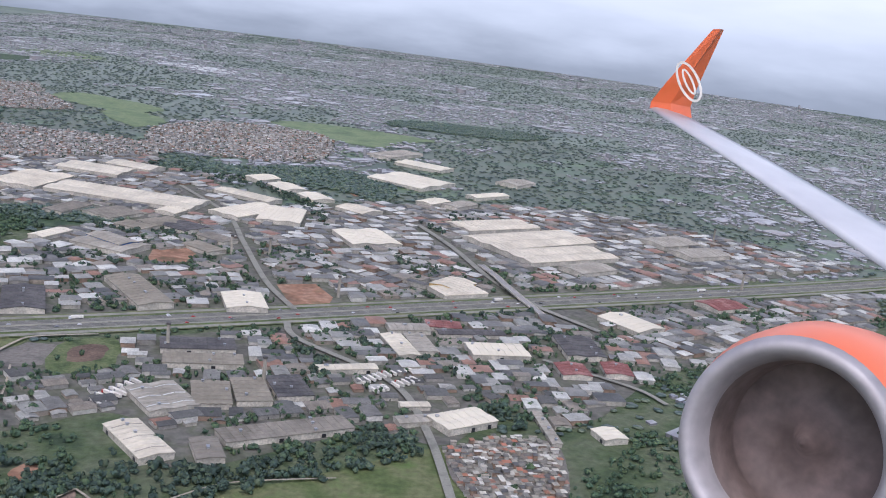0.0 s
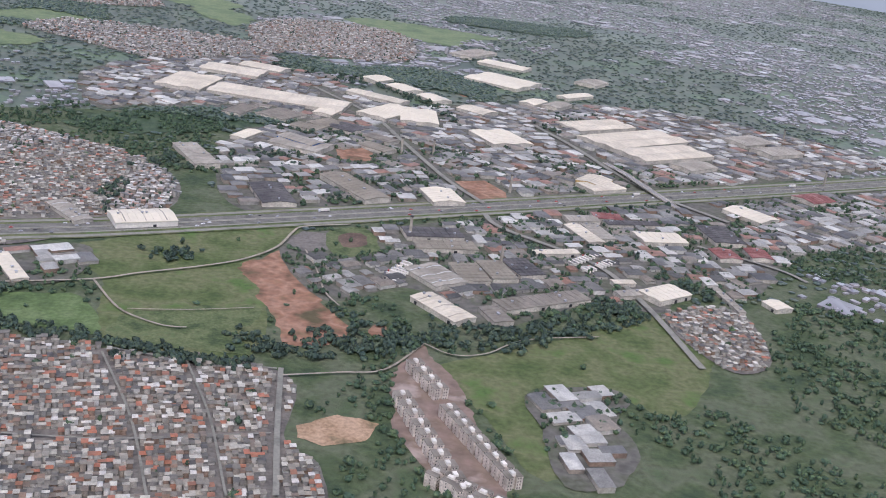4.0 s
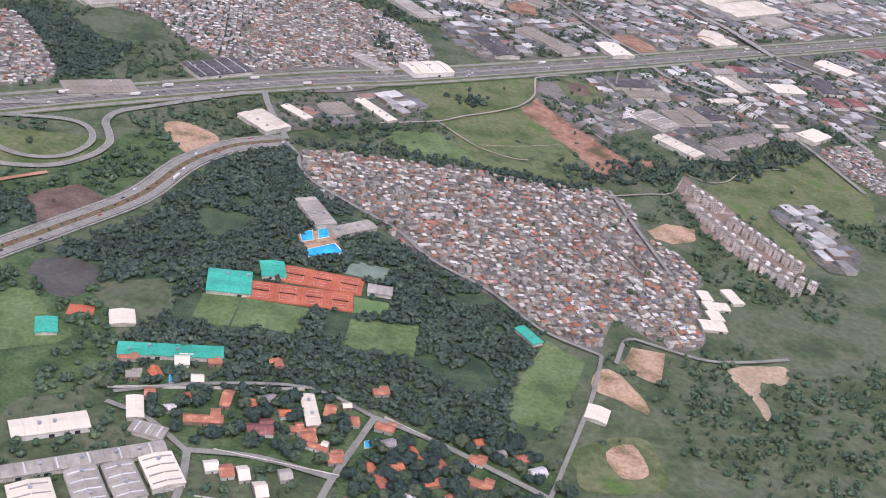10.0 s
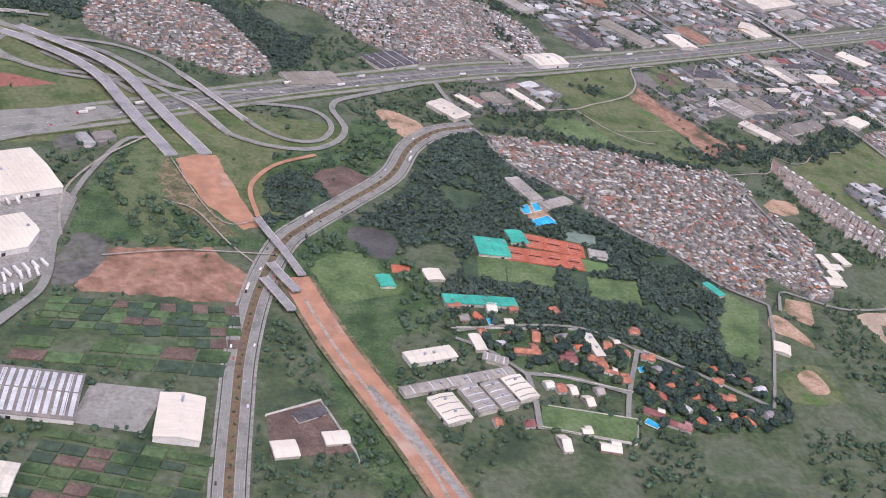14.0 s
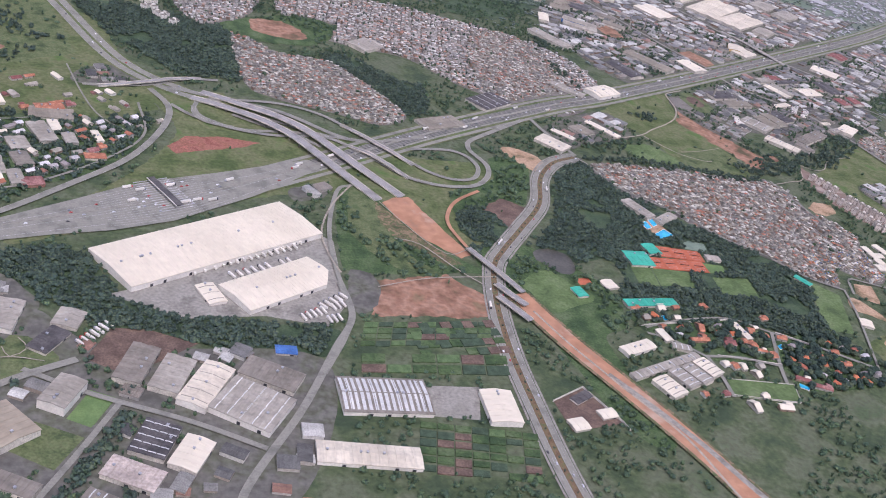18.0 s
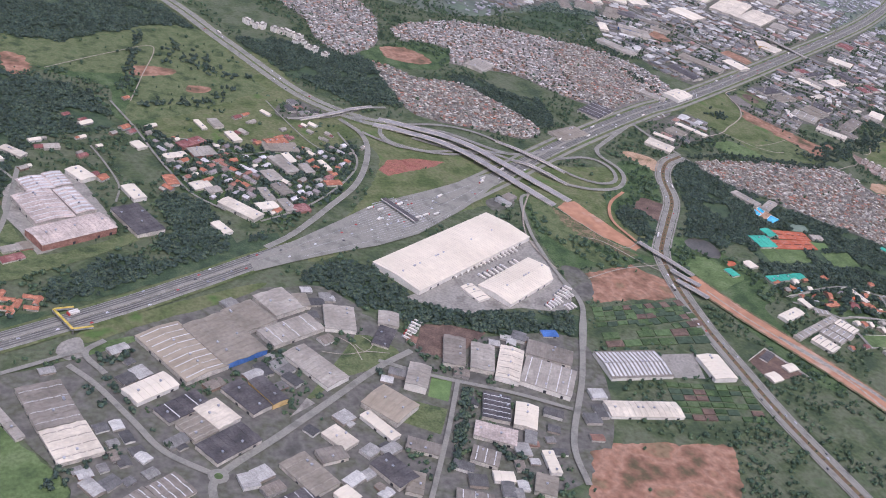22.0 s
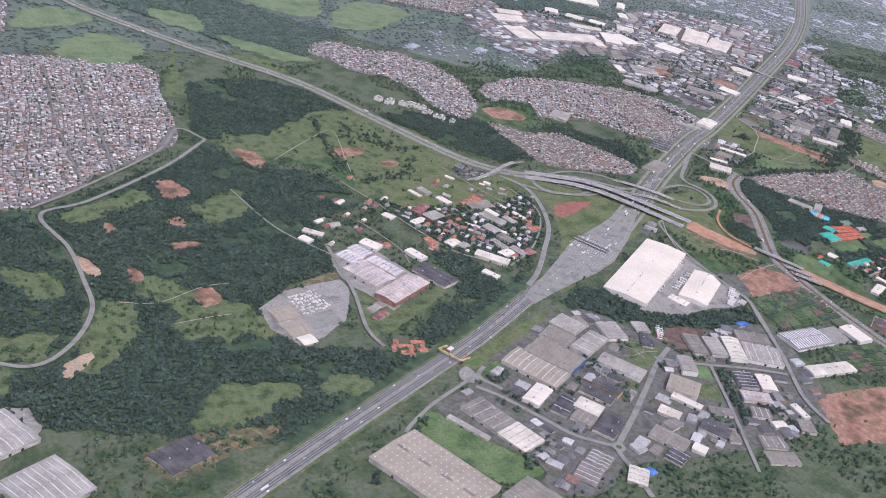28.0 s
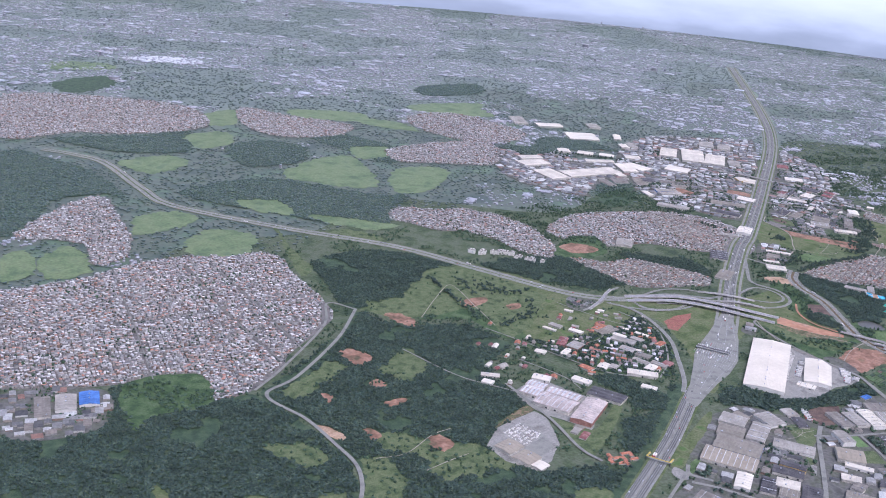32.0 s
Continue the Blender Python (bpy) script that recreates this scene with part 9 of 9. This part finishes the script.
CAR = new("car")
bm = bmesh.new()
car_body(bm)
part("body", bm, M["car"], CAR)
bm = bmesh.new()
box(bm, -.2, -.2, .3, .14, .2, .36)
bmesh.ops.scale(bm, vec=(1, 1.17, 1), verts=bm.verts)
part("window", bm, M["glazing"], CAR)
bm = bmesh.new()
running_gear(bm, (-.34, .34), .44, .085, .16)
part("running_gear", bm, M["dark"], CAR)
tagged(CAR, "small passenger car driving on the road", "car", "cars on the roads")
TRUCK = new("truck")
bm = bmesh.new()
box(bm, 1.35, -.3, .15, 1.8, .3, .85)
box(bm, 1.8, -.28, .15, 1.86, .28, .5)
part("cab", bm, M["car"], TRUCK)
bm = bmesh.new()
box(bm, -1.9, -.32, .28, 1.25, .32, 1.0)
part("trailer", bm, M["white_wall"], TRUCK)
bm = bmesh.new()
running_gear(bm, (-1.5, -1.2, .9, 1.55), .56, .12, .27)
part("running_gear", bm, M["dark"], TRUCK)
tagged(TRUCK, "articulated truck with a pale box trailer", "truck", "trucks on the roads and yards")
first = {"car": True, "truck": True}


def drive(kind, x, y, z, rot):
    ob = CAR if kind == "car" else TRUCK
    if first[kind]:
        first[kind] = False
        ob.matrix_basis = pose(x, y, z, 0, 0, rot)
    else:
        copy_thing(ob, pose(x, y, z, 0, 0, rot))


def traffic(line, offs, z, gap, trucks, lo=0, hi=None):
    for off in offs:
        l2 = shifted(line, off)[lo:hi]
        i = rnd.uniform(0, 8)
        while i < len(l2) - 2:
            k = int(i)
            d = l2[k + 1] - l2[k]
            drive("truck" if rnd.random() < trucks else "car", l2[k][0], l2[k][1], z, math.degrees(math.atan2(d[1], d[0])) + (180 if off > 0 else 0))
            i += rnd.uniform(.5, 1.8) * gap / 3.0


fast = 0
k0 = int(np.argmin(np.abs(h1[:, 0] - 120)))
traffic(h1, (-3.7, -2.7, -1.2, 1.2, 2.2, 3.7), 0.36, 32, .1, lo=k0)
traffic(h2, (-3.2, -1.8, 1.8, 3.2), 0.36, 38, .1, lo=30)
traffic(park, (-2.7, -1.6, 1.6, 2.7), 0.36, 40, .1)
a, b = np.array((-382.9, 120.5)), np.array((-374.9, 101.9))
along, cross = (b - a) / np.linalg.norm(b - a), None
cross = np.array((-along[1], along[0]))
for i in range(26):
    p = a + (b - a) * ((rnd.randrange(14) + .9) / 14) + cross * rnd.choice((-1, 1)) * rnd.uniform(2.5, 14)
    drive("truck" if i % 4 == 0 else "car", p[0], p[1], 0.45, math.degrees(math.atan2(cross[1], cross[0])))


def row(p, q, n, turn, kind="truck", z=0.2):
    """Parked vehicles side by side from p to q."""
    ang = math.degrees(math.atan2(q[1] - p[1], q[0] - p[0])) + turn
    for i in range(n):
        if rnd.random() < .85:
            u = i / max(1, n - 1)
            drive(kind, p[0] + (q[0] - p[0]) * u, p[1] + (q[1] - p[1]) * u, z, ang + rnd.uniform(-2, 2))


for p, q, n in (([(-345.3, 40.0), (-331.1, 47.6)] + [9]), ([(-340.8, 37.3), (-330.4, 41.7)] + [7]), ([(-375.5, 63.0), (-367.0, 67.6)] + [6]), ([(-355.8, 75.2), (-337.6, 83.9)] + [9]),
                ([(-409.9, 26.0), (-402.2, 34.9)] + [7]), ([(-65.3, 221.2), (-60.6, 231.6)] + [8]), ([(-9.8, 252.2), (1.2, 265.1)] + [10]), ([(-7.3, 245.7), (3.5, 257.5)] + [10]), ([(-65.4, 225.6), (-60.6, 236.2)] + [6])):
    row(p, q, n, 80)
for p, q, n in (([(-375.4, 63.9), (-339.9, 80.5)] + [16]), ([(-363.6, 61.7), (-343.5, 71.3)] + [9]), ([(-337.9, 46.1), (-330.0, 51.8)] + [5])):
    row(p, q, n, 90)
# parked cars in rows on yards
bm = bmesh.new()
box(bm, -.52, -.22, .06, .52, .22, .24)
box(bm, -.28, -.2, .24, .2, .2, .37)
cv = np.array([v.co[:] for v in bm.verts])
cf = np.array([[v.index for v in f.verts] for f in bm.faces])
bm.free()
lots = [([(-394.9, 47.7), (-386.7, 41.2), (-378.6, 57.6)], 9, 5), ([(-385.1, 45.5), (-378.3, 40.8), (-381.1, 50.6)], 7, 3), ([(-394.5, -4.2), (-385.8, -6.5), (-401.1, -16.7)], 8, 6), ([(-379.9, -17.9), (-370.8, -21.6), (-386.6, -31.0)], 8, 6), ([(-599.7, -12.1), (-590.0, -11.8), (-599.9, -20.3)], 6, 4),
        ([(29.0, 280.9), (50.6, 288.1), (30.0, 254.7)], 18, 12), ([(25.7, 280.8), (43.4, 286.7), (27.5, 259.5)], 16, 9), ([(-80.3, 286.1), (-64.2, 294.7), (-78.6, 281.0)], 14, 2), ([(-389.9, 120.4), (-378.8, 125.3), (-388.6, 112.8)], 6, 3), ([(-563.5, 107.9), (-542.5, 108.5), (-564.1, 92.0)], 10, 4)]
px, py, pr = [], [], []
for (o, a, c), nu, nv in lots:
    o, a, c = np.array(o), np.array(a), np.array(c)
    ang = math.atan2((c - o)[1], (c - o)[0])
    for i in range(nu):
        for j in range(nv):
            if rng.random() < .7:
                p = o + (a - o) * i / nu + (c - o) * j / nv
                if used(p[0], p[1]) != USE["road"]:
                    px.append(p[0]), py.append(p[1]), pr.append(ang + rng.normal(0, .05))
px, py, pr = np.array(px), np.array(py), np.array(pr)
tile("parked_cars", [(cv, cf)], px, py, 0.25, pr, np.full(len(px), 1.0), M["car_many"], "rows of parked cars on yards", "parked cars")
# clutter of crates, tanks and scrap on the yards
cx, cy = rng.uniform(-560, 200, 16000), rng.uniform(-80, 420, 16000)
ok = used(cx, cy) == USE["works"]
cx, cy = cx[ok], cy[ok]
bm = bmesh.new()
box(bm, -.5, -.35, 0, .5, .35, .5)
kv, kf = np.array([v.co[:] for v in bm.verts]), np.array([[v.index for v in f.verts] for f in bm.faces])
bm.free()
tile("yard_clutter", [(kv, kf), (kv * (1.8, .7, .8), kf), (kv * (.6, .6, 1.6), kf)], cx, cy, 0.1, rng.uniform(0, 3.14, len(cx)), rng.uniform(.5, 1.5, len(cx)), M["shed_many"], "crates, tanks and scrap on works yards", "clutter")

# ---- the plant yard, the orange-roofed huts, chimneys ----
unit = new("switch_unit")
bm = bmesh.new()
box(bm, -.6, -.4, 0, .6, .4, .7)
box(bm, -.5, -.3, .7, .5, .3, .85)
part("cabinet", bm, M["white_wall"], unit)
for x in (-.3, 0, .3):
    bm = bmesh.new()
    bmesh.ops.create_cone(bm, segments=6, radius1=.07, radius2=.04, depth=.5, cap_ends=True)
    bmesh.ops.translate(bm, verts=bm.verts, vec=(x, 0, 1.1))
    part("insulator", bm, M["steel"], unit)
tagged(unit, "pale switchgear unit with upright insulators", "switchgear", "switchgear on the plant yard")
o, a, c = (np.array(p) for p in [(-565.0, 107.0), (-549.6, 110.0), (-564.2, 91.0)])
n = 0
for i in range(9):
    for j in range(6):
        p = o + (a - o) * (i + .5) / 9 + (c - o) * (j + .5) / 6
        m = pose(p[0] + rnd.uniform(-.5, .5), p[1] + rnd.uniform(-.6, .6), .2, 0, 0, 12 + rnd.choice((0, 90))) @ Matrix.Diagonal((rnd.uniform(.5, 1.5), rnd.uniform(.5, 1.3), rnd.uniform(.4, 1.1), 1))
        if n == 0:
            unit.matrix_basis = m
        else:
            copy_thing(unit, m).matrix_basis = m
        n += 1
hut = new("hut")
bm = bmesh.new()
box(bm, -2.2, -1.0, 0, 2.2, 1.0, .8)
part("wall", bm, M["wall"], hut)
bm = bmesh.new()
gable(bm, 4.4, 2.0, .81, .45, .15, thick=.06)
part("roof", bm, M["tile_roof"], hut)
tagged(hut, "long low hut with an orange tile roof", "hut", "orange-roofed huts")
for i, (x, y) in enumerate([(-536.4, 60.5), (-534.4, 57.7), (-531.9, 54.9), (-527.6, 58.7), (-525.6, 56.2), (-536.6, 53.4), (-533.8, 51.6), (-527.9, 52.6), (-539.2, 57.3)]):
    m = pose(x, y, .1, 0, 0, (60, -20)[i % 2] + 5)
    if i == 0:
        hut.matrix_basis = m
    else:
        copy_thing(hut, m)
stack = new("chimney")
bm = bmesh.new()
bmesh.ops.create_cone(bm, segments=12, radius1=.55, radius2=.4, depth=7, cap_ends=True)
bmesh.ops.translate(bm, verts=bm.verts, vec=(0, 0, 3.5))
part("shaft", bm, M["pale_roof"], stack)
bm = bmesh.new()
bmesh.ops.create_cone(bm, segments=12, radius1=.62, radius2=.62, depth=.5, cap_ends=True)
bmesh.ops.translate(bm, verts=bm.verts, vec=(0, 0, 6.9))
part("rim", bm, M["dark_roof"], stack)
tagged(stack, "slender grey works chimney among sheds", "chimney", "chimneys of the works")
for i, (x, y) in enumerate([(-59.7, 262.1), (-62.9, 364.1), (-50.1, 366.7), (-22.2, 326.0), (133.9, 479.0), (124.2, 395.0), (-32.4, 244.6)]):
    m = pose(x, y, 0)
    if i == 0:
        stack.matrix_basis = m
    else:
        copy_thing(stack, m)

# ---- the aircraft's wing and engine, where they are at the start ----
AIR = pose(0, 0, 94.15, -13.03, -6.53, 0) @ pose(0, 0, 0, 90, 0, 0)
K = SCALE / 1916


def seat(px_, py_, depth):
    """A point of the aircraft from its bearing and its distance in life-size metres."""
    return Vector(((px_ - 784) * depth * K, (441 - py_) * depth * K, -depth * SCALE))


wing = new("aircraft_wing")
wing.matrix_basis = AIR
tagged(wing, "grey airliner wing with an orange winglet", "aircraft wing")
secs = [(seat(1150, 192, 21), seat(1224, 210, 22)), (seat(1300, 290, 18.0), seat(1372, 290, 19.3)), (seat(1568, 478, 14), seat(1568, 400, 16)), (seat(1900, 700, 10.5), seat(2000, 640, 12.5))]
bm = bmesh.new()
rows = []
for le, te in secs:
    up = Vector((0, 1, .25)).normalized()
    chord = te - le
    t = chord.length * .05
    rows.append([bm.verts.new(le + chord * u + up * t * w_) for u, w_ in ((0, 0), (.1, .7), (.35, 1), (.7, .6), (1, 0), (.7, -.4), (.35, -.7), (.1, -.6))])
for a, b in zip(rows, rows[1:]):
    for i in range(8):
        bm.faces.new((a[i], b[i], b[(i + 1) % 8], a[(i + 1) % 8]))
bm.faces.new(rows[0]), bm.faces.new(rows[-1][::-1])
bmesh.ops.recalc_face_normals(bm, faces=bm.faces)
part("wing", bm, M["wing_grey"], wing, "pale grey metal wing", smooth=True)
bm = bmesh.new()
rows = []
for p, q in ((secs[0][0], secs[0][1]), (seat(1152, 180, 21), seat(1222, 190, 22)), (seat(1180, 145, 21.1), seat(1232, 160, 22)), (seat(1262, 52, 21.6), seat(1281, 53, 22))):
    side = Vector((.03, .0, .02))
    c = q - p
    rows.append([bm.verts.new(v) for v in (p, p + c * .4 + side * .5, q, p + c * .4 - side * .5)])
for a, b in zip(rows, rows[1:]):
    for i in range(4):
        bm.faces.new((a[i], b[i], b[(i + 1) % 4], a[(i + 1) % 4]))
bm.faces.new(rows[-1])
bmesh.ops.recalc_face_normals(bm, faces=bm.faces)
part("winglet", bm, M["orange"], wing, "orange upswept winglet")
bm = bmesh.new()
ctr = seat(1219, 145, 20.7)
R1, R2 = Vector((15, 0, 0)), Vector((0, 0, 0))
for ang0, ra, rb, wd in ((0, 19, 39, 4.5), (0, 8, 25, 4)):
    prev = None
    for k in range(25):
        th_ = 2 * math.pi * k / 24
        tilt_ = radians(-24)
        pts_ = []
        for g_ in (0, wd):
            ex, ey = (ra - g_) * math.cos(th_), (rb - g_) * math.sin(th_)
            pts_.append(bm.verts.new(seat(1219 + ex * math.cos(tilt_) - ey * math.sin(tilt_), 145 + ex * math.sin(tilt_) + ey * math.cos(tilt_), 20.6)))
        if prev:
            bm.faces.new((prev[0], prev[1], pts_[1], pts_[0]))
        prev = pts_
part("emblem", bm, M["white_wall"], wing, "white double ring emblem")

engine = new("jet_engine")
axis = Vector((600 / 1916 + .34, -330 / 1916 + .1, -1)).normalized()
mouth = seat(1385, 797, 10)
engine.matrix_basis = AIR @ Matrix.Translation(mouth) @ axis.to_track_quat("Z", "Y").to_matrix().to_4x4()
tagged(engine, "orange jet engine nacelle with a bare metal lip", "jet engine")


def turned(profile, material, name, label):
    bm_ = bmesh.new()
    rings = [[bm_.verts.new((r_ * SCALE * math.cos(2 * math.pi * k / 64), r_ * SCALE * math.sin(2 * math.pi * k / 64), z_ * SCALE)) for k in range(64)] for z_, r_ in profile]
    for a_, b_ in zip(rings, rings[1:]):
        for k in range(64):
            bm_.faces.new((a_[k], a_[(k + 1) % 64], b_[(k + 1) % 64], b_[k]))
    bmesh.ops.recalc_face_normals(bm_, faces=bm_.faces)
    part(name, bm_, M[material], engine, label, smooth=True)


turned([(.35, .82), (.15, .85), (.03, .9), (0, .96), (.03, 1.02), (.16, 1.06)], "lip", "lip", "bare metal intake lip")
turned([(.16, 1.06), (.5, 1.14), (1.2, 1.2), (2.2, 1.15), (3.4, .9), (3.4, .5)], "orange", "cowl", "orange painted cowling")
turned([(.35, .82), (.9, .78), (1.0, .78), (1.02, .2), (.7, .05), (.6, .0)], "liner", "inlet", "dark brown inlet duct and fan")

# ---- the far city ----
def far_places(n, near, seed_z, lo, hi):
    r = near + (1740 - near) * rng.random(n) ** 0.8
    a = rng.uniform(-.35, 2.6, n)
    x, y = -380 + r * np.cos(a), 80 + r * np.sin(a)
    dens = np.array([noise.noise((p / 170, q / 140, 1)) + .6 * noise.noise((p / 60, q / 48, 2)) + .35 * noise.noise((p / 24, q / 20, 4)) for p, q in zip(x, y)])
    dens -= .42 * np.clip((-100 - x) / 120, 0, 1) * np.clip((900 - y) / 200, 0, 1)
    dens -= .2 * np.clip((900 - r) / 300, 0, 1) * np.clip((250 - x) / 200, 0, 1)
    ok = (used(x, y) == 0) & (y > 230) & (x < 150 + 1.85 * (y - 90)) & (x > -820 + 0.25 * np.maximum(y - 900, 0)) & (dens > lo) & (dens < hi)
    return x[ok], y[ok]


x, y = far_places(150000, 330, 1, -.1, 9)
n = len(x)
far_off = np.hypot(x + 380, y - 80)
big = rng.random(n) < .035
sz = np.where(big, rng.uniform(5, 14, n), rng.uniform(1.2, 2.5, n) * (1 + far_off / 2600))
many_houses("far_buildings", x, y, sz, sz * rng.uniform(.5, 1, n), radians(30) + rng.choice([0, 1.5708, .3], n), np.where(rng.random(n) < .005, rng.uniform(2.5, 5, n), rng.uniform(.4, .95, n)), rng.uniform(.02, .25, n), M["far_roof"], M["far_wall"], "distant town of small grey and white buildings, tinted for haze", "buildings")
x, y = far_places(150000, 330, 1, -9, -.09)
many_trees("far_trees", x, y, rng.uniform(2.0, 4.6, len(x)), rng.uniform(.7, 1.3, len(x)), "distant dark green tree belts, slightly paled for haze", FAINT, "belt_leaf")
